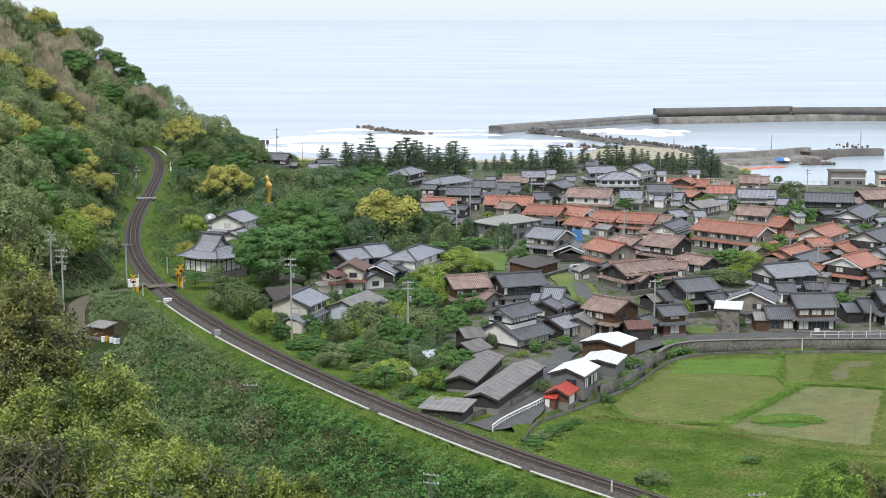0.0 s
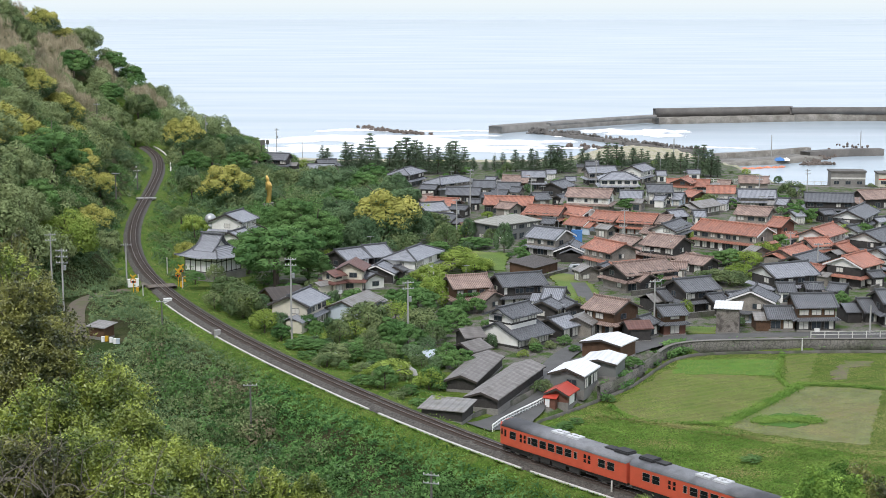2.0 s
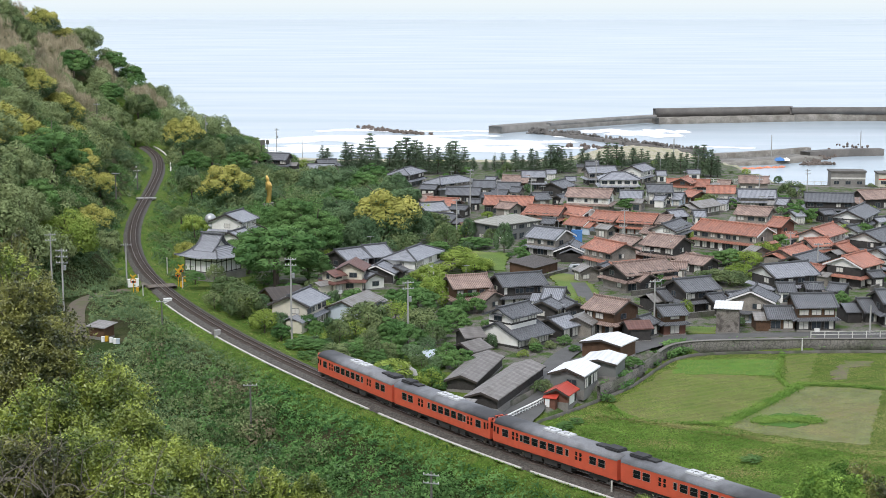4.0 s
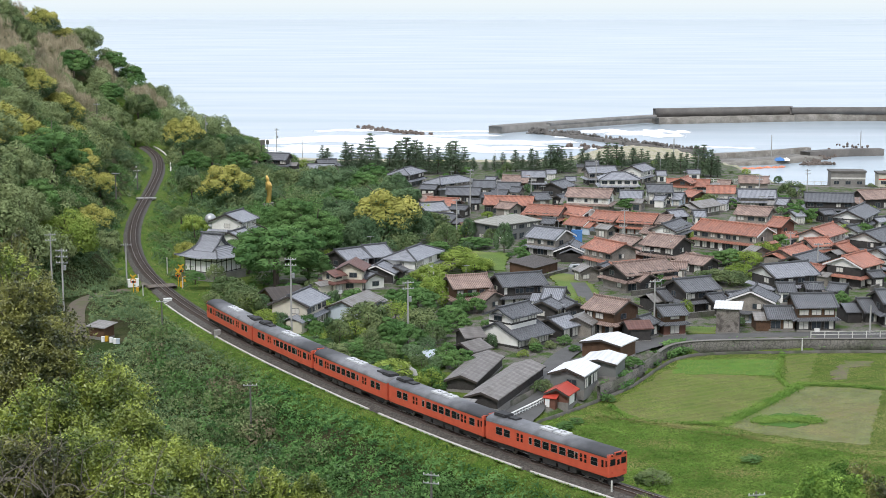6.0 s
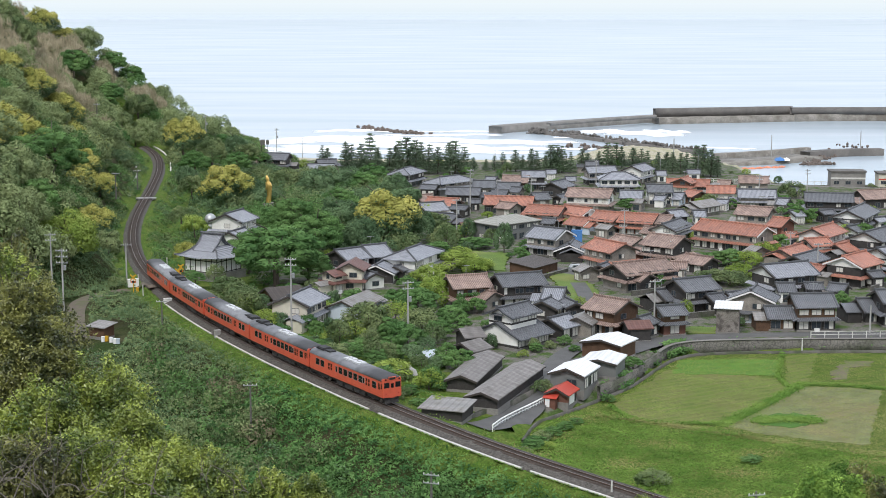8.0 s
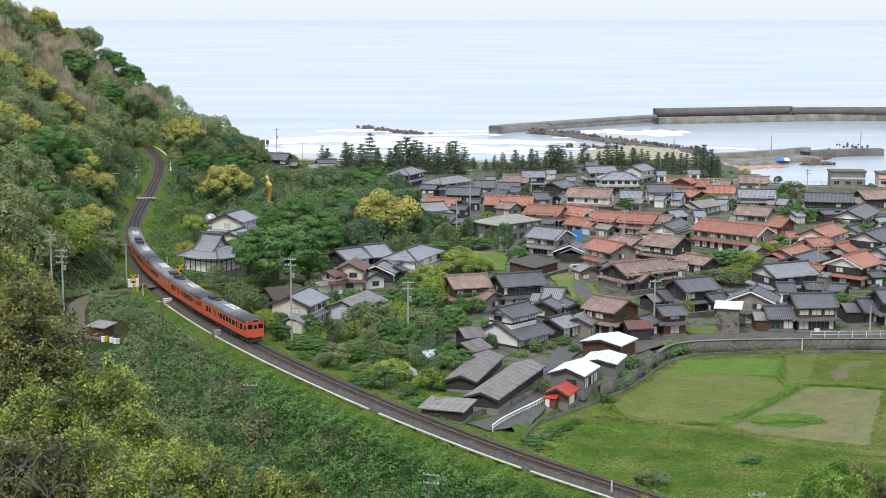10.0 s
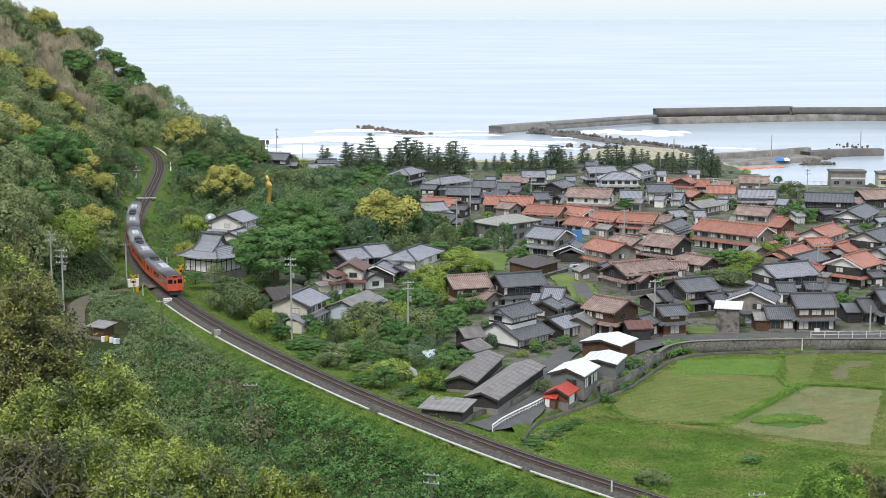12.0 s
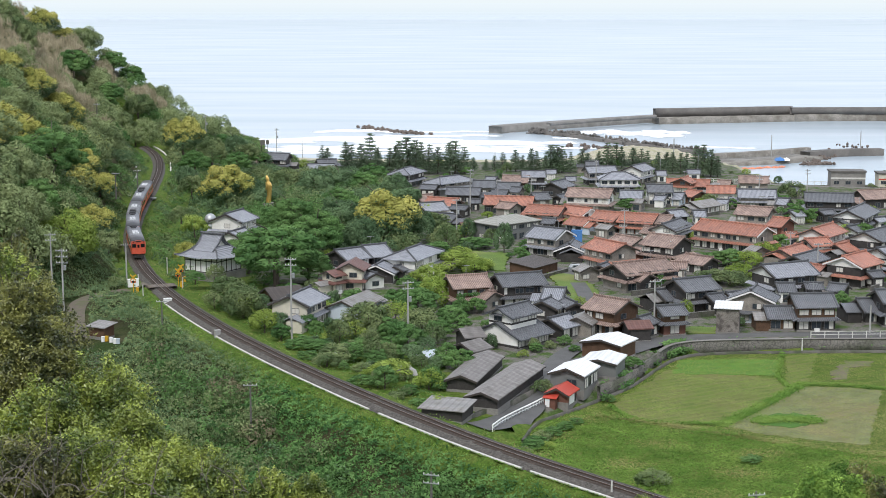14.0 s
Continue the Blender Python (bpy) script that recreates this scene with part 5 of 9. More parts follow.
house(23.7, 232.5, 70.2, 5.8, 5.2, 1, "silver", lower="greywall", category="shed", h=2.2, pitch=0.2, wins=False)
house(18.9, 225.9, 66.0, 6.2, 5.0, 1, "silver", lower="greywall", category="shed", h=2.3, pitch=0.35, wins=True)
red_shed = house(16.6, 219.3, 66.0, 3.6, 3.2, 1, "redtin", lower="redwall", category="shed", h=1.4, pitch=0.5, wins=False)




# ---- plants ----
def stalks(C, size, rng):
    """Thin upright slips: bare stems and dry bamboo."""
    n = len(C)
    A = np.tile([0.0, 0.0, 1.0], (n, 1)) + rng.normal(0, 0.22, (n, 3))
    B = np.cross(A, rng.normal(size=(n, 3)))
    B /= np.linalg.norm(B, axis=1)[:, None] + 1e-9
    s = size * rng.uniform(0.5, 1.4, (n, 1))
    a, b = A * s * 0.5, B * s * 0.022
    return np.stack([C - a, C - b, C + a, C + b], 1).reshape(-1, 3)


def cards(C, N, size, rng, aspect=0.6, tilt=0.42):
    """Leaf quads at centres C, facing roughly along N, of random turn and size."""
    n = len(C)
    N = N + rng.normal(0, tilt, (n, 3))
    N /= np.linalg.norm(N, axis=1)[:, None] + 1e-9
    A = np.cross(N, rng.normal(size=(n, 3)))
    A /= np.linalg.norm(A, axis=1)[:, None] + 1e-9
    B = np.cross(N, A)
    s = size * rng.uniform(0.6, 1.35, (n, 1))
    a, b = A * s * 0.5, B * s * 0.5 * aspect
    bend = N * s * 0.12
    V = np.stack([C - a - bend, C - b * 1.0, C + a - bend, C + b * 1.0], 1)
    return V.reshape(-1, 3)


def quad_faces(V):
    return np.arange(len(V)).reshape(-1, 4)


def crown(rng, w, h, n, size, lobes=9, sprays=0, hollow=0.28):
    """Leaf centres and normals of an uneven crown of several lobes, w wide and h high, its foot at z = 0."""
    L = []
    for k in range(lobes):
        a, q = 2.4 * k + rng.uniform(-0.5, 0.5), math.sqrt((k + 0.3) / lobes)
        r = 0 if k == 0 else w * 0.33 * q
        zc = h * (0.24 + 0.38 * (1 - q * q) + rng.uniform(-0.08, 0.08))
        rr = w * rng.uniform(0.19, 0.27)
        L.append((math.cos(a) * r, math.sin(a) * r, zc, rr, min(rr * 1.05 * h / w, h - zc)))
    for k in range(sprays):            # boughs that stand out of the rounded mass
        a, q = rng.uniform(0, 6.283), rng.uniform(0.2, 1.0)
        rr = w * rng.uniform(0.05, 0.1)
        L.append((math.cos(a) * w * 0.46 * q, math.sin(a) * w * 0.46 * q, h * (0.90 - 0.42 * q * q + rng.uniform(-0.14, 0.07)), rr, rr * 1.3))
    C, N = [], []
    per = np.array([l[3] ** 2 for l in L])
    per = (per / per.sum() * n).astype(int) + 1
    for (x, y, z, rx, rz), m in zip(L, per):
        d = rng.normal(size=(m, 3))
        d /= np.linalg.norm(d, axis=1)[:, None]
        d[:, 2] = np.where(d[:, 2] < -0.75, -d[:, 2], d[:, 2])
        bump = 1 + 0.15 * np.sin(d[:, :1] * 7 + x) * np.sin(d[:, 1:2] * 8 + y) + rng.normal(0, 0.05, (m, 1)) - hollow * (rng.uniform(size=(m, 1)) ** 3)
        C.append(np.array([x, y, z]) + d * bump * np.array([rx, rx, rz]))
        N.append(d + np.array([0, 0, 0.55]))
    return np.concatenate(C), np.concatenate(N)


def dome(rng, w, h, n, lobes=26, flat=0.85, bare=0.25):
    """Leaf centres and normals of a rounded crown built of many billows, w wide and h high, its foot at z = 0."""
    C, N, K = [], [], []
    turn = rng.uniform(0, 6.283)
    for k in range(lobes):
        cz = 1 - (k + 0.5) / lobes * (1 + bare)
        az = turn + 2.4 * k + rng.uniform(-0.3, 0.3)
        r = math.sqrt(max(0, 1 - cz * cz))
        out = np.array([math.cos(az) * r, math.sin(az) * r, cz])
        j = rng.uniform(0.66, 1.08)
        c = np.array([out[0] * w * 0.39 * j, out[1] * w * 0.39 * j, h * (0.40 + 0.44 * cz * j)])
        rr = w * rng.uniform(0.105, 0.17) * (26 / lobes) ** 0.4
        m = int(n / lobes * 1.5)
        d = rng.normal(size=(m, 3))
        d /= np.linalg.norm(d, axis=1)[:, None]
        d = d[d @ out > -0.35]
        m = len(d)
        q = 1 + rng.normal(0, 0.10, (m, 1)) - 0.25 * rng.uniform(size=(m, 1)) ** 3
        C.append(c + d * q * np.array([rr, rr, min(rr * flat * h / w * 1.2, h * 0.3)]))
        N.append(d + np.array([0, 0, 0.12]))
        K.append(d[:, 2] + 0.8 * cz + rng.normal(0, 0.25, m))
    return np.concatenate(C), np.concatenate(N), np.concatenate(K)


def trunk_mesh(rng, h, r, limbs=6, spread=0.3, top=0.75):
    bm = bmesh.new()
    p, rr = Vector((0, 0, -0.6)), r
    pts = [p]
    for k in range(1, 5):
        q = Vector((rng.uniform(-1, 1) * h * 0.03, rng.uniform(-1, 1) * h * 0.03, h * top * k / 4))
        cyl(bm, pts[-1], q, rr, rr * 0.8, 7)
        rr *= 0.8
        pts.append(q)
    for k in range(limbs):
        a = rng.uniform(0, 6.283)
        s = pts[1 + k % 3 + (1 if k % 2 else 0)]
        e = s + Vector((math.cos(a) * h * spread, math.sin(a) * h * spread, h * rng.uniform(0.12, 0.3)))
        cyl(bm, s, e, r * 0.42, r * 0.12, 5)
    return bm


SPECIES = {  # leaf material, leaf size, leaves, billows, flatness, label
    "dark": ("lf_dark", 0.30, 15000, 34, 0.9, "dark evergreen broadleaf tree with a dense crown"),
    "mid": ("lf_mid", 0.30, 16000, 44, 0.5, "leafy green broadleaf tree with layered branches"),
    "light": ("lf_light", 0.32, 9000, 20, 0.9, "bright fresh-green shrub in new leaf"),
    "olive": ("lf_olive", 0.32, 10000, 24, 0.9, "dull olive-green bushy tree"),
    "spring": ("lf_spring_haze", 0.30, 15000, 34, 0.9, "evergreen broadleaf tree in spring leaf, with haze painted into its pale colour"),
    "gold": ("lf_dark", 0.30, 15000, 36, 0.9, "rounded evergreen tree topped with yellow blossom"),
    "goldbush": ("lf_gold", 0.34, 7000, 18, 0.9, "yellow-leaved garden shrub beside the wall"),
}
_tree_meshes = {}


def tree_meshes(sp, v, small):
    """Trunk, crown and, on the flowering ones, blossom of a tree ten metres wide and high; small: 1 or 2 for fewer, relatively larger leaves."""
    key = (sp, v, small)
    if key not in _tree_meshes:
        rng = np.random.default_rng(100 + 17 * v + 5 * sorted(SPECIES).index(sp))
        lm, size, n, lobes, flat, _ = SPECIES[sp]
        size, n, lobes = ((size, int(n * 0.8), lobes), (size * 1.5, int(n * 0.36), lobes * 2 // 3), (size * 1.75, int(n * 0.19), max(10, lobes // 2)))[small]
        C, N, K = dome(rng, 10, 10, n, lobes, flat)
        out = [bm_mesh("trunk", trunk_mesh(rng, 10, 0.32), M["bark"])]
        if sp == "gold":
            top = K > 0.3
            V = cards(C[top], N[top], size * 1.35, rng, 0.7, 0.3)
            out.append(mesh_np("blossom", V, quad_faces(V), M["lf_gold"]))
            C, N = C[~top], N[~top]
        V = cards(C, N, size * 1.15, rng, 0.6, 0.3)
        out.insert(1, mesh_np("crown", V, quad_faces(V), M[lm]))
        _tree_meshes[key] = out
    return _tree_meshes[key]


_count = [0]


def tree(x, y, w, h, sp="mid", z=None, group="trees of the village"):
    _count[0] += 1
    me = tree_meshes(sp, _count[0] % 3, 0 if w > 9.5 else 1 if w > 5 else 2)
    g = gz(x, y) - 0.1 if z is None else z
    cat = "shrub" if h < 4.5 else "tree"
    ob = thing(cat, pose(x, y, g, 0, 0, (_count[0] * 77) % 360), SPECIES[sp][5], cat, group)
    ob.scale = (w / 10, w / 10, h / 10)
    for m_ in me:
        new(m_.name.split(".")[0], m_).parent = ob
    return ob


def pine_mesh(v):
    """A pointed coastal pine: whorls of level boughs, shorter towards the tip, with gaps between them."""
    rng = np.random.default_rng(40 + v)
    C, N = [], []
    bm = trunk_mesh(rng, 10.0, 0.2, 3, 0.06, 0.95)
    k = 10 + v % 3
    for i in range(k):
        z = 1.0 + 8.6 * i / (k - 1)
        r = 2.9 * (1 - i / k) ** 0.8 + 0.25
        n = 6 if i < k - 3 else 4
        for j in range(n):
            a = 6.283 * (j + rng.uniform(-0.3, 0.3)) / n + i * 1.1
            rr = r * rng.uniform(0.6, 1.15)
            tip = np.array([math.cos(a) * rr, math.sin(a) * rr, z + 0.12 * rr + rng.uniform(-0.2, 0.25)])
            cyl(bm, (0, 0, z), tip, 0.05, 0.02, 4)
            m = int(16 + 18 * rr)
            t = rng.uniform(0.25, 1.05, (m, 1))
            d = rng.normal(size=(m, 3)) * np.array([0.26, 0.26, 0.13]) * (0.7 + 0.2 * r)
            C.append(np.array([0, 0, z]) + (tip - np.array([0, 0, z])) * t + d + np.array([0, 0, 0.12]))
            N.append(np.tile([0, 0, 0.6], (m, 1)) + d)
    C, N = np.concatenate(C), np.concatenate(N)
    V = cards(C, N, 0.52, rng, 0.32)
    return mesh_np("crown", V, quad_faces(V), M["lf_pine"]), bm_mesh("trunk", bm, M["bark"])


PINES = [pine_mesh(v) for v in range(4)]


def pine(x, y, h, w=1.0):
    _count[0] += 1
    c, t = PINES[_count[0] % 4]
    ob = thing("pine_tree", pose(x, y, gz(x, y), 0, 0, (_count[0] * 101) % 360), "dark coastal pine with tiered, wind-thinned branches", "pine tree", "pines behind the beach")
    ob.scale = (h / 10 * w, h / 10 * w, h / 10)
    new("crown", c).parent = ob
    new("trunk", t).parent = ob


def woods(name, seed, spots, lm, label, size=0.62, density=1.0, lobes=6, top=None, stems=False):
    """A wood of many crowns: spots are (x, y, width, height) arrays; joined, since nobody could count it."""
    rng = np.random.default_rng(seed)
    Vs = []
    for x, y, z, w, h in spots:
        n = int(w * w * 9 * density)
        C, N, K = dome(rng, w, h, int(n * 1.15), lobes)
        if top is not None:
            ok = K > top if top > 0 else K < -top
            C, N = C[ok], N[ok]
        C = C + np.array([x, y, z])
        Vs.append(stalks(C, size, rng) if stems else cards(C, N, size, rng, 0.6, 0.3))
    V = np.concatenate(Vs)
    ob = new(name, mesh_np(name, V, quad_faces(V), lm))
    return tagged(ob, label, "woodland", kind="stuff")


def scatter(seed, x0, x1, y0, y1, n):
    rng = np.random.default_rng(seed)
    x, y = rng.uniform(x0, x1, n), rng.uniform(y0, y1, n)
    D, S = line_dist(x, y)
    return rng, x, y, D, S


def field_noise(x, y, f, s):
    return np.array([noise.noise(Vector((a * f + s, b * f, s * 1.7))) for a, b in zip(x, y)])


# the single trees that stand out on the hillside
HILL_TREES = []
HILL_TREES.append(tree(-165.6, 611.9, 13.4, 11.5, "spring", group="trees on the hillside"))
HILL_TREES.append(tree(-156.5, 634.5, 13.8, 11.9, "gold", group="trees on the hillside"))
HILL_TREES.append(tree(-150.1, 641.5, 9.3, 8.0, "gold", group="trees on the hillside"))
HILL_TREES.append(tree(-133.2, 507.3, 12.9, 11.1, "olive", group="trees on the hillside"))
HILL_TREES.append(tree(-142.3, 644.4, 13.9, 12.0, "spring", group="trees on the hillside"))
HILL_TREES.append(tree(-131.8, 646.8, 11.6, 10.0, "mid", group="trees on the hillside"))
HILL_TREES.append(tree(-124.7, 649.9, 11.6, 10.0, "mid", group="trees on the hillside"))
HILL_TREES.append(tree(-115.4, 653.8, 9.3, 8.0, "spring", group="trees on the hillside"))
HILL_TREES.append(tree(-119.5, 440.9, 11.2, 9.6, "gold", group="trees on the hillside"))
HILL_TREES.append(tree(-113.5, 447, 13, 11.2, "gold", group="trees on the hillside"))
HILL_TREES.append(tree(-107.5, 452, 11, 9.5, "gold", group="trees on the hillside"))
HILL_TREES.append(tree(-104.9, 453.8, 9.8, 8.4, "gold", group="trees on the hillside"))
HILL_TREES.append(tree(-103.1, 384, 12.6, 10.8, "spring", group="trees on the hillside"))
HILL_TREES.append(tree(-94.4, 361, 11.8, 10.1, "gold", group="trees on the hillside"))
HILL_TREES.append(tree(-84.1, 310, 12.5, 10.8, "spring", group="trees on the hillside"))
HILL_TREES.append(tree(-104.5, 429.2, 10.9, 9.4, "spring", group="trees on the hillside"))
HILL_TREES.append(tree(-86.7, 357.1, 15.9, 13.7, "mid", group="trees on the hillside"))
HILL_TREES.append(tree(-90.6, 348.1, 10.1, 8.7, "mid", group="trees on the hillside"))
HILL_TREES.append(tree(-91.1, 401.3, 11.6, 10.0, "gold", group="trees on the hillside"))
HILL_TREES.append(tree(-85.6, 398, 10.1, 8.7, "gold", group="trees on the hillside"))
HILL_TREES.append(tree(-98.1, 414, 9, 7.7, "spring", group="trees on the hillside"))
HILL_TREES.append(tree(-97.4, 462.2, 12.5, 10.8, "spring", group="trees on the hillside"))
HILL_TREES.append(tree(-123.4, 588.3, 10.6, 9.1, "mid", group="trees on the hillside"))
HILL_TREES.append(tree(-121.9, 591.2, 10.6, 9.1, "mid", group="trees on the hillside"))
HILL_TREES.append(tree(-137, 599.7, 15.1, 13.0, "mid", group="trees on the hillside"))
HILL_TREES.append(tree(-74.3, 338.7, 9.8, 8.4, "gold", group="trees on the hillside"))
HILL_TREES.append(tree(-79, 297.9, 12, 10.3, "spring", group="trees on the hillside"))
HILL_TREES.append(tree(-71.5, 303, 12.2, 10.5, "light", group="trees on the hillside"))
HILL_TREES.append(tree(-69.6, 329.7, 7.2, 6.2, "spring", group="trees on the hillside"))
HILL_TREES.append(tree(-79.2, 309.3, 10.2, 8.8, "mid", group="trees on the hillside"))
HILL_TREES.append(tree(-109.1, 570.3, 8.2, 7.1, "spring", group="trees on the hillside"))
HILL_TREES.append(tree(-116.2, 581.6, 10.4, 8.9, "olive", group="trees on the hillside"))
HILL_TREES.append(tree(-113.3, 599.3, 12.9, 11.1, "olive", group="trees on the hillside"))


def hill_woods():
    rng, x, y, D, S = scatter(11, -330, -38, 225, 690, 5200)
    toe = 5.0 + np.maximum(0, 312 - y) * 0.62
    cape = (y > 566) & (x < -85) & (y < 668)
    ok = (((S > 0) & (D > toe + 4)) | cape) & (x > -0.285 * y - 22) & (ground(x, y) > 2.2) & (D > np.where(y > 566, 2.5, 7))
    x, y, D = x[ok], y[ok], D[ok]
    keep, pts = [], np.empty((0, 2))
    own = np.array([(o.location.x, o.location.y, o.scale.x * 4.2) for o in HILL_TREES])
    for i in range(len(x)):            # keep crowns apart, and clear of the trees that stand out
        p = np.array([x[i], y[i]])
        gap = 5.2 if y[i] < 420 else 5.8
        if (len(pts) and np.min(np.hypot(*(pts - p).T)) < gap) or np.any(np.hypot(own[:, 0] - p[0], own[:, 1] - p[1]) < own[:, 2]):
            continue
        pts = np.vstack([pts, p])
        keep.append(i)
    x, y, D = x[keep], y[keep], D[keep]
    z = ground(x, y)
    a, b = field_noise(x, y, 0.035, 3.0), field_noise(x, y, 0.022, 9.0)
    brush = (b > -0.45) & (y > 458) & (y < 640) & (z > 13) & (D > 16)
    groups = {"hill_brush": [], "hill_gold": [], "hill_olive": [], "hill_mid": [], "hill_dark": []}
    for i in range(len(x)):
        u = rng.uniform()
        w = rng.uniform(6.5, 11.5)
        h = w * rng.uniform(0.75, 0.95)
        if D[i] < 14 and y[i] < 560:
            w, h = w * 0.5, h * 0.42
        if brush[i] and u < 0.66:
            k = "hill_brush"
            w, h = w * 0.85, h * 0.8
        elif a[i] > 0.10 and u < 0.5 and y[i] < 470:
            k = "hill_gold"
        elif u < 0.34 + 0.3 * (y[i] > 462):
            k = "hill_olive"
        elif u < 0.66:
            k = "hill_mid"
        else:
            k = "hill_dark"
        groups[k].append((x[i], y[i], z[i] - 0.8, w, h))
    for k, lm, label in (("hill_olive", "lf_spring_haze", "pale olive evergreen wood on the hillside"), ("hill_mid", "lf_mid", "green broadleaf wood on the hillside"),
                         ("hill_dark", "lf_spring_haze", "evergreen hillside wood in spring leaf, with haze painted into its colour")):
        woods("hillside_wood", 20 + len(k), groups[k], M[lm], label, size=0.5, density=2.2, lobes=14)
    woods("hillside_wood", 30, groups["hill_gold"], M["lf_spring_haze"], "green broadleaf wood on the hillside", size=0.5, density=2.2, lobes=16, top=-0.5)
    woods("hillside_blossom", 30, groups["hill_gold"], M["lf_gold"], "yellow-blossoming evergreens on the hillside", size=0.5, density=2.2, lobes=16, top=0.5)
    woods("hillside_brush", 21, groups["hill_brush"], M["lf_brown"], "dry brown bamboo and bare brush on the hillside", size=2.2, density=1.5, stems=True)
    woods("hillside_brush", 22, groups["hill_brush"], M["lf_brown"], "dry pale leaves among the bare brush", size=0.42, density=1.0, lobes=10)
    woods("hillside_scrub", 27, [(a, b, c - 0.8, w * 0.9, h * 0.8) for a, b, c, w, h in groups["hill_brush"]], M["lf_spring_haze"], "dull olive scrub between dry bamboo", size=0.42, density=1.0, lobes=9)
    # scrub along the foot of the hill
    rng, x, y, D, S = scatter(13, -115, -45, 285, 575, 2600)
    toe = 5.0 + np.maximum(0, 312 - y) * 0.62
    ok = (S > 0) & (D > toe - 0.5) & (D < toe + 15)
    x, y, D = x[ok], y[ok], D[ok]
    z = ground(x, y)
    t = np.sin(x * 0.21) + np.sin(y * 0.06) + rng.normal(0, 0.6, len(x))
    near = (D - toe[ok]) < 3.5
    for j, (k, lm, label) in enumerate((((t > 0.5), "lf_mid", "green scrub at the foot of the hill"), ((t <= 0.5) & (t > -0.7), "lf_olive", "olive scrub at the foot of the hill"), ((t <= -0.7), "lf_dark", "dark scrub at the foot of the hill"))):
        sc = np.where(near, 0.4, 1.0)[k]
        woods("hill_scrub", 80 + j, [(a, b, c - 0.3, w * s_, w * s_ * 0.7) for a, b, c, w, s_ in zip(x[k], y[k], z[k], rng.uniform(2.0, 4.6, k.sum()), sc)], M[lm], label, size=0.42, lobes=4)


hill_woods()


def cape_scrub():
    """Low wind-clipped bushes on the shore side of the cape."""
    rng, x, y, D, S = scatter(14, -92, -54, 556, 655, 900)
    ok = (ground(x, y) > 2.0) & (D > 4.5)
    x, y = x[ok], y[ok]
    w = rng.uniform(1.8, 3.6, len(x))
    t = rng.uniform(size=len(x)) < 0.5
    for j, (k, lm, label) in enumerate(((t, "lf_mid", "green scrub on the cape"), (~t, "lf_olive", "dull olive scrub on the cape"))):
        woods("cape_scrub", 85 + j, [(a, b, gz(a, b) - 0.4, c, c * 0.7) for a, b, c in zip(x[k], y[k], w[k])], M[lm], label, size=0.4, density=1.6, lobes=5)


cape_scrub()


def low_cover(name, seed, x, y, size, lift, lm, label, up=0.5):
    """Leaves, brambles or grass hugging the land."""
    rng = np.random.default_rng(seed)
    C = np.c_[x, y, ground(x, y) + lift]
    N = np.tile([0.0, -0.15, up], (len(x), 1))
    V = cards(C, N, size, rng, 0.5, 0.3)
    return tagged(new(name, mesh_np(name, V, quad_faces(V), lm)), label, "undergrowth", kind="stuff")


GULLY_ROAD = [(-59.6, 297.0), (-63.8, 292.0), (-65.4, 286.0), (-64.6, 278.0), (-61.7, 265.0), (-58.6, 253.5)]


def open_ground(x, y):
    """False on the farm shed's yard and the dirt road."""
    R = spline(GULLY_ROAD, 6)
    d = np.min(np.hypot(x[:, None] - R[None, :, 0], y[:, None] - R[None, :, 1]), axis=1)
    return (d > 2.4) & (np.hypot((x - YARD[0]), (y - YARD[1]) * 0.5) > 4.2)


YARD = (-55.0, 253.5)


def bank_cover():
    """Kudzu, brambles and grass on the railway's landward bank and in the gully."""
    rng, x, y, D, S = scatter(31, -75, 40, 120, 330, 640000)
    ok = (S > 0) & (D > 3.0) & (D < 60) & (x > -0.29 * y - 4) & open_ground(x, y)
    x, y, D = x[ok], y[ok], D[ok]
    a = np.sin(x * 0.21 + 0.7 * np.sin(y * 0.13)) * np.sin(y * 0.17 + 1.0) + 0.35 * np.sin(x * 0.63 + y * 0.51)
    mound = np.maximum(0, a) * np.clip((D - 5) / 5, 0, 1) * 2.2
    mound = mound + 0.75 * np.maximum(0, np.sin(x * 1.9 + np.sin(y * 1.1)) * np.sin(y * 1.5 + x * 0.6)) * np.clip((D - 4) / 4, 0, 1)
    lift = mound + rng.uniform(0.05, 0.35, len(x)) + rng.uniform(0, 0.35, len(x)) * np.clip((D - 6) / 6, 0, 1)
    kud = np.sin(x * 0.05 + 2.2) + np.sin(y * 0.045 + x * 0.03) + rng.normal(0, 0.5, len(x)) + (x + 22) * 0.07
    verge = D + rng.normal(0, 0.6, len(x)) < 4.6
    k1 = ~verge & (kud > 0.2)
    k2 = ~verge & ~k1 & (rng.uniform(size=len(x)) < 0.85)
    k3 = ~verge & ~k1 & ~k2
    low_cover("bank_grass", 1, x[verge], y[verge], 0.24, lift[verge] * 0.6, M["lf_grass"], "rough green grass on the railway bank")
    low_cover("kudzu", 2, x[k1], y[k1], 0.42, lift[k1], M["lf_kudzu"], "leafy creeper covering the railway bank")
    dk = k2 & (rng.uniform(size=len(x)) < 0.5)
    k2 = k2 & ~dk
    low_cover("brambles", 3, x[k2], y[k2], 0.38, lift[k2], M["lf_olive"], "dull bramble thicket in the gully")
    low_cover("brambles", 33, x[dk], y[dk], 0.38, lift[dk], M["lf_dark"], "dark bramble thicket in the gully")
    low_cover("dry_brush", 4, x[k3], y[k3], 0.38, lift[k3], M["lf_olive"], "dry brown twigs and weeds in the gully")


bank_cover()


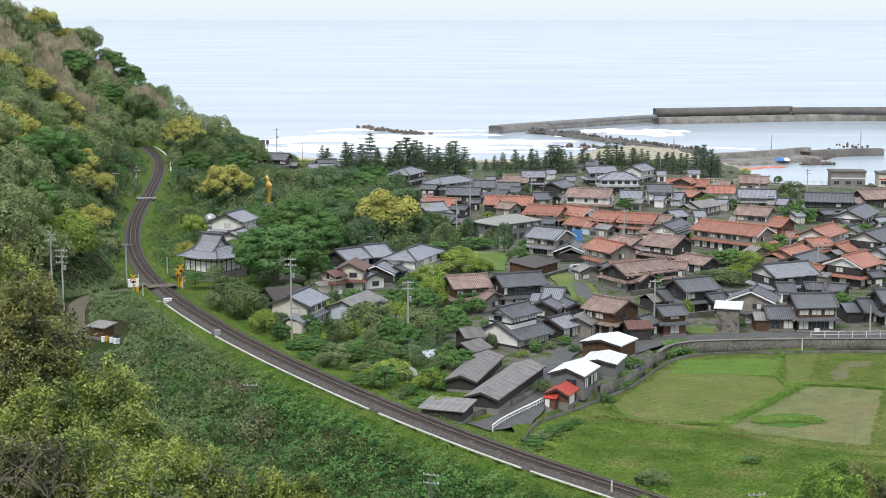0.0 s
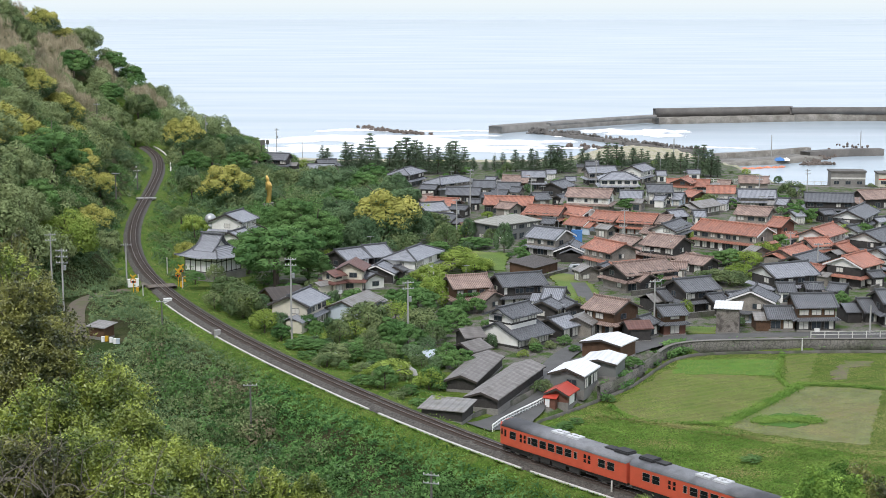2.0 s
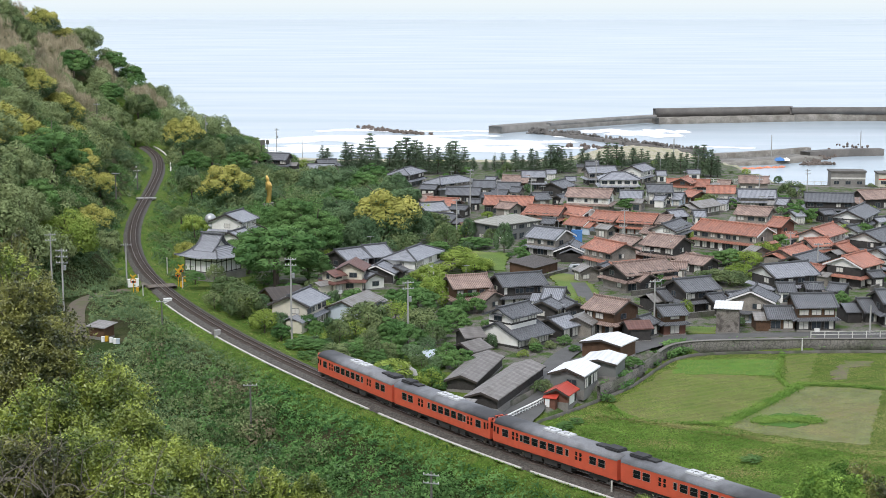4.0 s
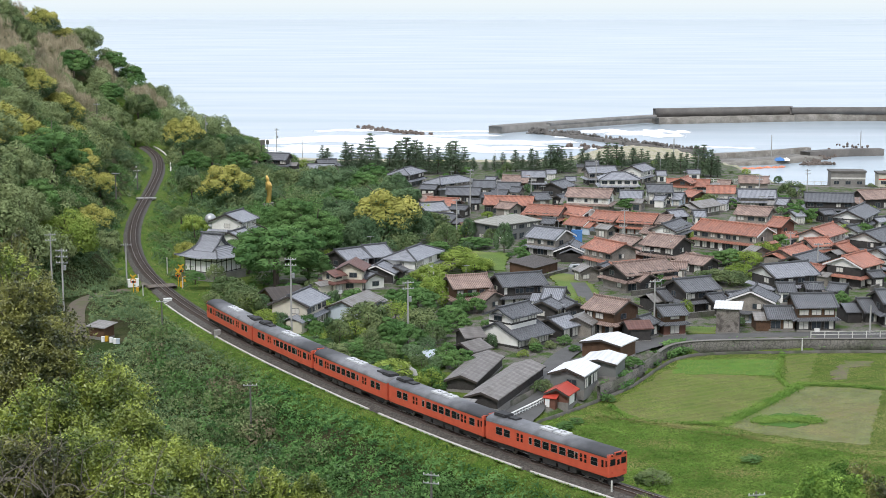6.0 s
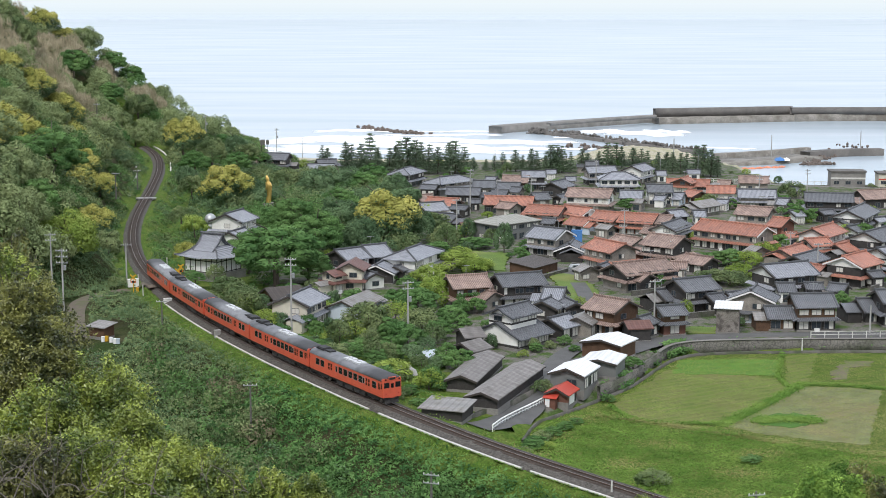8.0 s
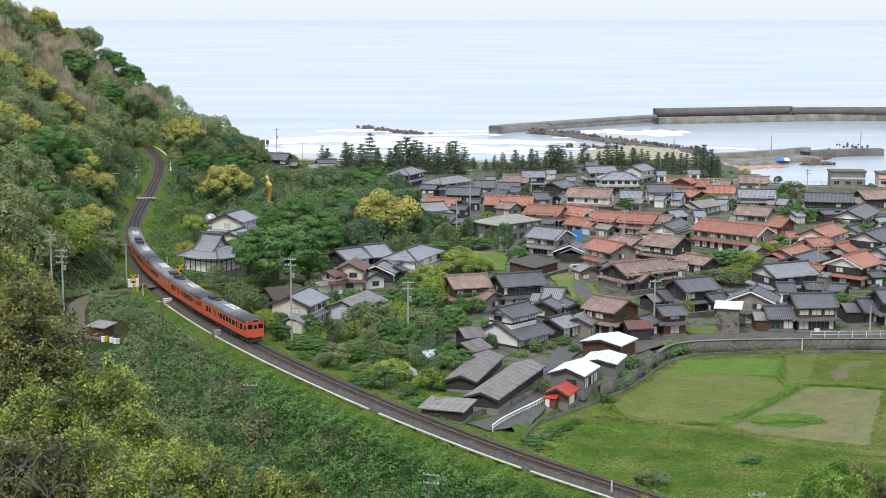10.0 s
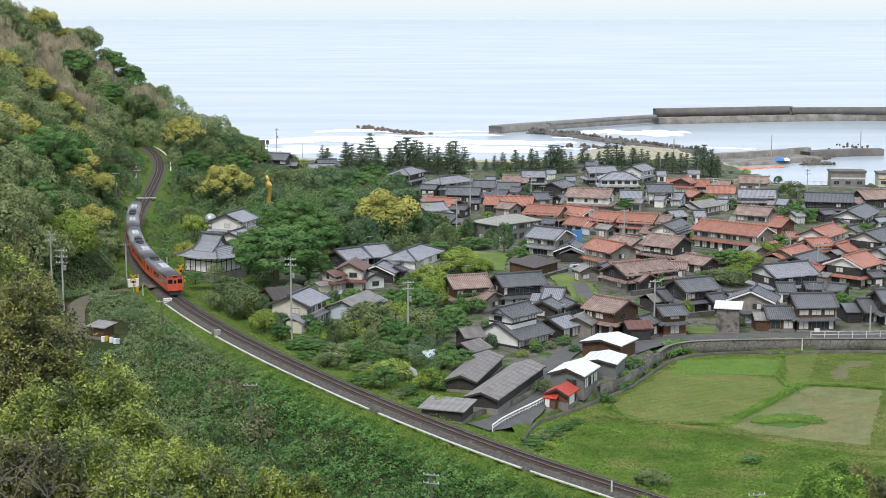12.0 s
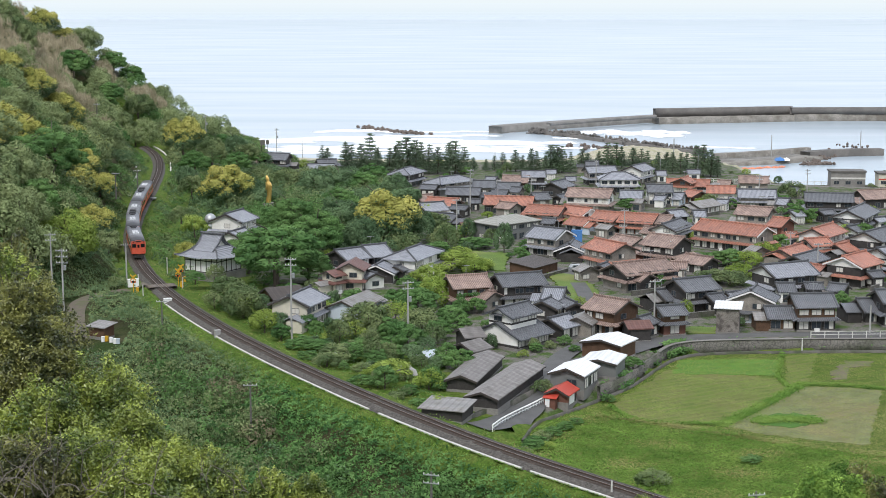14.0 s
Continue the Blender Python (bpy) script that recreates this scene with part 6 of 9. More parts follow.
def line_shrubs():
    """Low bushes crowding the curve on both sides."""
    rng = np.random.default_rng(35)
    spots = [[], [], []]
    for s in np.arange(312, 560, 0.9):
        if abs(s - 438) < 4:
            continue
        for side in (1, -1):
            o = side * rng.uniform(3.9, 8.0)
            if rng.uniform() < 0.42 + 0.25 * math.sin(s * 0.11 + side):
                x, y = on_line(s, o)
                w = min(rng.uniform(1.6, 4.0), (abs(o) - 1.9) * 1.3)
                spots[rng.integers(3)].append((x, y, gz(x, y) - 0.3, w, w * 0.75))
    for j, (lm, label) in enumerate((("lf_mid", "green bushes beside the railway"), ("lf_dark", "dark evergreen bushes beside the railway"), ("lf_olive", "dull olive bushes beside the railway"))):
        woods("lineside_bushes", 90 + j, spots[j], M[lm], label, size=0.36, density=1.6, lobes=5)


line_shrubs()


def gully_shrubs():
    rng, x, y, D, S = scatter(33, -75, 30, 140, 300, 1500)
    ok = (S > 0) & (D > 9) & (D < 55) & (x > -0.29 * y - 6) & ~((y > 256) & (D < 30) & (rng.uniform(size=len(x)) < 0.6)) & open_ground(x, y) & ~((x < -50) & (y > 232) & (y < 300))
    x, y = x[ok], y[ok]
    z = ground(x, y)
    for j, (lm, lo, hi, label) in enumerate((("lf_olive", 0, 0.36, "dull olive scrub in the gully"), ("lf_dry", 0.36, 0.40, "dry brown scrub in the gully"),
                                             ("lf_mid", 0.40, 0.74, "green scrub in the gully"), ("lf_dark", 0.74, 1.0, "dark evergreen scrub in the gully"))):
        t = np.clip(0.5 + 0.5 * np.sin(x * 0.09 + 1.0) * np.sin(y * 0.07) + rng.normal(0, 0.22, len(x)) + (x + 20) * 0.008, 0, 0.999)
        k = (t >= lo) & (t < hi)
        woods("scrub", 60 + j, [(a, b, c - 0.6, w, w * 0.8) for a, b, c, w in zip(x[k], y[k], z[k], rng.uniform(2.6, 6.0, k.sum()))], M[lm], label, size=0.38, density=1.2, lobes=6)


gully_shrubs()


def bank_woods():
    """Scrub on the seaward bank and the under-wood of the knoll behind the temple."""
    rng, x, y, D, S = scatter(35, -110, 20, 300, 575, 3800)
    H = np.array([(a, b, max(c, d) / 2 + 1.2) for a, b, _, c, d in HOUSES] + [(-45, 311, 9), (-42, 300, 8)])
    clear = np.array([np.all(np.hypot(H[:, 0] - a, H[:, 1] - b) > H[:, 2]) for a, b in zip(x, y)])
    bank = (D > 5.5) & (D < 24) & (y < 560) & (rng.uniform(size=len(x)) < 0.6)
    knoll = (y > 345) & (y < 520) & (x > -0.155 * y) & (x < -0.02 * y) & (x < -0.115 * y + 0.19 * (y - 345) + 45) & (D > 20)
    cape = (y > 520) & (x < -52) & (D > 5.5) 
    ok = (S < 0) & clear & (bank | cape | (knoll & (x < -6 + (y - 400) * -0.12)))
    x, y, D = x[ok], y[ok], D[ok]
    z = ground(x, y)
    w = np.where(D < 12, rng.uniform(1.2, 2.6, len(x)), np.where(D < 24, rng.uniform(2.5, 5.0, len(x)), rng.uniform(3.5, 7.0, len(x))))
    w = np.where((y > 560) & (x > -86), np.minimum(w, 2.4), w)     # wind-clipped on the shore side
    t = np.sin(x * 0.17 + 2) + np.sin(y * 0.07) + rng.normal(0, 0.7, len(x))
    for j, (k, lm, label) in enumerate((((t > 0.7), "lf_mid", "green bushes on the bank and knoll"), ((t <= 0.7) & (t > -0.4), "lf_olive", "olive bushes on the bank and knoll"), ((t <= -0.4), "lf_dark", "dark evergreen bushes on the bank and knoll"))):
        woods("bank_bushes", 90 + j, [(a, b, c - 0.4, v, v * 0.75) for a, b, c, v in zip(x[k], y[k], z[k], w[k])], M[lm], label, size=0.42, lobes=5)


bank_woods()


def seaward_verge():
    rng, x, y, D, S = scatter(41, -110, 60, 140, 560, 300000)
    w = np.where(y > 300, 16, 26)
    ok = (S < 0) & (D > 2.3) & (D < w) & ((y > wall_y(x) + 2) | (x < -2) | (D < 6.5)) & ~((x > -1) & (y > 198) & (y < 262) & (D > 7))
    x, y, D = x[ok], y[ok], D[ok]
    for hx, hy, rz, hl, hd in HOUSES:   # not inside the houses
        c, s = math.cos(radians(rz)), math.sin(radians(rz))
        out = (np.abs((x - hx) * c + (y - hy) * s) > hl / 2 + 0.4) | (np.abs((y - hy) * c - (x - hx) * s) > hd / 2 + 0.4)
        x, y, D = x[out], y[out], D[out]
    lift = rng.uniform(0.0, 0.28, len(x)) * np.clip((D - 1.6) / 2, 0.2, 1) + np.maximum(0, np.sin(x * 0.7) * np.sin(y * 0.23 + x * 0.2)) * np.clip((D - 4.5) / 4, 0, 1) * 1.4
    u = rng.uniform(size=len(x))
    weed = u < np.clip((D - 4.5) / 6, 0, 0.75)
    low_cover("verge_weeds", 15, x[weed], y[weed], 0.34, lift[weed], M["lf_mid"], "leafy weeds on the bank beside the railway")
    x, y, lift = x[~weed], y[~weed], lift[~weed]
    g = rng.uniform(size=len(x)) < 0.75
    low_cover("verge_grass", 5, x[g], y[g], 0.25, lift[g], M["lf_grass"], "long grass beside the railway")
    low_cover("verge_straw", 6, x[~g], y[~g], 0.25, lift[~g], M["lf_straw"], "yellowed grass beside the railway")


seaward_verge()


def meadow():
    rng, x, y, D, S = scatter(51, -5, 95, 140, 265, 420000)
    ok = (S < 0) & (D > 5.5) & (y < wall_y(x) - 1.0) & (x < 0.29 * y)
    x, y = x[ok], y[ok]
    t = np.sin(x * 0.31 + y * 0.2) * np.sin(y * 0.43 - x * 0.11) + rng.normal(0, 0.35, len(x))
    far = y + 0.56 * x > 227.2 + rng.normal(0, 0.5, len(x))      # mown plots: sparser and shorter
    near = ~far
    lump = np.maximum(0, np.sin(x * 0.42 + 1.3 * np.sin(y * 0.21)) * np.sin(y * 0.37 + 0.8) - 0.25) * 0.7
    low_cover("meadow_grass", 7, x[near & (t > -0.75)], y[near & (t > -0.75)], 0.24, lump[near & (t > -0.75)] + rng.uniform(0.03, 0.22, (near & (t > -0.75)).sum()), M["lf_grass"], "uncut meadow grass in the fallow rice field")
    s = near & (t <= -0.75)
    low_cover("meadow_straw", 8, x[s], y[s], 0.24, rng.uniform(0.03, 0.2, s.sum()), M["lf_straw"], "bleached grass tussocks in the fallow rice field")
    row = np.sin((x * 0.55 - y * 0.83) * 2.6 + np.sin(x * 0.2)) + rng.normal(0, 0.5, len(x))
    pale = ((x - 38.6) * 22 - (y - 210.5) * 14.9 > 0) & (y < 231.5)      # the stubble plot
    f = far & (row < 0.4) & ~(pale & (row > -0.9))
    low_cover("mown_grass", 10, x[f], y[f], 0.20, rng.uniform(0.05, 0.10, f.sum()), M["lf_mown"], "short green grass between mown swaths", 2.5)
    f = far & ((row > 0.3) | pale)
    low_cover("mown_stubble", 9, x[f], y[f], 0.18, rng.uniform(0.04, 0.08, f.sum()), M["lf_straw"], "short mown stubble on the rice field", 2.5)


meadow()


def leafy_bough(name, seed, x, y, z, w, h, n, lm, size, label):
    """A near tree of the look-out's slope, with true-sized leaves."""
    rng = np.random.default_rng(seed)
    ob = thing(name, pose(x, y, z), label, "tree", "trees below the look-out")
    n, size = int(n * 2.5), size * 0.80
    C, N = crown(rng, w, h, n, size, lobes=26, sprays=40, hollow=0.85)
    V = cards(C, N, size * 0.95, rng, 0.4, 0.9)
    part("crown", mesh_np("crown", V, quad_faces(V), M[lm]), None, ob)
    bm = trunk_mesh(rng, h, 0.14, 5, 0.12, 0.7)
    for k in range(50):
        a = C[rng.integers(len(C))]
        cyl(bm, (0, 0, a[2] * 0.55), a * 1.05, 0.03, 0.012, 5)
    part("trunk", bm, M["bark"], ob, "thin grey twigs and stem")
    g = gz(x, y)
    if z - g > 0.3:
        bm = bmesh.new()
        cyl(bm, (0, 0, g - z - 0.5), (0, 0, 0.2), 0.28, 0.18, 8)
        part("stem", bm, M["bark"], ob)


def bare_shrub(seed, x, y, z, w, h, n):
    """Leafless grey twigs that stand out of the look-out's trees."""
    rng = np.random.default_rng(seed)
    ob = thing("bare_shrub", pose(x, y, z), "leafless grey twigs standing among the green leaves", "shrub", "bare shrubs below the look-out")
    for k in range(n):
        bm = bmesh.new()
        p = np.array([rng.uniform(-w, w) * 0.5, rng.uniform(-0.6, 0.6), 0.0])
        d = np.array([rng.normal(0, 0.55), rng.normal(-0.2, 0.2), 1.0])
        r = rng.uniform(0.012, 0.022)
        m = 7
        for j in range(m):
            d = d / np.linalg.norm(d) + rng.normal(0, 0.30, 3) + np.array([0, 0, -0.05])
            q = p + d / np.linalg.norm(d) * h * rng.uniform(0.13, 0.2)
            cyl(bm, p, q, r, r * 0.82, 4)
            if j > 1 and rng.uniform() < 0.8:
                cyl(bm, q, q + (d + rng.normal(0, 0.8, 3)) * h * 0.14, r * 0.7, r * 0.4, 4)
            p, r = q, r * 0.82
        part("twig", bm, M["twig"], ob)
    bm = bmesh.new()
    cyl(bm, (0, 0, gz(x, y) - z - 0.3), (0, 0, 0.1), 0.04, 0.012, 6)
    part("stem", bm, M["twig"], ob)


# ---- railway and village furniture ----
def utility_pole(x, y, h, z=None, arms=2, label="grey concrete utility pole with crossarms and insulators", body="pole"):
    g = gz(x, y) if z is None else z
    ob = thing("utility_pole", pose(x, y, g, 0, 0, dice.uniform(-25, 25)), label, "utility pole", "utility poles")
    bm = bmesh.new()
    cyl(bm, (0, 0, -1), (0, 0, h), 0.19, 0.11, 10)
    part("pole", bm, M[body], ob)
    for k in range(arms):
        zz = h - 0.35 - 0.95 * k
        arm = part("crossarm", boxes((-0.95, 0.95, -0.17, -0.08, zz - 0.06, zz + 0.06)), M["metal"], ob)
        for ix in (-0.85, -0.35, 0.35, 0.85):
            bm = bmesh.new()
            cyl(bm, (ix, -0.12, zz + 0.06), (ix, -0.12, zz + 0.24), 0.05, 0.04, 6)
            part("insulator", bm, M["paint_white"], arm)
    if h > 10:
        bm = bmesh.new()
        cyl(bm, (0.38, 0, h - 3.4), (0.38, 0, h - 2.6), 0.24, 0.24, 10)
        part("transformer", bm, M["metal"], ob)


def thin_post(name, x, y, h, material, label, r=0.09, z=None):
    bm = bmesh.new()
    cyl(bm, (0, 0, -0.4), (0, 0, h), r, r * 0.8, 8)
    ob = part(name, bm, material)
    ob.matrix_world = pose(x, y, gz(x, y) if z is None else z)
    return tagged(ob, label, name.replace("_", " "))


def lengthwise(pts, width, z0, z1, material, name, label, category, kind="structure", lift=None):
    """A wall along a plan line."""
    L = spline(pts, 6)
    T = np.gradient(L, axis=0)
    T /= np.linalg.norm(T, axis=1)[:, None]
    N = np.stack([-T[:, 1], T[:, 0]], -1) * width / 2
    V = np.stack([np.c_[L - N, np.full(len(L), z0)], np.c_[L - N, np.full(len(L), z1)], np.c_[L + N, np.full(len(L), z1)], np.c_[L + N, np.full(len(L), z0)]], 1).reshape(-1, 3)
    i = np.arange(len(L) * 4).reshape(len(L), 4)
    Fc = np.concatenate([np.stack([i[:-1, k], i[:-1, (k + 1) % 4], i[1:, (k + 1) % 4], i[1:, k]], -1) for k in range(4)] + [i[:1], i[-1:, ::-1]])
    return tagged(new(name, mesh_np(name, V, Fc, material)), label, category, kind=kind)


def plot(pts, material, label, z=FIELD + 0.03):
    bm = bmesh.new()
    rng = np.random.default_rng(int(abs(pts[0][0]) * 10))
    edge = []
    for (a, b), (c, d) in zip(pts, pts[1:] + pts[:1]):
        n = max(2, int(math.hypot(c - a, d - b) / 0.7))
        edge += [(a + (c - a) * k / n + rng.normal(0, 0.22), b + (d - b) * k / n + rng.normal(0, 0.3)) for k in range(n)]
    prism(bm, edge, z - 0.3, z)
    bmesh.ops.recalc_face_normals(bm, faces=bm.faces[:])
    return tagged(part("field_plot", bm, material), label, "field", kind="structure")


def rock_meshes():
    out = []
    for v in range(4):
        bm = bmesh.new()
        bmesh.ops.create_icosphere(bm, subdivisions=2, radius=1)
        for q in bm.verts:
            q.co *= 1 + 0.45 * noise.noise(q.co * 1.3 + Vector((v * 5, 0, 0)))
            q.co.z *= 0.7
        out.append(bm_mesh("rock", bm, M["rock"]))
    return out


ROCKS = rock_meshes()


def tetrapod_mesh():
    bm = bmesh.new()
    for d in ((0, 0, 1), (0.94, 0, -0.33), (-0.47, 0.82, -0.33), (-0.47, -0.82, -0.33)):
        cyl(bm, (0, 0, 0), tuple(1.3 * c for c in d), 0.55, 0.36, 7)
    return bm_mesh("tetrapod", bm, M["concrete_dark"])


TETRA = tetrapod_mesh()


def rubble(name, label, category, pts, n, spread, size, meshes, seed, zt=1.2):
    """A heap of blocks along a line: each block is its own part."""
    rng = np.random.default_rng(seed)
    L = spline(pts, 10)
    ob = thing(name, Matrix(), label, category, kind="structure")
    for k in range(n):
        p = L[rng.integers(len(L))] + rng.normal(0, spread, 2)
        r = new(meshes[k % len(meshes)].name.split(".")[0], meshes[k % len(meshes)])
        r.parent = ob
        s = size * rng.uniform(0.6, 1.3)
        r.matrix_basis = pose(p[0], p[1], rng.uniform(-0.3, zt), *rng.uniform(0, 360, 3)) @ Matrix.Diagonal((s, s, s, 1))
    return ob


def temple(x, y, z, rz):
    ob = thing("temple_hall", pose(x, y, z, 0, 0, rz), "white-walled temple hall under a sweeping blue-grey tiled roof", "temple")
    w, d, e = 8.0, 7.4, 3.6
    part("plinth", boxes((-w / 2 - 0.7, w / 2 + 0.7, -d / 2 - 0.7, d / 2 + 0.7, -1.5, 0.35)), M["concrete"], ob)
    part("wall", boxes((-w / 2, w / 2, -d / 2, d / 2, 0.35, e)), M["paint_white"], ob, "white plaster wall between dark timbers")
    for side, (n, ln) in enumerate(((6, w), (5, d), (6, w), (5, d))):
        rot = pose(0, 0, 0, 0, 0, 90 * side)
        off = (d if side % 2 == 0 else w) / 2
        for i in range(n + 1):
            px = -ln / 2 + ln * i / n
            bm = bmesh.new()
            box(bm, px - 0.09, px + 0.09, -off - 0.05, -off + 0.02, 0.35, e, rot)
            part("post", bm, M["darkwood"], ob, "dark timber post")
        for zz in (0.5, 2.75, 3.85):
            bm = bmesh.new()
            box(bm, -ln / 2, ln / 2, -off - 0.06, -off + 0.02, zz - 0.09, zz + 0.09, rot)
            part("rail", bm, M["darkwood"], ob, "dark timber rail")
    # the skirt of the roof, flared at the eaves, and the gabled crown
    rings = [(w / 2 + 1.5, d / 2 + 1.5, e - 0.25), (w / 2 + 0.6, d / 2 + 0.6, e + 0.12), (w / 2 - 0.6, d / 2 - 0.7, e + 0.85), (w / 2 - 1.6, d / 2 - 1.6, e + 1.75)]
    bm = bmesh.new()
    V = []
    for k, (a, b, c) in enumerate(rings):
        up = 0.35 if k == 0 else 0
        V.append([bm.verts.new(p) for p in ((-a, -b, c + up), (0, -b, c), (a, -b, c + up), (a, 0, c), (a, b, c + up), (0, b, c), (-a, b, c + up), (-a, 0, c))])
    for p, q in zip(V, V[1:]):
        for i in range(8):
            j = (i + 1) % 8
            bm.faces.new((p[i], p[j], q[j], q[i]))
    bm.faces.new(V[0][::-1])
    bm.faces.new(V[-1])
    part("skirt_roof", bm, M["grey"], ob)
    bm = bmesh.new()
    zr = e + 3.9
    pr = [(-d / 2 + 0.7, e + 1.0), (-1.9, e + 1.75), (-0.9, e + 2.55), (0, zr), (0.9, e + 2.55), (1.9, e + 1.75), (d / 2 - 0.7, e + 1.0)]
    slab_roof(bm, -w / 2 + 1.5, w / 2 - 1.5, pr, 0.2)
    part("crown_roof", bm, M["grey"], ob)
    part("gable", gable_walls(w - 4.0, 3.4, e + 1.0, e + 1.5, 1.5), M["white"], ob)
    bm = bmesh.new()
    cyl(bm, (-w / 2 + 1.1, 0, zr + 0.2), (w / 2 - 1.1, 0, zr + 0.2), 0.28, 0.28, 8)
    part("ridge", bm, M["dark"], ob)
    for sx in (-1, 1):
        for (a, b), (c, f) in zip(pr, pr[1:]):
            bm = bmesh.new()
            cyl(bm, (sx * (w / 2 - 1.5), a, b + 0.1), (sx * (w / 2 - 1.5), c, f + 0.1), 0.2, 0.2, 6)
            part("verge_ridge", bm, M["dark"], ob)
        for sy in (-1, 1):
            bm = bmesh.new()
            for (a, b, c), (a2, b2, c2) in zip(rings, rings[1:]):
                k = 0.35 if c == rings[0][2] else 0
                cyl(bm, (sx * a, sy * b, c + 0.1 + k), (sx * a2, sy * b2, c2 + 0.12), 0.16, 0.16, 6)
            part("hip_ridge", bm, M["dark"], ob)


def gilt_statue(x, y, z, h):
    """A tall standing figure in long robes, kept plain."""
    bm = bmesh.new()
    prof = [(0, 0.12), (0.04, 0.12), (0.25, 0.095), (0.5, 0.11), (0.62, 0.13), (0.72, 0.12), (0.78, 0.05), (0.82, 0.075), (0.87, 0.08), (0.92, 0.06), (1.0, 0.015)]
    rings = []
    for t, r in prof:
        rings.append([bm.verts.new((math.cos(a) * r * h * 0.85 + 0.05 * h * math.sin(t * 4), math.sin(a) * r * h * 0.7, t * h)) for a in np.linspace(0, 6.283, 13)[:-1]])
    for a, b in zip(rings, rings[1:]):
        for i in range(12):
            bm.faces.new((a[i], a[(i + 1) % 12], b[(i + 1) % 12], b[i]))
    bm.faces.new(rings[0][::-1]), bm.faces.new(rings[-1])
    cyl(bm, (0.085 * h, -0.03 * h, 0.70 * h), (0.15 * h, -0.06 * h, 0.56 * h), 0.026 * h, 0.022 * h, 8)
    cyl(bm, (0.15 * h, -0.06 * h, 0.56 * h), (0.10 * h, -0.09 * h, 0.66 * h), 0.022 * h, 0.016 * h, 8)
    cyl(bm, (-0.04 * h, -0.03 * h, 0.70 * h), (-0.075 * h, -0.05 * h, 0.45 * h), 0.026 * h, 0.018 * h, 8)
    ob = part("statue", bm, M["gold"], None, "", True)
    ob.matrix_world = pose(x, y, z)
    tagged(ob, "tall gilded standing statue above the trees", "statue")
    g = gz(x, y)
    bm = boxes((x - 1.3, x + 1.3, y - 1.3, y + 1.3, g - 0.5, z + 0.02))
    tagged(part("plinth", bm, M["concrete"]), "square concrete plinth under the gilded statue", "plinth")


def crossing_signal(x, y, rz):
    g = gz(x, y)
    ob = thing("crossing_signal", pose(x, y, g, 0, 0, rz), "level crossing warning signal with yellow and black cross", "crossing signal", "crossing signals")
    bm = bmesh.new()
    cyl(bm, (0, 0, -0.3), (0, 0, 3.4), 0.07, 0.07, 8)
    part("post", bm, M["yellow"], ob)
    for a in (-45, 45):
        bm = bmesh.new()
        box(bm, -0.75, 0.75, -0.10, -0.07 + 0.001 * a / 45, -0.11, 0.11, pose(0, 0, 3.0, 0, a, 0))
        part("cross_board", bm, M["yellow"], ob)
    part("lamp_bar", boxes((-0.5, 0.5, -0.12, -0.05, 2.0, 2.35)), M["black"], ob)
    for sx in (-0.33, 0.33):
        bm = bmesh.new()
        cyl(bm, (sx, -0.2, 2.18), (sx, -0.1, 2.18), 0.15, 0.13, 10)
        part("lamp", bm, M["orange"], ob)
    part("barrier_machine", boxes((0.5, 0.95, -0.25, 0.25, 0, 1.1)), M["yellow"], ob)


def foam_material():
    m = mat("broken_foam", (0.85, 0.87, 0.88), rough=0.9, var=0.06, scale=0.2, fine=1.5, bump=0)
    n, l = m.node_tree.nodes, m.node_tree.links
    geo = n.new("ShaderNodeTexCoord")
    mp = n.new("ShaderNodeMapping")
    mp.inputs["Scale"].default_value = (0.06, 0.16, 1)
    l.new(geo.outputs["Object"], mp.inputs["Vector"])
    t = n.new("ShaderNodeTexNoise")
    t.inputs["Scale"].default_value, t.inputs["Detail"].default_value = 1.0, 8
    l.new(mp.outputs[0], t.inputs["Vector"])
    at = n.new("ShaderNodeAttribute")
    at.attribute_name = "thick"
    ad = n.new("ShaderNodeMath")
    ad.operation = "ADD"
    l.new(t.outputs["Fac"], ad.inputs[0])
    l.new(at.outputs["Fac"], ad.inputs[1])
    r = n.new("ShaderNodeMapRange")
    r.inputs["From Min"].default_value, r.inputs["From Max"].default_value = 0.74, 1.15
    l.new(ad.outputs[0], r.inputs["Value"])
    l.new(r.outputs[0], n["Principled BSDF"].inputs["Alpha"])
    return m


M["broken_foam"] = foam_material()


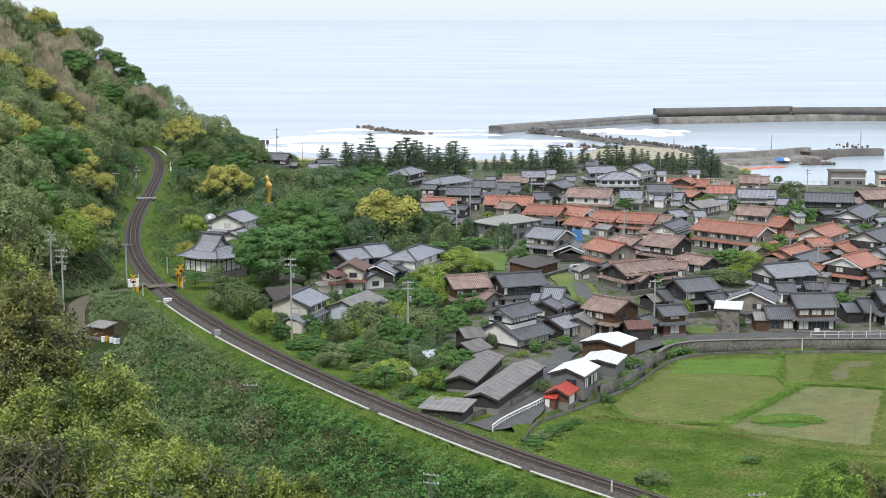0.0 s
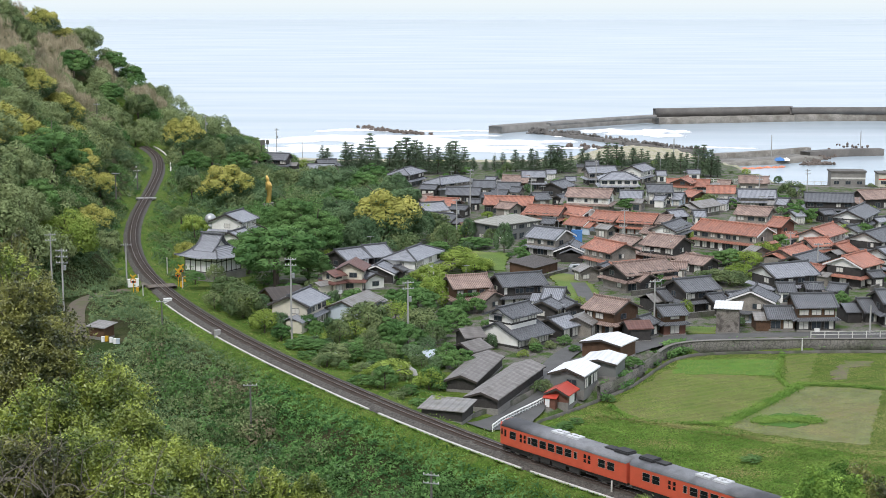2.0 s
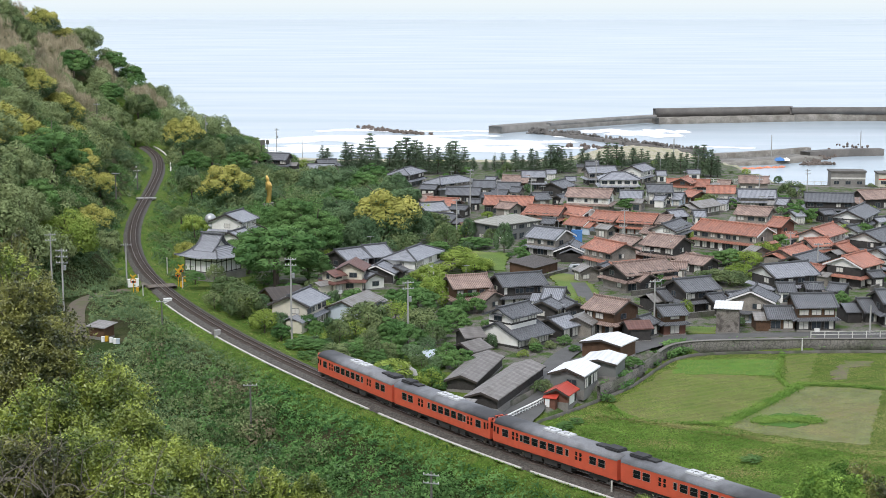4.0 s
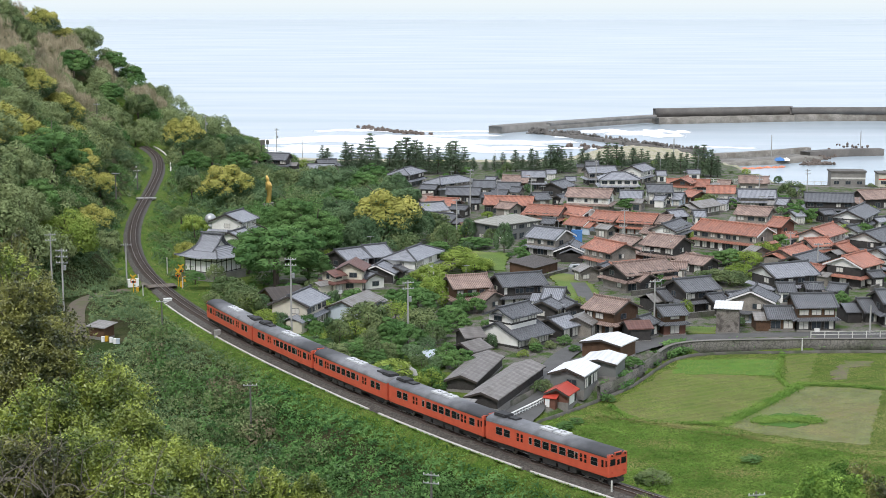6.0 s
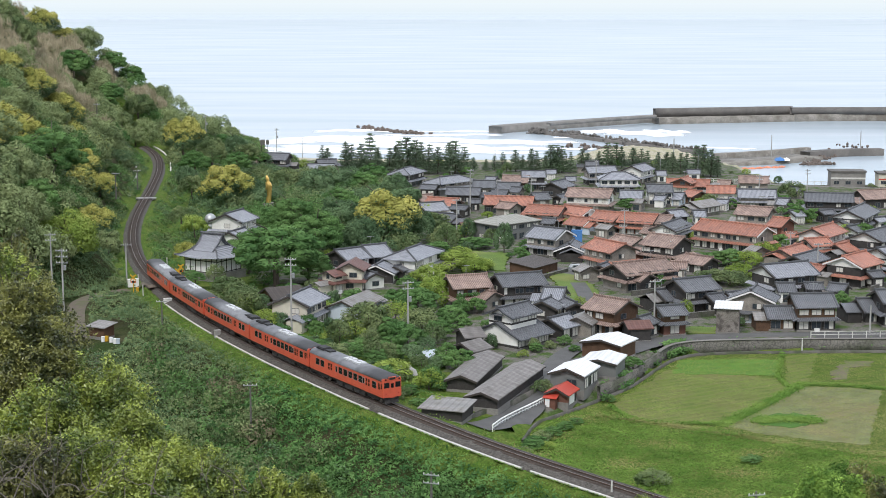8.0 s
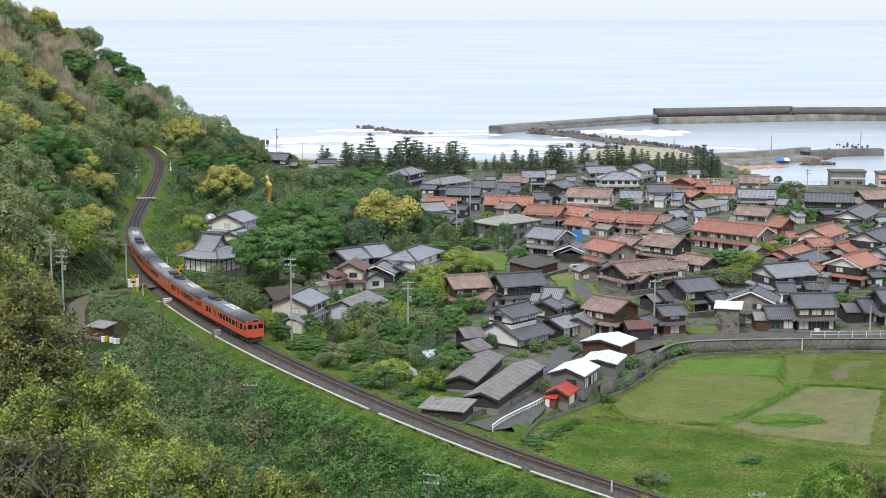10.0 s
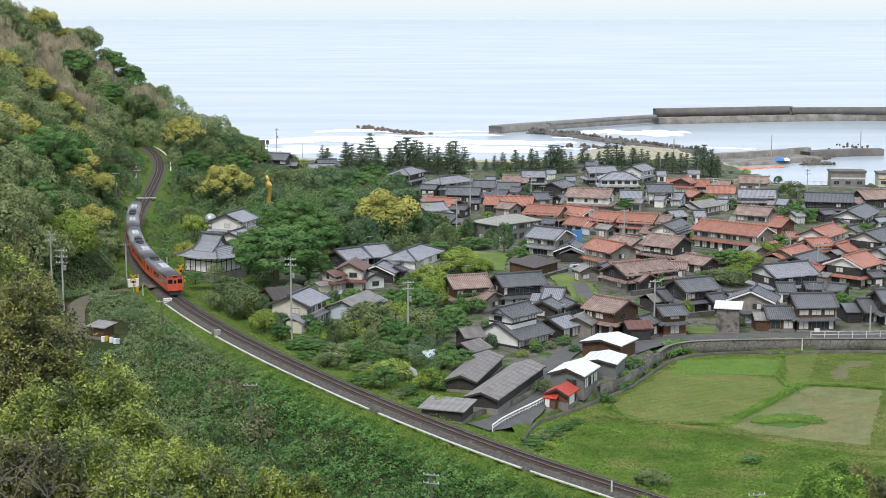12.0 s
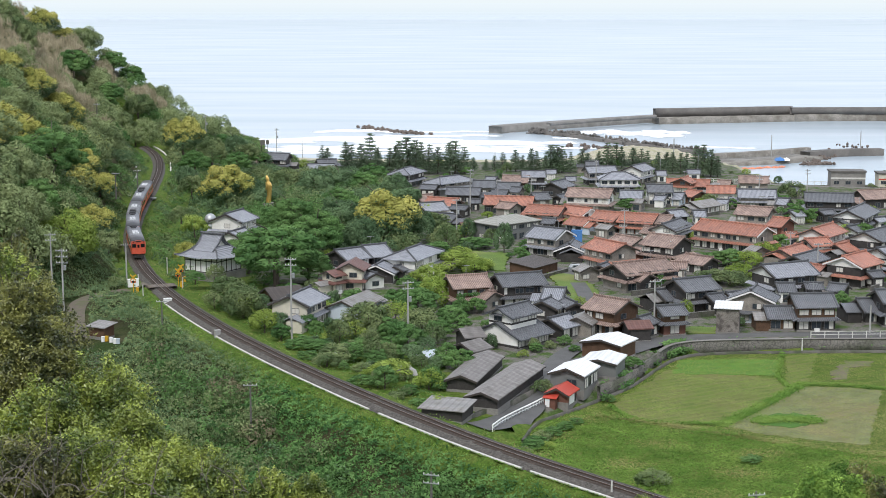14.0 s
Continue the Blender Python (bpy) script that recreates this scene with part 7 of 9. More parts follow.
def foam(x, y, w, d, rz=0.0, seed=0, z=0.05, crest=0.0):
    """A sheet of broken foam, thickest along its middle; crest lifts its seaward edge into a low roller."""
    xs, ys = np.linspace(-w / 2, w / 2, 41), np.linspace(-d / 2, d / 2, 11)
    X, Y = np.meshgrid(xs, ys)
    rng = np.random.default_rng(seed)
    ph = rng.uniform(0, 6, 3)
    Yw = Y + d * 0.22 * np.sin(X / w * 7 + ph[0]) + d * 0.12 * np.sin(X / w * 19 + ph[1])
    Z = z + crest * np.exp(-((Y / d - 0.15) / 0.18) ** 2) * np.clip(1.2 - np.abs(X) / w * 2.4, 0, 1)
    i = np.arange(X.size).reshape(X.shape)
    Fc = np.stack([i[:-1, :-1], i[:-1, 1:], i[1:, 1:], i[1:, :-1]], -1).reshape(-1, 4)
    me = mesh_np("foam", np.stack([X, Yw, Z], -1).reshape(-1, 3), Fc, M["broken_foam"], True)
    at = me.attributes.new("thick", "FLOAT", "POINT")
    th = 0.66 * np.minimum(1, 2.6 * (1 - np.abs(Y) / (d / 2)) ** 0.8) * np.minimum(1, 4 * (1 - np.abs(X) / (w / 2)))
    at.data.foreach_set("value", th.ravel().astype(np.float32))
    ob = new("foam", me)
    ob.matrix_world = pose(x, y, 0, 0, 0, rz)
    return tagged(ob, "white foam of a wave breaking near the beach", "sea foam", "breaking waves")


WAVES = []
M["float"] = mat("faded_orange_floats", (0.62, 0.22, 0.12), rough=0.6, var=0.4, scale=2.0, fine=6)
M["plot_green"] = mat("rice_seedlings", (0.085, 0.185, 0.020), var=0.35, scale=0.4, fine=5, bump=0.7, world_space=True)
M["plot_mown"] = mat("mown_grass", (0.112, 0.160, 0.028), var=0.35, scale=0.35, fine=3, bump=0.9, stain=(0.165, 0.135, 0.058), stain_amt=0.8, stain_scale=0.11, world_space=True)


def swaths(m, ang, period):
    """Lines of cut grass left by the mower."""
    n, l = m.node_tree.nodes, m.node_tree.links
    geo = n.new("ShaderNodeNewGeometry")
    mp = n.new("ShaderNodeMapping")
    mp.inputs["Rotation"].default_value = (0, 0, radians(ang))
    l.new(geo.outputs["Position"], mp.inputs["Vector"])
    w = n.new("ShaderNodeTexWave")
    w.inputs["Scale"].default_value, w.inputs["Distortion"].default_value = 0.314 / period, 5.0
    w.inputs["Detail"].default_value, w.inputs["Detail Scale"].default_value = 3, 0.6
    l.new(mp.outputs[0], w.inputs["Vector"])
    b = n["Principled BSDF"].inputs["Base Color"]
    mx = n.new("ShaderNodeMix")
    mx.data_type = "RGBA"
    r = n.new("ShaderNodeMapRange")
    r.inputs["From Min"].default_value, r.inputs["To Max"].default_value = 0.45, 0.6
    l.new(w.outputs["Fac"], r.inputs["Value"])
    l.new(r.outputs[0], mx.inputs["Factor"])
    l.new(b.links[0].from_socket, mx.inputs["A"])
    mx.inputs["B"].default_value = (0.18, 0.185, 0.06, 1)
    l.new(mx.outputs["Result"], b)


swaths(M["plot_mown"], 60, 1.6)
M["plot_pale"] = mat("pale_stubble", (0.17, 0.190, 0.085), var=0.4, scale=0.4, fine=2.5, bump=1.0, stain=(0.20, 0.17, 0.085), stain_amt=0.8, stain_scale=0.12, world_space=True)
M["plot_dark"] = mat("lush_grass", (0.06, 0.145, 0.018), var=0.3, scale=0.5, fine=6, bump=0.8, world_space=True)
M["plot_mud"] = mat("drying_mud", (0.15, 0.125, 0.085), var=0.25, scale=0.5, fine=6, stain=(0.10, 0.14, 0.03), stain_amt=0.7, stain_scale=0.6, world_space=True)


def town_shrubs():
    """Garden bushes and hedges between the houses and on the slope below the railway."""
    rng = np.random.default_rng(77)
    n = 0
    H = np.array([(a, b, max(c, d) / 2 + 0.6) for a, b, _, c, d in HOUSES])
    while n < 230:
        if n < 90:
            y = rng.uniform(205, 300)
            x = float(np.interp(y, LINE[:, 1], LINE[:, 0])) + rng.uniform(6, 30)
        else:
            y = rng.uniform(265, 560)
            x = rng.uniform(-0.11, 0.285) * y
        D, S = line_dist([x], [y])
        if S[0] > 0 or D[0] < 6 or (0 < x < 34 and 198 < y < 258) or (y < wall_y(x) + 6 and x > -2) or np.any(np.hypot(H[:, 0] - x, H[:, 1] - y) < H[:, 2] * 0.85):
            n += 0.2
            continue
        w = rng.uniform(1.6, 4.2)
        tree(round(x, 1), round(y, 1), w, w * rng.uniform(0.7, 1.0), ("mid", "olive", "light", "dark", "mid")[rng.integers(5)])
        n += 1




# ---- small things ----
def crossing_deck(s, w, material, label):
    """Slabs laid level with the rails where a path crosses the line."""
    ob = thing("crossing_deck", Matrix(), label, "level crossing")
    for o0, o1 in ((-2.6, -0.64), (-0.44, 0.44), (0.64, 2.6)):
        V, Fc = along(s - w / 2, s + w / 2, w / 3, o0, o1, 8.6, 9.0)
        part("slab", mesh_np("slab", V, Fc, material), None, ob)


crossing_deck(307.0, 3.2, M["deck"], "timber-decked level crossing over the track")
crossing_deck(438.0, 2.6, M["pole"], "pale concrete foot crossing over the track")


def guard_rail(pts, label):
    ob = thing("guard_rail", Matrix(), label, "guard rail")
    L = spline(pts, 5)
    z = [gz(a, b) for a, b in L]
    bm = bmesh.new()
    for i in range(len(L) - 1):
        cyl(bm, (*L[i], z[i] + 0.85), (*L[i + 1], z[i + 1] + 0.85), 0.11, 0.11, 8)
    part("top_rail", bm, M["paint_white"], ob)
    bm = bmesh.new()
    for i in range(len(L) - 1):
        cyl(bm, (*L[i], z[i] + 0.45), (*L[i + 1], z[i + 1] + 0.45), 0.07, 0.07, 8)
    part("lower_rail", bm, M["paint_white"], ob)
    for i in range(len(L)):
        bm = bmesh.new()
        cyl(bm, (*L[i], z[i] - 0.4), (*L[i], z[i] + 0.9), 0.07, 0.07, 8)
        part("post", bm, M["paint_white"], ob)


def drum(x, y, r, h, material, label):
    bm = bmesh.new()
    cyl(bm, (0, 0, 0), (0, 0, h), r, r, 12)
    cyl(bm, (0, 0, h * 0.96), (0, 0, h * 1.05), r * 1.06, r * 1.06, 12)
    ob = part("container", bm, material)
    ob.matrix_world = pose(x, y, gz(x, y) + 0.02)
    tagged(ob, label, "container", "containers by the shed")


def tarpaulin(x, y, z, w, d, rz, material, label, lift=0.7):
    """A sagging sheet thrown over a heap."""
    xs = np.linspace(-1, 1, 9)
    X, Y = np.meshgrid(xs, xs)
    Z = lift * np.clip(1 - np.maximum(np.abs(X), np.abs(Y)) ** 3, 0, 1) * (0.75 + 0.25 * np.sin(X * 5 + 1) * np.cos(Y * 4))
    i = np.arange(81).reshape(9, 9)
    Fc = np.stack([i[:-1, :-1], i[:-1, 1:], i[1:, 1:], i[1:, :-1]], -1).reshape(-1, 4)
    ob = new("tarpaulin", mesh_np("tarpaulin", np.stack([X * w / 2, Y * d / 2, Z], -1).reshape(-1, 3), Fc, material, True))
    ob.matrix_world = pose(x, y, z, 0, 0, rz)
    tagged(ob, label, "tarpaulin")


def quay_building(x, y, rz, w, d, h, wall, band, label):
    ob = thing("harbour_building", pose(x, y, gz(x, y), 0, 0, rz), label, "building")
    part("wall", boxes((-w / 2, w / 2, -d / 2, d / 2, -1, h)), wall, ob)
    part("roof_slab", boxes((-w / 2 - 0.3, w / 2 + 0.3, -d / 2 - 0.3, d / 2 + 0.3, h + 0.004, h + 0.45)), M["concrete_dark"], ob)
    part("band", boxes((-w / 2 - 0.05, w / 2 + 0.05, -d / 2 - 0.05, -d / 2 - 0.004, h * 0.55, h * 0.66)), band, ob)
    for i in range(3):
        window(ob, -w / 2 + (i + 0.5) * w / 3, -d / 2 - 0.01, 0.9, 0, 1.65, 1.05, 0.1 * i)


def railing(pts, z, label):
    ob = thing("railing", Matrix(), label, "railing")
    (a, b), (c, d) = pts
    n = int(math.hypot(c - a, d - b) / 2.2)
    for k in range(n + 1):
        x, y = a + (c - a) * k / n, b + (d - b) * k / n
        part("post", boxes((x - 0.06, x + 0.06, y - 0.06, y + 0.06, z - 0.2, z + 1.1)), M["trough"], ob)
    for h in (0.55, 1.05):
        bm = bmesh.new()
        cyl(bm, (a, b, z + h), (c, d, z + h), 0.05, 0.05, 6)
        part("bar", bm, M["trough"], ob)


def tank(x, y, r, z):
    bm = bmesh.new()
    bmesh.ops.create_uvsphere(bm, u_segments=20, v_segments=12, radius=r)
    cyl(bm, (0, 0, -r * 1.6), (0, 0, -r * 0.8), r * 0.5, r * 0.6, 12)
    ob = part("water_tank", bm, M["metal"], None, "", True)
    ob.matrix_world = pose(x, y, z)
    tagged(ob, "round silver-grey water tank behind the temple", "water tank")


def parked_car(x, y, rz, paint, label):
    ob = thing("car", pose(x, y, gz(x, y) + 0.06, 0, 0, rz), label, "car")
    bm = bmesh.new()
    pr = [(-1.7, 0.3), (1.7, 0.3), (1.72, 0.75), (1.1, 0.85), (0.55, 1.4), (-1.2, 1.45), (-1.68, 0.9)]
    a = [bm.verts.new((x_, -0.72, z_)) for x_, z_ in pr]
    b = [bm.verts.new((x_, 0.72, z_)) for x_, z_ in pr]
    bm.faces.new(a), bm.faces.new(b[::-1])
    for i in range(7):
        bm.faces.new((a[i], b[i], b[(i + 1) % 7], a[(i + 1) % 7]))
    bmesh.ops.recalc_face_normals(bm, faces=bm.faces[:])
    part("body", bm, paint, ob)
    for sy in (-1, 1):
        y0, y1 = sorted((sy * 0.70, sy * 0.735))
        part("side_window", boxes((-1.15, 0.5, y0, y1, 0.95, 1.32)), M["glass"], ob)
        for wx in (-1.1, 1.1):
            bm = bmesh.new()
            cyl(bm, (wx, sy * 0.62, 0.28), (wx, sy * 0.76, 0.28), 0.28, 0.28, 14)
            part("wheel", bm, M["black"], ob)


def cabinet(x, y, rz, w, d, h, material, label, z=None):
    ob = part("equipment_cabinet", boxes((-w / 2, w / 2, -d / 2, d / 2, -0.3, h), (-w / 2 - 0.06, w / 2 + 0.06, -d / 2 - 0.06, d / 2 + 0.06, h - 0.02, h + 0.1)), material)
    ob.matrix_world = pose(x, y, gz(x, y) if z is None else z, 0, 0, rz)
    tagged(ob, label, "cabinet")



def signboard(x, y, z):
    ob = thing("signboard", pose(x, y, gz(x, y)), "dark signboard on two posts above the trees", "signboard")
    h = z - gz(x, y)
    for px in (-1.1, 1.1):
        part("post", boxes((px - 0.08, px + 0.08, -0.08, 0.08, -0.5, h)), M["under"], ob)
    part("board", boxes((-1.5, 0.2, -0.16, -0.09, h - 1.9, h)), M["old_pole"], ob)
    part("board", boxes((0.5, 1.6, -0.16, -0.09, h - 1.7, h - 0.2)), M["old_pole"], ob)



def garden_walls():
    """Low block walls in front of some of the houses."""
    rng = random.Random(5)
    for k, (x, y, rz, L, D) in enumerate(HOUSES):
        if rng.random() > 0.4 or L < 6 or (0 < x < 34 and 198 < y < 262) or (y < 268 and x > 34):
            continue
        ob = thing("garden_wall", pose(x, y, gz(x, y), 0, 0, rz), "low weathered concrete block garden wall", "garden wall", "garden walls")
        s = -1 if math.cos(radians(rz)) > 0 else 1
        d = s * (D / 2 + rng.uniform(1.8, 3.0))
        a, b = -L / 2 - rng.uniform(0, 1.5), L / 2 - rng.uniform(0, L * 0.4)
        y0, y1 = sorted((d, d + 0.14))
        part("wall", boxes((a, b, y0, y1, -1.0, 0.95)), M["old_concrete"], ob)
        part("coping", boxes((a - 0.05, b + 0.05, y0 - 0.04, y1 + 0.04, 0.954, 1.04)), M["concrete"], ob)



def grass_ridge(pts, w, n, lm, seed):
    """Uncut grass along a bund between the plots."""
    rng = np.random.default_rng(seed)
    n = n * 2
    L = spline(pts, 40)
    i = rng.integers(0, len(L), n)
    x, y = L[i, 0] + rng.normal(0, w * 0.3, n), L[i, 1] + rng.normal(0, w * 0.45, n)
    C = np.c_[x, y, 5.6 + rng.uniform(0.0, 0.35, n)]
    V = cards(C, np.tile([0.0, -0.2, 1.0], (n, 1)), 0.24, rng)
    tagged(new("bund_grass", mesh_np("bund_grass", V, quad_faces(V), M[lm])), "long grass on a bund between rice plots", "grass", kind="stuff")


def wall_weeds():
    """Grass and creepers along the top and foot of the field's retaining wall."""
    rng = np.random.default_rng(91)
    L = spline(WALL[:-1], 40)
    i = rng.integers(0, len(L), 9000)
    off = np.where(rng.uniform(size=9000) < 0.5, rng.uniform(0.25, 1.8, 9000), -rng.uniform(0.25, 1.1, 9000))
    x, y = L[i, 0] + rng.normal(0, 0.2, 9000) - off * 0.35, L[i, 1] + off
    clump = np.sin(L[i, 0] * 0.55) + np.sin(L[i, 1] * 0.9 + 1) + rng.normal(0, 0.5, 9000) > 0.75
    x, y, off = x[clump], y[clump], off[clump]
    z = np.where(off > 0, 7.35, rng.uniform(5.5, 6.6, len(x)))
    C = np.c_[x, y, z + rng.uniform(0.0, 0.4, len(x))][x > 22.5]
    x = x[x > 22.5]
    V = cards(C, np.tile([0.0, -0.4, 0.8], (len(x), 1)), 0.4, rng)
    tagged(new("wall_weeds", mesh_np("wall_weeds", V, quad_faces(V), M["lf_mid"])), "weeds along the field's retaining wall", "undergrowth", kind="stuff")


wall_weeds()


def ivy(ob, x0, x1, y, z0, z1, n):
    rng = np.random.default_rng(93)
    C = np.c_[rng.uniform(x0, x1, n), y - rng.uniform(0.02, 0.4, n), z0 + (z1 - z0) * rng.uniform(0, 1, n) ** 1.3]
    C = C[np.sin(C[:, 0] * 2.1) + np.sin(C[:, 2] * 2.5 + C[:, 0]) + rng.normal(0, 0.5, n) > -0.5]
    V = cards(C, np.tile([0.0, -1.0, 0.3], (len(C), 1)), 0.36, rng)
    part("ivy", mesh_np("ivy", V, quad_faces(V), M["lf_mid"]), None, ob, "green ivy climbing the walls")


# ---- plants and fittings, placed ----
tree(-56.3, 417.4, 16.0, 13.0, "gold", z=6.5)
tree(-13.0, 358.9, 16.8, 13.8, "gold")
tree(-89.5, 553.7, 16.4, 14.0, "gold", z=7)
tree(-31.8, 303.5, 20.6, 13.5, "mid", z=7.5)
tree(-27.3, 342.0, 14.6, 10.9, "mid")
tree(-39.1, 319.2, 10.2, 9.1, "mid", z=7.5)
tree(-26.3, 308.7, 11.0, 7.7, "mid")
tree(-35.1, 374.7, 13.3, 10.0, "mid")
tree(-24.1, 369.6, 11.8, 10.5, "dark")
tree(-18.0, 350.7, 10.0, 8.7, "dark")
tree(-6.3, 364.6, 10.4, 9.1, "dark")
tree(-2.5, 374.7, 9.3, 6.6, "olive")
tree(0.8, 355.2, 7.6, 5.7, "olive")
tree(-53.0, 435.0, 10.8, 8.5, "dark")
tree(-43.5, 449.2, 12.7, 9.5, "olive")
tree(-35.0, 442.0, 12.5, 9.4, "dark")
tree(-41.2, 487.5, 12.1, 6.9, "olive")
tree(-30.7, 471.7, 13.3, 8.3, "dark")
tree(-24.0, 471.7, 11.7, 8.3, "mid")
tree(-21.7, 495.6, 10.5, 7.9, "mid")
tree(-27.1, 415.0, 10.3, 7.4, "mid")
tree(-44.0, 408.7, 8.7, 5.8, "dark")
tree(-13.8, 464.1, 9.8, 8.2, "dark")
tree(-9.9, 435.0, 9.2, 6.9, "dark")
tree(-3.4, 396.7, 7.0, 5.6, "light")
tree(-56.7, 495.6, 10.5, 7.0, "olive")
tree(-49.7, 495.6, 10.5, 6.1, "dark")
tree(-36.9, 512.0, 10.8, 5.4, "olive")
tree(-87.9, 589.3, 10.4, 8.3, "dark", z=6.5)
tree(-80.2, 578.7, 11.2, 7.6, "mid", z=5.5)
tree(-70.4, 549.1, 11.6, 8.7, "dark", z=6.5)
tree(-64.4, 531.0, 9.4, 7.5, "olive", z=6.5)
tree(-77.1, 498.1, 10.5, 8.8, "mid", z=6.5)
tree(-76.5, 531.0, 11.2, 9.4, "olive", z=6.5)
tree(-85.9, 514.0, 7.2, 6.3, "olive", z=6.5)
tree(-69.5, 442.9, 7.8, 7.0, "olive", z=6.5)
tree(-75.2, 468.9, 7.5, 6.6, "dark", z=6.5)
tree(-64.0, 498.1, 10.5, 7.9, "mid", z=6.5)
tree(-102.2, 600.3, 8.4, 7.4, "mid", z=6.5)
tree(-60.6, 531.0, 7.5, 4.7, "mid", z=6.5)
tree(-82.6, 611.6, 8.6, 6.0, "dark", z=3.0)
tree(-56.3, 361.3, 5.9, 5.1, "light", z=8.2)
tree(-52.7, 326.2, 5.1, 4.2, "goldbush", z=8.4)
tree(-47.0, 300.4, 4.5, 2.8, "mid", z=8.4)
tree(-43.6, 302.7, 3.7, 3.9, "olive", z=8.2)
tree(-63.0, 383.3, 5.4, 4.1, "olive", z=8.0)
tree(-34.6, 273.3, 7.8, 5.9, "olive", z=7.6)
tree(-38.9, 287.7, 7.2, 4.6, "olive", z=7.8)
tree(-40.3, 278.8, 4.0, 3.0, "olive", z=8)
tree(-29.6, 261.2, 5.1, 4.3, "light", z=7.4)
tree(-36.3, 330.0, 4.7, 3.5, "dark")
tree(-20.6, 256.4, 2.9, 3.7, "mid")
tree(-16.6, 252.2, 4.5, 4.5, "olive")
tree(-12.3, 256.4, 8.3, 6.9, "olive")
tree(-14.0, 254.3, 4.6, 3.6, "light")
tree(-8.5, 252.2, 5.4, 5.0, "mid")
tree(-5.7, 248.1, 6.2, 5.3, "mid")
tree(-4.3, 274.8, 7.9, 5.9, "mid")
tree(-8.5, 282.4, 5.0, 4.0, "mid")
tree(-1.4, 282.4, 6.1, 6.1, "light")
tree(1.5, 267.6, 5.7, 3.8, "mid")
tree(-6.9, 302.3, 4.3, 2.7, "mid")
tree(-2.6, 308.7, 6.6, 3.9, "light")
tree(1.8, 322.5, 9.2, 4.6, "light")
tree(6.4, 321.1, 6.9, 3.2, "light")
tree(-1.6, 330.0, 4.7, 3.5, "mid")
tree(4.6, 282.4, 4.0, 3.0, "mid")
tree(-10.3, 308.7, 3.3, 2.2, "mid")
tree(-10.7, 240.3, 3.5, 2.2, "mid")
tree(-15.9, 240.3, 6.0, 3.0, "olive")
tree(-20.0, 248.1, 5.3, 2.2, "mid")
tree(-7.8, 229.4, 6.6, 3.0, "light")
tree(-1.9, 222.6, 4.0, 3.2, "light")
tree(0.5, 238.4, 4.3, 3.9, "mid")
tree(-3.3, 236.5, 3.4, 2.1, "olive")
tree(-11.9, 248.1, 5.3, 2.7, "mid")
tree(-22.1, 252.2, 3.6, 1.8, "mid")
tree(-7.7, 256.4, 3.7, 3.7, "olive")
tree(-12.1, 232.9, 3.4, 1.7, "olive")
tree(6.0, 369.6, 3.9, 5.2, "dark")
tree(7.1, 355.2, 8.8, 3.2, "mid")
tree(13.3, 346.3, 4.7, 7.4, "dark")
tree(11.1, 364.6, 3.9, 3.9, "olive")
tree(2.1, 369.6, 5.2, 3.9, "mid")
tree(33.8, 432.2, 4.6, 3.1, "mid")
tree(50.6, 432.2, 7.7, 3.8, "mid")
tree(55.9, 330.0, 7.0, 3.5, "mid")
tree(59.4, 330.0, 7.0, 4.0, "mid")
tree(63.0, 330.0, 7.0, 3.5, "light")
tree(68.0, 337.9, 6.0, 4.1, "light")
tree(75.2, 355.2, 5.0, 3.8, "mid")
tree(55.1, 305.5, 8.7, 3.3, "olive")
tree(52.4, 308.7, 6.6, 2.9, "olive")
tree(59.1, 315.4, 6.7, 2.7, "light")
tree(57.2, 369.6, 3.9, 2.6, "light")
tree(40.4, 301.1, 3.9, 3.7, "mid")
tree(42.2, 274.8, 2.9, 2.9, "light")
tree(88.6, 402.6, 7.1, 5.7, "mid")
tree(92.2, 402.6, 4.9, 4.3, "mid")
tree(101.1, 464.1, 8.2, 4.9, "olive")
tree(96.4, 415.0, 4.4, 2.9, "mid")
tree(94.0, 369.6, 4.5, 3.9, "light")
tree(97.9, 369.6, 4.7, 4.7, "mid")
tree(70.6, 279.8, 3.6, 4.0, "mid")
tree(74.1, 449.2, 6.4, 3.2, "olive")
tree(77.9, 435.0, 6.2, 3.4, "mid")
tree(65.1, 421.5, 6.0, 2.7, "olive")
tree(87.9, 355.2, 3.3, 2.8, "mid")
tree(12.8, 263.0, 2.5, 2.5, "dark")
tree(14.3, 248.1, 2.1, 2.3, "olive")
tree(16.2, 256.4, 2.8, 2.2, "olive")
tree(18.4, 355.2, 3.3, 2.5, "mid")
tree(20.8, 282.4, 4.0, 2.0, "mid")
tree(7.2, 265.3, 2.1, 1.7, "mid")
tree(-15.9, 308.7, 3.3, 2.2, "olive")
tree(14.1, 222.6, 3.2, 2.4, "olive")
tree(12.0, 200.5, 2.9, 1.7, "mid")
tree(10.8, 197.8, 2.1, 1.4, "mid")
tree(28.6, 236.5, 3.4, 1.9, "mid")
tree(26.3, 231.1, 3.0, 1.7, "mid")
tree(23.4, 222.6, 2.4, 1.4, "mid")
tree(32.1, 244.1, 2.6, 1.4, "mid")
tree(-3.4, 213.2, 3.1, 1.5, "mid")
tree(-5.1, 219.4, 2.4, 1.4, "olive")
tree(6.1, 222.6, 2.1, 1.1, "mid")
tree(8.6, 226.0, 2.1, 1.1, "olive")
tree(10.9, 231.1, 2.0, 1.2, "mid")
tree(24.7, 183.1, 4.7, 2.3, "olive", z=5.5)
tree(38.2, 192.7, 2.8, 1.1, "mid", z=5.5)
pine(-57.8, 535.3, 6.1, 1.32)
pine(-42.2, 560.0, 6.8, 1.13)
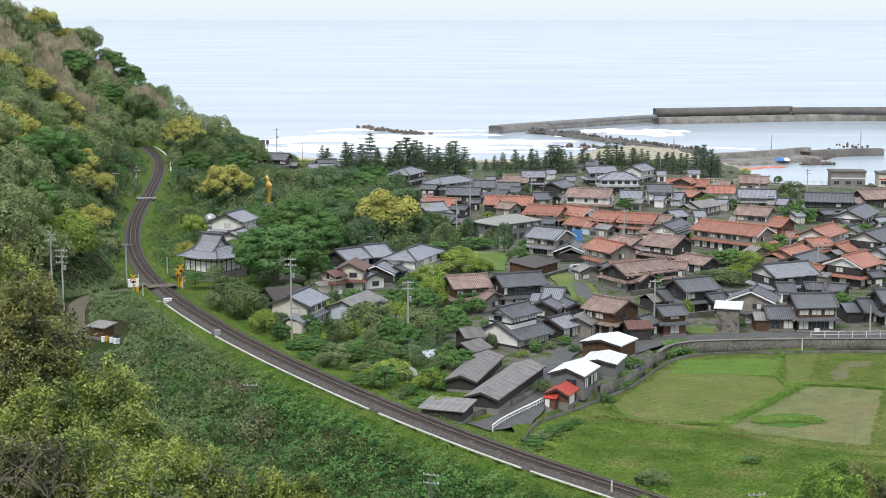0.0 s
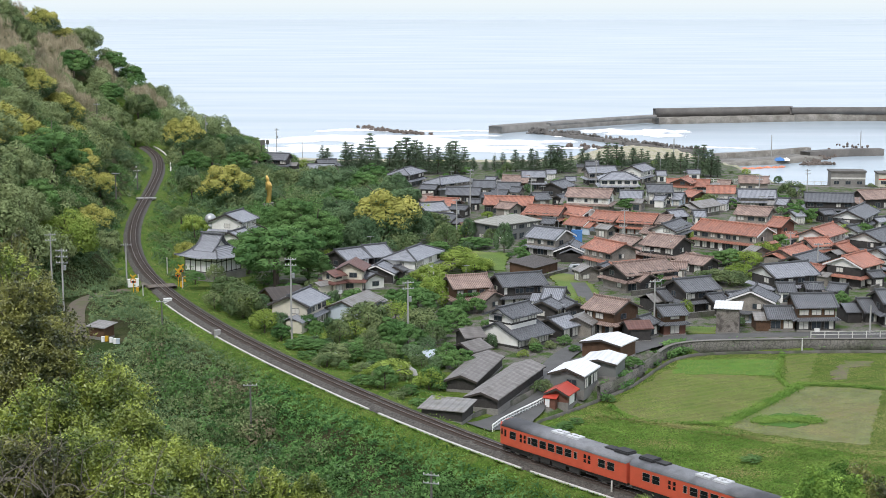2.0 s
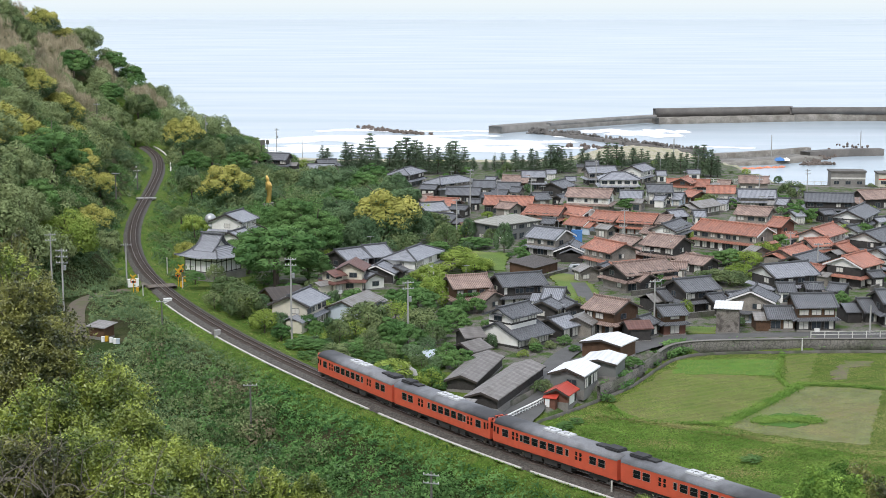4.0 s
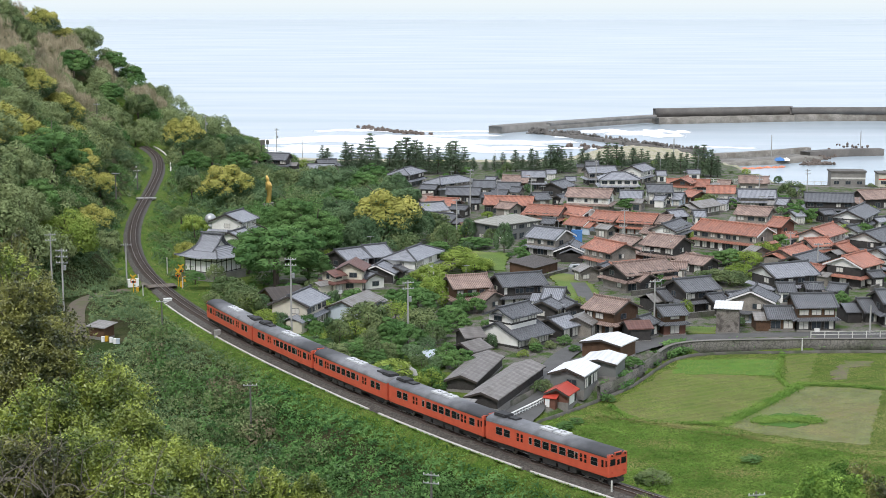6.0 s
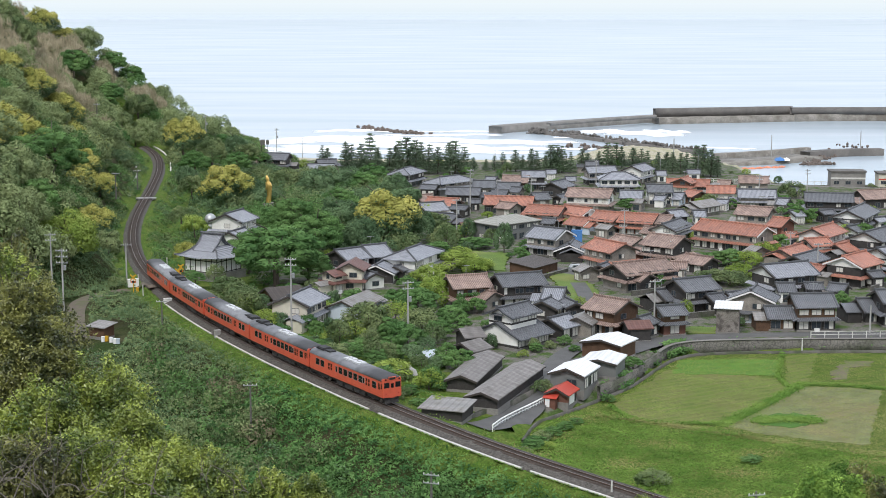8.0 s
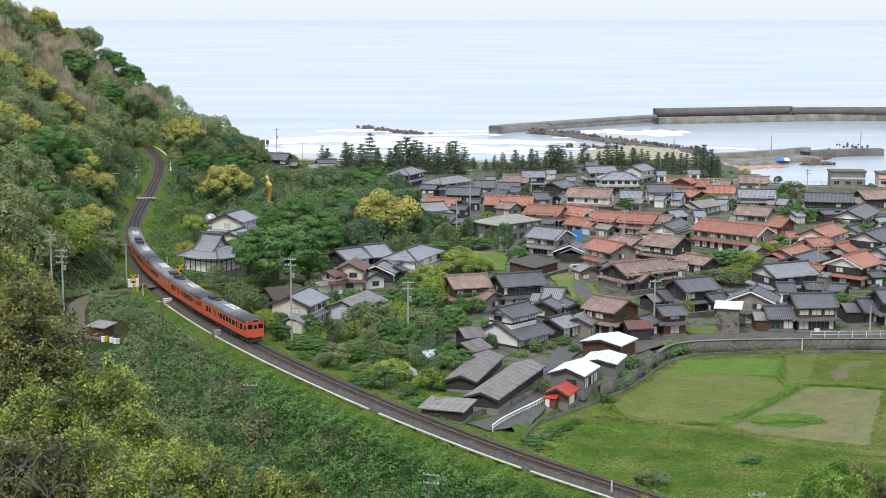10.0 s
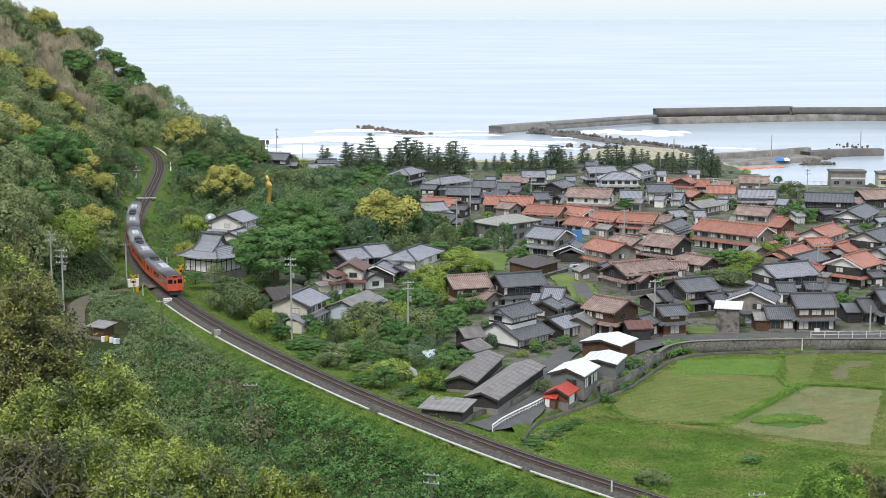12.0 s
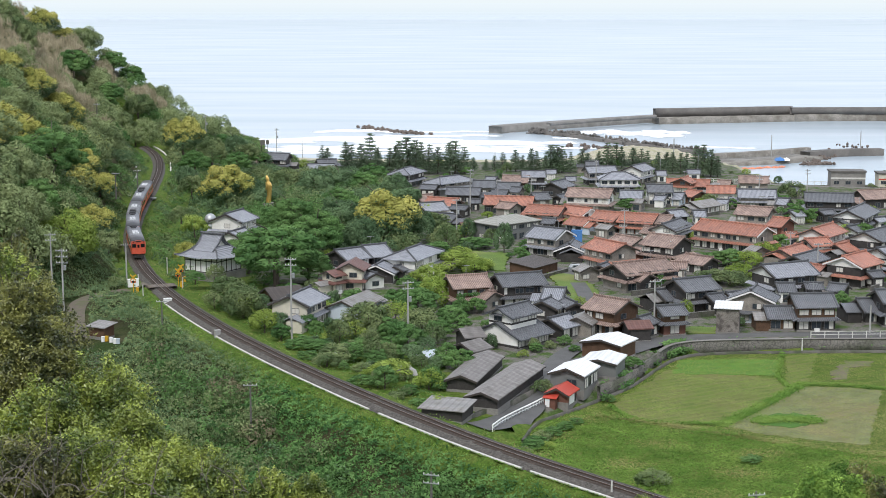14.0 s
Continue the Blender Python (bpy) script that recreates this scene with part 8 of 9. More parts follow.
pine(-40.3, 560.0, 6.0, 1.34)
pine(-32.5, 535.3, 10.2, 0.94)
pine(-30.6, 535.3, 9.4, 1.17)
pine(-24.4, 535.3, 13.1, 1.07)
pine(-27.4, 538.7, 9.4, 1.26)
pine(-21.8, 532.0, 8.9, 0.98)
pine(-17.7, 535.3, 8.2, 1.29)
pine(-14.9, 535.3, 10.6, 1.14)
pine(-12.0, 532.0, 12.2, 1.31)
pine(-9.2, 532.0, 11.3, 1.11)
pine(-7.4, 535.3, 10.2, 1.09)
pine(-4.5, 532.0, 9.7, 1.26)
pine(-1.7, 532.0, 8.9, 1.34)
pine(2.1, 535.3, 10.2, 1.07)
pine(3.9, 532.0, 10.9, 1.34)
pine(7.2, 535.3, 8.6, 1.32)
pine(-15.9, 535.3, 9.0, 0.98)
pine(10.3, 542.2, 4.5, 1.17)
pine(17.4, 542.2, 5.0, 1.22)
pine(20.4, 545.6, 5.8, 1.32)
pine(24.3, 538.7, 7.4, 1.20)
pine(29.5, 535.3, 8.2, 0.96)
pine(31.3, 535.3, 7.3, 1.12)
pine(34.0, 532.0, 6.1, 1.12)
pine(38.0, 535.3, 9.4, 1.13)
pine(36.1, 535.3, 9.4, 1.33)
pine(39.8, 535.3, 9.0, 1.06)
pine(42.7, 535.3, 6.9, 1.00)
pine(46.7, 538.7, 7.8, 1.13)
pine(48.8, 540.4, 6.2, 1.19)
pine(56.0, 545.6, 9.1, 1.32)
pine(59.2, 549.1, 8.8, 1.16)
pine(61.2, 549.1, 7.5, 1.02)
pine(65.1, 549.1, 7.1, 1.32)
pine(68.0, 549.1, 6.7, 1.12)
pine(68.6, 538.7, 7.0, 1.20)
pine(71.9, 535.3, 6.9, 1.11)
pine(76.2, 532.0, 7.3, 1.00)
pine(79.0, 532.0, 6.9, 1.21)
pine(83.0, 525.3, 10.0, 1.25)
pine(85.4, 525.3, 10.4, 0.99)
pine(87.3, 521.9, 9.1, 1.11)
pine(89.5, 521.9, 6.8, 1.06)
pine(81.4, 535.3, 6.9, 0.98)
pine(53.1, 545.6, 6.2, 1.00)
pine(75.7, 542.2, 6.2, 1.33)
pine(141.1, 515.3, 7.9, 1.30)
pine(143.5, 518.6, 8.7, 1.07)
pine(14.5, 540.4, 4.1, 1.23)
pine(26.9, 540.4, 5.4, 0.92)
bare_shrub(1, -9.7, 38.0, 51.2, 2.6, 1.6, 12)
bare_shrub(2, -10.4, 38.5, 51.4, 1.8, 1.8, 8)
bare_shrub(3, -7.8, 38.0, 51.3, 2.2, 1.1, 9)
bare_shrub(5, -5.8, 43.0, 49.8, 2.0, 0.8, 9)
leafy_bough("tree", 1, -14.0, 52.0, 48.7, 4.8, 6, 16200, "lf_near_dark", 0.17, "dark glossy-leaved tree with olive highlights painted into the leaf colour")
leafy_bough("tree", 2, -13.1, 50.0, 49.3, 3.7, 4, 11700, "lf_near_dark", 0.17, "dark glossy-leaved tree with olive highlights painted into the leaf colour")
leafy_bough("tree", 21, -13.5, 50.0, 51.4, 1.7, 3, 3960, "lf_near_dark", 0.16, "dark glossy-leaved tree with olive highlights painted into the leaf colour")
leafy_bough("tree", 22, -15.2, 56.0, 50.5, 2.5, 4, 6300, "lf_near", 0.16, "dark glossy-leaved tree with olive highlights painted into the leaf colour")
leafy_bough("tree", 23, -12.3, 49.0, 49.5, 1.7, 3, 5400, "lf_near_dark", 0.16, "yellow-green broadleaf tree with fine drooping leaves")
leafy_bough("tree", 12, -16.4, 60.0, 47.7, 3.7, 7, 10800, "lf_near_dark", 0.18, "dark glossy-leaved tree with olive highlights painted into the leaf colour")
leafy_bough("tree", 3, -11.1, 50.0, 47.5, 4.1, 4.5, 16200, "lf_near", 0.17, "yellow-green broadleaf tree with fine drooping leaves")
leafy_bough("tree", 4, -9.4, 47.0, 47.8, 3.0, 3.5, 10800, "lf_near", 0.16, "yellow-green broadleaf tree with fine drooping leaves")
leafy_bough("tree", 5, -11.2, 44.0, 48.6, 3.9, 4, 14400, "lf_near", 0.16, "yellow-green broadleaf tree with fine drooping leaves")
leafy_bough("tree", 6, -9.6, 42.0, 47.9, 3.9, 4, 14400, "lf_near", 0.15, "yellow-green broadleaf tree with fine drooping leaves")
leafy_bough("tree", 7, -10.7, 40.0, 48.3, 3.4, 4, 12600, "lf_near_dark", 0.15, "dark glossy-leaved tree with olive highlights painted into the leaf colour")
leafy_bough("tree", 8, -7.8, 44.0, 47.9, 3.0, 3, 10800, "lf_near", 0.15, "yellow-green broadleaf tree with fine drooping leaves")
leafy_bough("tree", 9, -7.0, 46.0, 47.1, 2.8, 3, 8100, "lf_near", 0.15, "yellow-green broadleaf tree with fine drooping leaves")
leafy_bough("tree", 10, -7.9, 40.0, 48.6, 3.0, 3, 10800, "lf_near", 0.15, "yellow-green broadleaf tree with fine drooping leaves")
leafy_bough("tree", 11, -5.1, 46.0, 47.3, 1.8, 2.2, 3960, "lf_near", 0.14, "yellow-green broadleaf tree with fine drooping leaves")
leafy_bough("tree", 13, 15.3, 60.0, 41.3, 4.6, 4, 30000, "lf_near_green", 0.17, "leafy green tree top below the look-out")
leafy_bough("tree", 14, 16.3, 60.0, 41.7, 3.4, 3.6, 9000, "lf_near_dark", 0.17, "dark glossy-leaved tree with olive highlights painted into the leaf colour")
leafy_bough("tree", 15, 10.6, 80.0, 34.8, 2.5, 3, 5400, "lf_near", 0.17, "yellow-green broadleaf tree with fine drooping leaves")
leafy_bough("tree", 16, -3.9, 46.0, 47.7, 1.4, 1.6, 2700, "lf_near", 0.14, "yellow-green broadleaf tree with fine drooping leaves")
utility_pole(-24.5, 255.1, 13.7)
utility_pole(-59.6, 248.2, 15.5, z=8, arms=3)
utility_pole(-69.6, 281.9, 8.9, z=12)
utility_pole(-5.6, 252.2, 10.4)
utility_pole(-26.2, 213.0, 7.7, z=3, arms=1, body="old_pole", label="dark weathered pole with one crossarm, half overgrown")
utility_pole(-1.3, 173.7, 8.2, z=2, body="old_pole", label="dark weathered pole with one crossarm, half overgrown")
utility_pole(34.8, 259.9, 9.2, arms=1)
utility_pole(7.2, 424.1, 11.9)
utility_pole(3.1, 362.7, 10.4, arms=1)
utility_pole(25.4, 461.0, 6.6)
utility_pole(105.7, 464.1, 8.3)
utility_pole(-58.4, 563.7, 12.5)
utility_pole(-32.5, 535.3, 10.7)
utility_pole(-85.5, 579.9, 11.8, z=7, arms=1)
utility_pole(75.8, 321.1, 6.0, arms=1)
utility_pole(73.5, 336.3, 6.3, arms=1)
utility_pole(87.4, 442.0, 8.7)
utility_pole(42.1, 369.6, 7.3, arms=1)
utility_pole(47.4, 495.6, 8.0, arms=1)
utility_pole(-60.8, 304.6, 7.1, z=8.4, arms=1)
utility_pole(-46.7, 262.3, 6.7, z=6, arms=1, body="old_pole", label="dark weathered pole with one crossarm, half overgrown")
utility_pole(-79.8, 390.0, 5.6, z=14, arms=1, body="old_pole", label="dark weathered pole with one crossarm, half overgrown")
utility_pole(-80.9, 423.6, 4.5, z=12, arms=1, body="old_pole", label="dark weathered pole with one crossarm, half overgrown")
utility_pole(-102.2, 475.7, 5.4, z=25, arms=1, body="old_pole", label="dark weathered pole with one crossarm, half overgrown")
utility_pole(-25.4, 537.0, 7.1)
utility_pole(47.9, 330.0, 5.4, arms=1)
utility_pole(70.4, 259.9, 4.9, arms=0)
utility_pole(32.4, 160.3, 6.7, z=5.5, arms=1, body="old_pole", label="dark weathered pole with one crossarm, half overgrown")
utility_pole(41.2, 364.6, 4.2, arms=1)
thin_post("mooring_post", 83.1, 577.7, 9.1, M["pole"], "tall grey post on the harbour mole", 0.2, 1.5)
thin_post("mooring_post", 123.1, 601.5, 8.2, M["pole"], "tall grey post on the harbour mole", 0.2, 1.5)
thin_post("mooring_post", 162.0, 622.9, 7.8, M["pole"], "tall grey post on the harbour mole", 0.2, 1.5)
thin_post("lamp_post", 82.8, 520.3, 7.6, M["metal"], "slender steel street lamp post", 0.09, 3.0)
thin_post("lamp_post", 71.2, 525.3, 6.0, M["metal"], "slender steel street lamp post", 0.09, 3.0)
thin_post("beach_post", 18.6, 573.1, 4.7, M["pole"], "thin post standing on the beach", 0.12, 3.0)
thin_post("beach_post", -51.1, 582.9, 7.3, M["pole"], "thin post standing near the beach", 0.12, 3.0)
thin_post("marker_post", 18.6, 171.0, 1.6, M["trough"], "short white concrete marker post", 0.12, 8.4)
thin_post("marker_post", -58.0, 301.6, 1.6, M["trough"], "short white concrete marker post", 0.1, 8.4)
thin_post("marker_post", -54.3, 312.2, 3.0, M["trough"], "white marker post by the bank", 0.1, 8.5)
thin_post("marker_post", -48.9, 297.5, 1.8, M["trough"], "white marker post by the bank", 0.1, 8.4)
thin_post("marker_post", -55.0, 290.1, 1.6, M["trough"], "short white concrete marker post", 0.1, 8.4)
lengthwise([(33.6, 246.0), (37.0, 252.0), (43.0, 254.6), (57.0, 255.8), (75.0, 256.2), (110.0, 258.0)], 0.7, 7.384, 7.52, M["concrete"], "wall_coping", "pale concrete coping on the field's wall", "coping")
strip("road", [(110.0, 261.0), (78.2, 258.9), (64.0, 258.5), (56.8, 258.2), (47.4, 257.4), (38.1, 255.6), (32.1, 251.0), (25.9, 243.3), (18.4, 236.5), (14.9, 229.4), (11.3, 214.7), (7.1, 205.9), (4.5, 203.2)], 4.6, M["asphalt"], "narrow asphalt village road above the field wall", 0.2)
strip("lane", [(34.5, 263.0), (29.1, 256.4), (23.2, 252.2), (18.9, 244.1), (15.6, 232.9)], 3.4, M["asphalt"], "narrow asphalt village lane", 0.24)
strip("lane", [(19.4, 262.1), (22.3, 276.2), (26.2, 286.5), (25.4, 315.5), (20.6, 328.8)], 3.0, M["asphalt"], "narrow asphalt village lane", 0.28)
strip("dirt_road", [(-56.0, 299.5)] + GULLY_ROAD, 3.2, M["dirt"], "rutted dirt road leading up the valley", 0.15)
lengthwise([(22.3, 224.3)] + WALL[3:-1], 0.5, 4.8, 7.38, M["masonry"], "retaining_wall", "stained concrete retaining wall along the field", "retaining wall")
lengthwise([(10.3, 201.7), (12.6, 210.2), (15.6, 214.2), (19.5, 219.1), (22.7, 223.5), (27.6, 230.6), (33.6, 243.0), (37.6, 249.4), (43.4, 252.4), (57.1, 253.6), (76.0, 254.0)], 0.3, 5.0, 5.95, M["old_concrete"], "irrigation_kerb", "low concrete ditch wall round the field", "ditch wall")
plot([(35.1, 239.5), (37.4, 248.6), (45.0, 249.6), (53.2, 249.1), (50.8, 238.4)], M["plot_green"], "bright green rice seedling plot", FIELD + 0.05)
plot([(23.1, 219.5), (34.5, 242.2), (50.4, 236.7), (51.0, 229.8), (38.3, 211.1), (27.2, 211.1)], M["plot_mown"], "mown yellow-green rice plot with swaths")
plot([(53.6, 232.2), (64.4, 229.5), (54.5, 200.2), (41.9, 206.1), (37.4, 210.5)], M["plot_pale"], "pale stubble plot in the rice field")
plot([(54.8, 251.9), (60.6, 253.6), (54.6, 234.6), (51.0, 231.8)], M["plot_mown"], "mown yellow-green strip of rice plot")
plot([(42.4, 212.6), (46.5, 216.1), (51.0, 215.2), (51.0, 211.1), (46.6, 209.1), (43.0, 210.0)], M["plot_dark"], "dark green patch of young rice", FIELD + 0.08)
plot([(59.5, 241.1), (63.8, 248.0), (67.8, 248.0), (66.6, 244.9), (62.7, 243.4), (60.7, 236.0), (58.9, 235.0)], M["plot_mud"], "bare brown mud patch in the field", FIELD + 0.06)
lengthwise([(37.3, 209.7), (44.5, 219.5), (53.3, 232.5)], 1.4, 5.2, 5.6, M["plot_dark"], "field_bund", "grassy bund between the rice plots", "field bund")
lengthwise([(53.3, 232.5), (59.7, 231.5), (67.4, 229.1)], 0.8, 5.2, 5.58, M["plot_dark"], "field_bund", "grassy bund between the rice plots", "field bund")
lengthwise([(21.4, 214.9), (28.6, 210.5), (36.6, 206.1), (44.8, 200.7), (57.7, 194.6)], 1.0, 5.2, 5.56, M["plot_mown"], "field_bund", "yellowed grassy bund along the rice plots", "field bund")

railing([(60.0, 256.9), (108.0, 258.8)], 7.35, "pale railing along the lane above the field")
lengthwise([(2.6, 206.4), (6.2, 212.2), (8.9, 215.5), (11.9, 220.6), (15.0, 226.6)], 0.5, 5.4, 7.45, M["old_concrete"], "stone_wall", "mossy stone wall between the lane and the long shed", "stone wall")

plot([(3.8, 348.4), (14.2, 344.3), (12.5, 322.1), (5.1, 328.2)], M["grass"], "small mown grass field between the houses", 7.06)
plot([(20.9, 318.6), (27.6, 315.1), (29.4, 295.8), (24.2, 286.7), (21.9, 305.4)], M["grass"], "small mown grass field beside the lane", 7.4)
plot([(40.6, 265.0), (45.9, 265.4), (45.3, 260.4), (40.4, 260.4)], M["grass"], "patch of mown grass beside the board barn", 7.45)

temple(-45.6, 314.5, 8.2, -31)
gilt_statue(-44.1, 402.9, 10.4, 7.0)
crossing_signal(-57.6, 294.6, 0)
crossing_signal(-51.1, 309.0, 10)
crossing_signal(-49.9, 298.6, -20)
# harbour
lengthwise([(23.3, 719.6), (31.0, 728.3), (65.3, 755.8), (105.0, 785.4)], 7, -3, 3.2, M["concrete"], "breakwater", "low concrete arm of the outer breakwater", "breakwater")
lengthwise([(47.3, 723.7), (72.2, 745.8), (101.4, 769.2)], 2.5, 3.0, 4.4, M["concrete"], "parapet", "low concrete parapet on the breakwater", "parapet")
lengthwise([(101.9, 772.0), (141.6, 782.0), (170.5, 788.8)], 9, -3, 3.0, M["quay"], "breakwater", "broad quay ledge of the outer breakwater", "breakwater")
lengthwise([(170.5, 788.8), (199.0, 792.3), (254.6, 792.3)], 9, -3, 3.4, M["quay"], "breakwater", "broad quay ledge of the outer breakwater", "breakwater")
lengthwise([(101.9, 776.9), (142.2, 785.8), (171.3, 793.0)], 4, 2.9, 6.9, M["concrete_dark"], "parapet", "high stained concrete parapet wall", "parapet")
lengthwise([(170.2, 787.8), (198.2, 789.6), (253.6, 789.6)], 4, 3.3, 6.6, M["concrete_dark"], "parapet", "high stained concrete parapet wall", "parapet")
rubble("tetrapod_groyne", "curved groyne of dark concrete tetrapods", "groyne", [(40.7, 719.6), (55.8, 702.8), (74.6, 671.3), (89.9, 644.8), (101.0, 629.0)], 290, 1.3, 1.05, [TETRA], 5, 1.6)
lengthwise([(43.2, 719.6), (55.6, 700.0), (74.3, 668.8), (89.5, 642.5), (100.6, 626.8)], 3.5, -3, 1.3, M["concrete_dark"], "groyne_core", "dark rubble core of the groyne", "groyne")
rubble("reef", "low reef of dark wet rocks off the beach", "reef", [(-37.9, 749.5), (-29.4, 734.3), (-18.8, 722.5), (-8.5, 713.9)], 80, 1.6, 1.1, ROCKS, 6, 0.4)
rubble("harbour_rocks", "brown rocks at the harbour mouth", "rocks", [(133.8, 587.8), (141.2, 601.6), (152.0, 620.3), (168.6, 633.5)], 60, 1.8, 0.9, ROCKS, 7, 0.5)
rubble("harbour_rocks", "brown rocks at the harbour mouth", "rocks", [(156.3, 638.0), (161.9, 642.5), (167.5, 638.0)], 24, 1.5, 0.5, ROCKS, 9, 2.8)
rubble("beach_rocks", "pale driftwood and stones on the beach", "rocks", [(56.8, 656.6), (62.9, 647.2), (69.2, 642.5)], 30, 3, 1.0, ROCKS, 8, 1.0)
rubble("mole_stones", "rough stones along the foot of the harbour mole", "rocks", [(132.6, 587.8), (136.9, 587.8), (142.2, 589.7)], 40, 0.9, 0.7, ROCKS, 17, 0.5)
lengthwise([(100.3, 588.2), (109.7, 592.1), (123.5, 598.1), (138.9, 610.5)], 14, -3, 1.3, M["quay"], "mole", "stone and concrete harbour mole", "mole")
lengthwise([(101.7, 604.3), (112.7, 608.4), (127.3, 616.9), (142.8, 627.9)], 3, -3, 2.6, M["quay"], "parapet", "concrete wall along the harbour mole", "parapet")
lengthwise([(137.8, 610.5), (151.7, 619.1), (170.3, 623.5)], 5, -3, 2.6, M["concrete_dark"], "mole", "dark outer mole of the harbour", "mole")
lengthwise([(85.3, 505.2), (108.3, 497.8), (147.1, 486.4)], 1.5, -3, 3.4, M["concrete"], "quay_wall", "concrete quay wall of the harbour", "quay wall")

WAVES.append(foam(-53.7, 681.5, 90, 25.6, 3, 75, 0.05, 0.5))
WAVES.append(foam(-21.9, 661.4, 100, 22.4, -2, 11, 0.05, 0.5))
WAVES.append(foam(-35.4, 700.0, 80, 19.2, 0, 58, 0.05, 0.5))
WAVES.append(foam(3.8, 676.4, 90, 25.6, 2, 24, 0.05, 0.5))
WAVES.append(foam(17.4, 651.8, 60, 12.8, 0, 84, 0.05, 0.5))
WAVES.append(foam(-65.1, 651.8, 70, 16.0, 4, 15, 0.05, 0.5))
WAVES.append(foam(-9.9, 638.0, 110, 11.2, 0, 61, 0.05, 0.2))
WAVES.append(foam(-50.3, 638.0, 110, 12.8, 2, 75, 0.05, 0.5))
WAVES.append(foam(-37.1, 734.3, 50, 12.8, 0, 58, 0.05, 0.5))
WAVES.append(foam(-1.0, 708.3, 60, 9.6, 0, 4, 0.05, 0.2))
WAVES.append(foam(-75.2, 681.5, 50, 19.2, 0, 82, 0.05, 0.5))
WAVES.append(foam(35.0, 681.5, 50, 12.8, -3, 57, 0.05, 0.5))
WAVES.append(foam(40.4, 651.8, 50, 9.6, -3, 87, 0.05, 0.2))
WAVES.append(foam(9.2, 731.3, 50, 8.0, 0, 44, 0.05, 0.2))
WAVES.append(foam(80.8, 728.3, 44, 22.4, -6, 33, 0.05, 0.5))
WAVES.append(foam(89.3, 713.9, 40, 19.2, -8, 73, 0.05, 0.5))
WAVES.append(foam(101.7, 731.3, 24, 16.0, 0, 16, 0.05, 0.5))
WAVES.append(foam(57.1, 702.8, 20, 6.4, 0, 45, 0.05, 0.2))
WAVES.append(foam(113.8, 651.8, 30, 6.4, -8, 19, 0.05, 0.2))
guard_rail([(6.4, 201.8), (7.9, 206.8), (10.0, 212.0), (12.1, 215.7), (14.0, 218.5)], "white pipe guard rail beside the road")
railing([(83.6, 508.0), (122.7, 499.0)], 3.2, "pale railing along the harbour edge")
quay_building(125.1, 496.2, -4, 10.5, 6, 4.6, M["concrete"], M["trough"], "grey concrete harbour building with a flat roof")
quay_building(139.1, 496.2, -4, 9, 6, 4.0, M["cream"], M["redtin"], "cream harbour building with a red band")
tarpaulin(124.1, 591.2, 1.3, 3.4, 3.4, 5, M["blue"], "bright blue tarpaulin over gear on the mole", 1.4)
tarpaulin(126.6, 591.2, 1.3, 2.2, 3, 5, M["paint_white"], "white tarpaulin over gear on the mole", 1.2)
tarpaulin(101.9, 569.1, 0.05, 2.8, 2.2, 0, M["float"], "orange net floats bunched in the harbour", 0.6)
tarpaulin(104.9, 570.9, 0.05, 2.8, 2.2, 9, M["float"], "orange net floats bunched in the harbour", 0.6)
tarpaulin(108.2, 574.6, 0.05, 2.8, 2.2, 18, M["float"], "orange net floats bunched in the harbour", 0.6)
tarpaulin(111.0, 574.6, 0.05, 2.8, 2.2, 27, M["float"], "orange net floats bunched in the harbour", 0.6)
tarpaulin(114.0, 576.5, 0.05, 2.8, 2.2, 36, M["float"], "orange net floats bunched in the harbour", 0.6)
tarpaulin(117.0, 578.3, 0.05, 2.8, 2.2, 45, M["float"], "orange net floats bunched in the harbour", 0.6)
tarpaulin(119.9, 578.3, 0.05, 2.8, 2.2, 54, M["float"], "orange net floats bunched in the harbour", 0.6)
tarpaulin(122.7, 580.2, 0.05, 2.8, 2.2, 63, M["float"], "orange net floats bunched in the harbour", 0.6)
tarpaulin(-1.7, 244.5, 7.25, 4.5, 6, 20, M["bluewall"], "faded blue tarpaulin over a garden heap", 1.0)
tarpaulin(-5.3, 232.2, 7.3, 2.6, 3, 20, M["pole"], "grey-white sheet over a small garden frame", 1.6)
tarpaulin(-16.8, 244.9, 7.3, 1.4, 1.6, 20, M["paint_white"], "white sheet on a garden heap", 0.5)
cabinet(30.6, 363.7, -10, 2.4, 0.8, 3.0, M["blue"], "blue sheeting hung on a house front")
tank(-53.8, 368.7, 1.35, 11.0)
parked_car(27.3, 321.9, 15, M["metal"], "grey car parked beside the lane")
cabinet(-58.4, 298.6, 20, 2.0, 0.8, 1.1, M["paint_white"], "white equipment cabinet at the level crossing", 8.4)
cabinet(-36.3, 253.5, 30, 0.9, 0.6, 1.1, M["pole"], "grey lineside equipment box", 8.2)
cabinet(-49.0, 281.4, 30, 1.3, 0.7, 0.7, M["paint_white"], "white lineside equipment box", 8.4)
house(-55.4, 255.9, -30, 3.1, 2.4, 1, "tin", "shed", lower="brownwood", h=1.9, pitch=0.14, wins=False, category="shed", z=7.7)
drum(-54.7, 253.3, 0.3, 0.8, M["paint_white"], "plastic container standing beside the shed")
drum(-54.2, 253.7, 0.3, 0.8, M["yellow"], "plastic container standing beside the shed")
drum(-53.3, 252.9, 0.3, 0.8, M["paint_white"], "plastic container standing beside the shed")
drum(-52.5, 252.0, 0.3, 0.8, M["paint_white"], "plastic container standing beside the shed")
drum(-52.0, 252.0, 0.3, 0.8, M["bluewall"], "plastic container standing beside the shed")
signboard(-63.9, 575.0, 10.5)
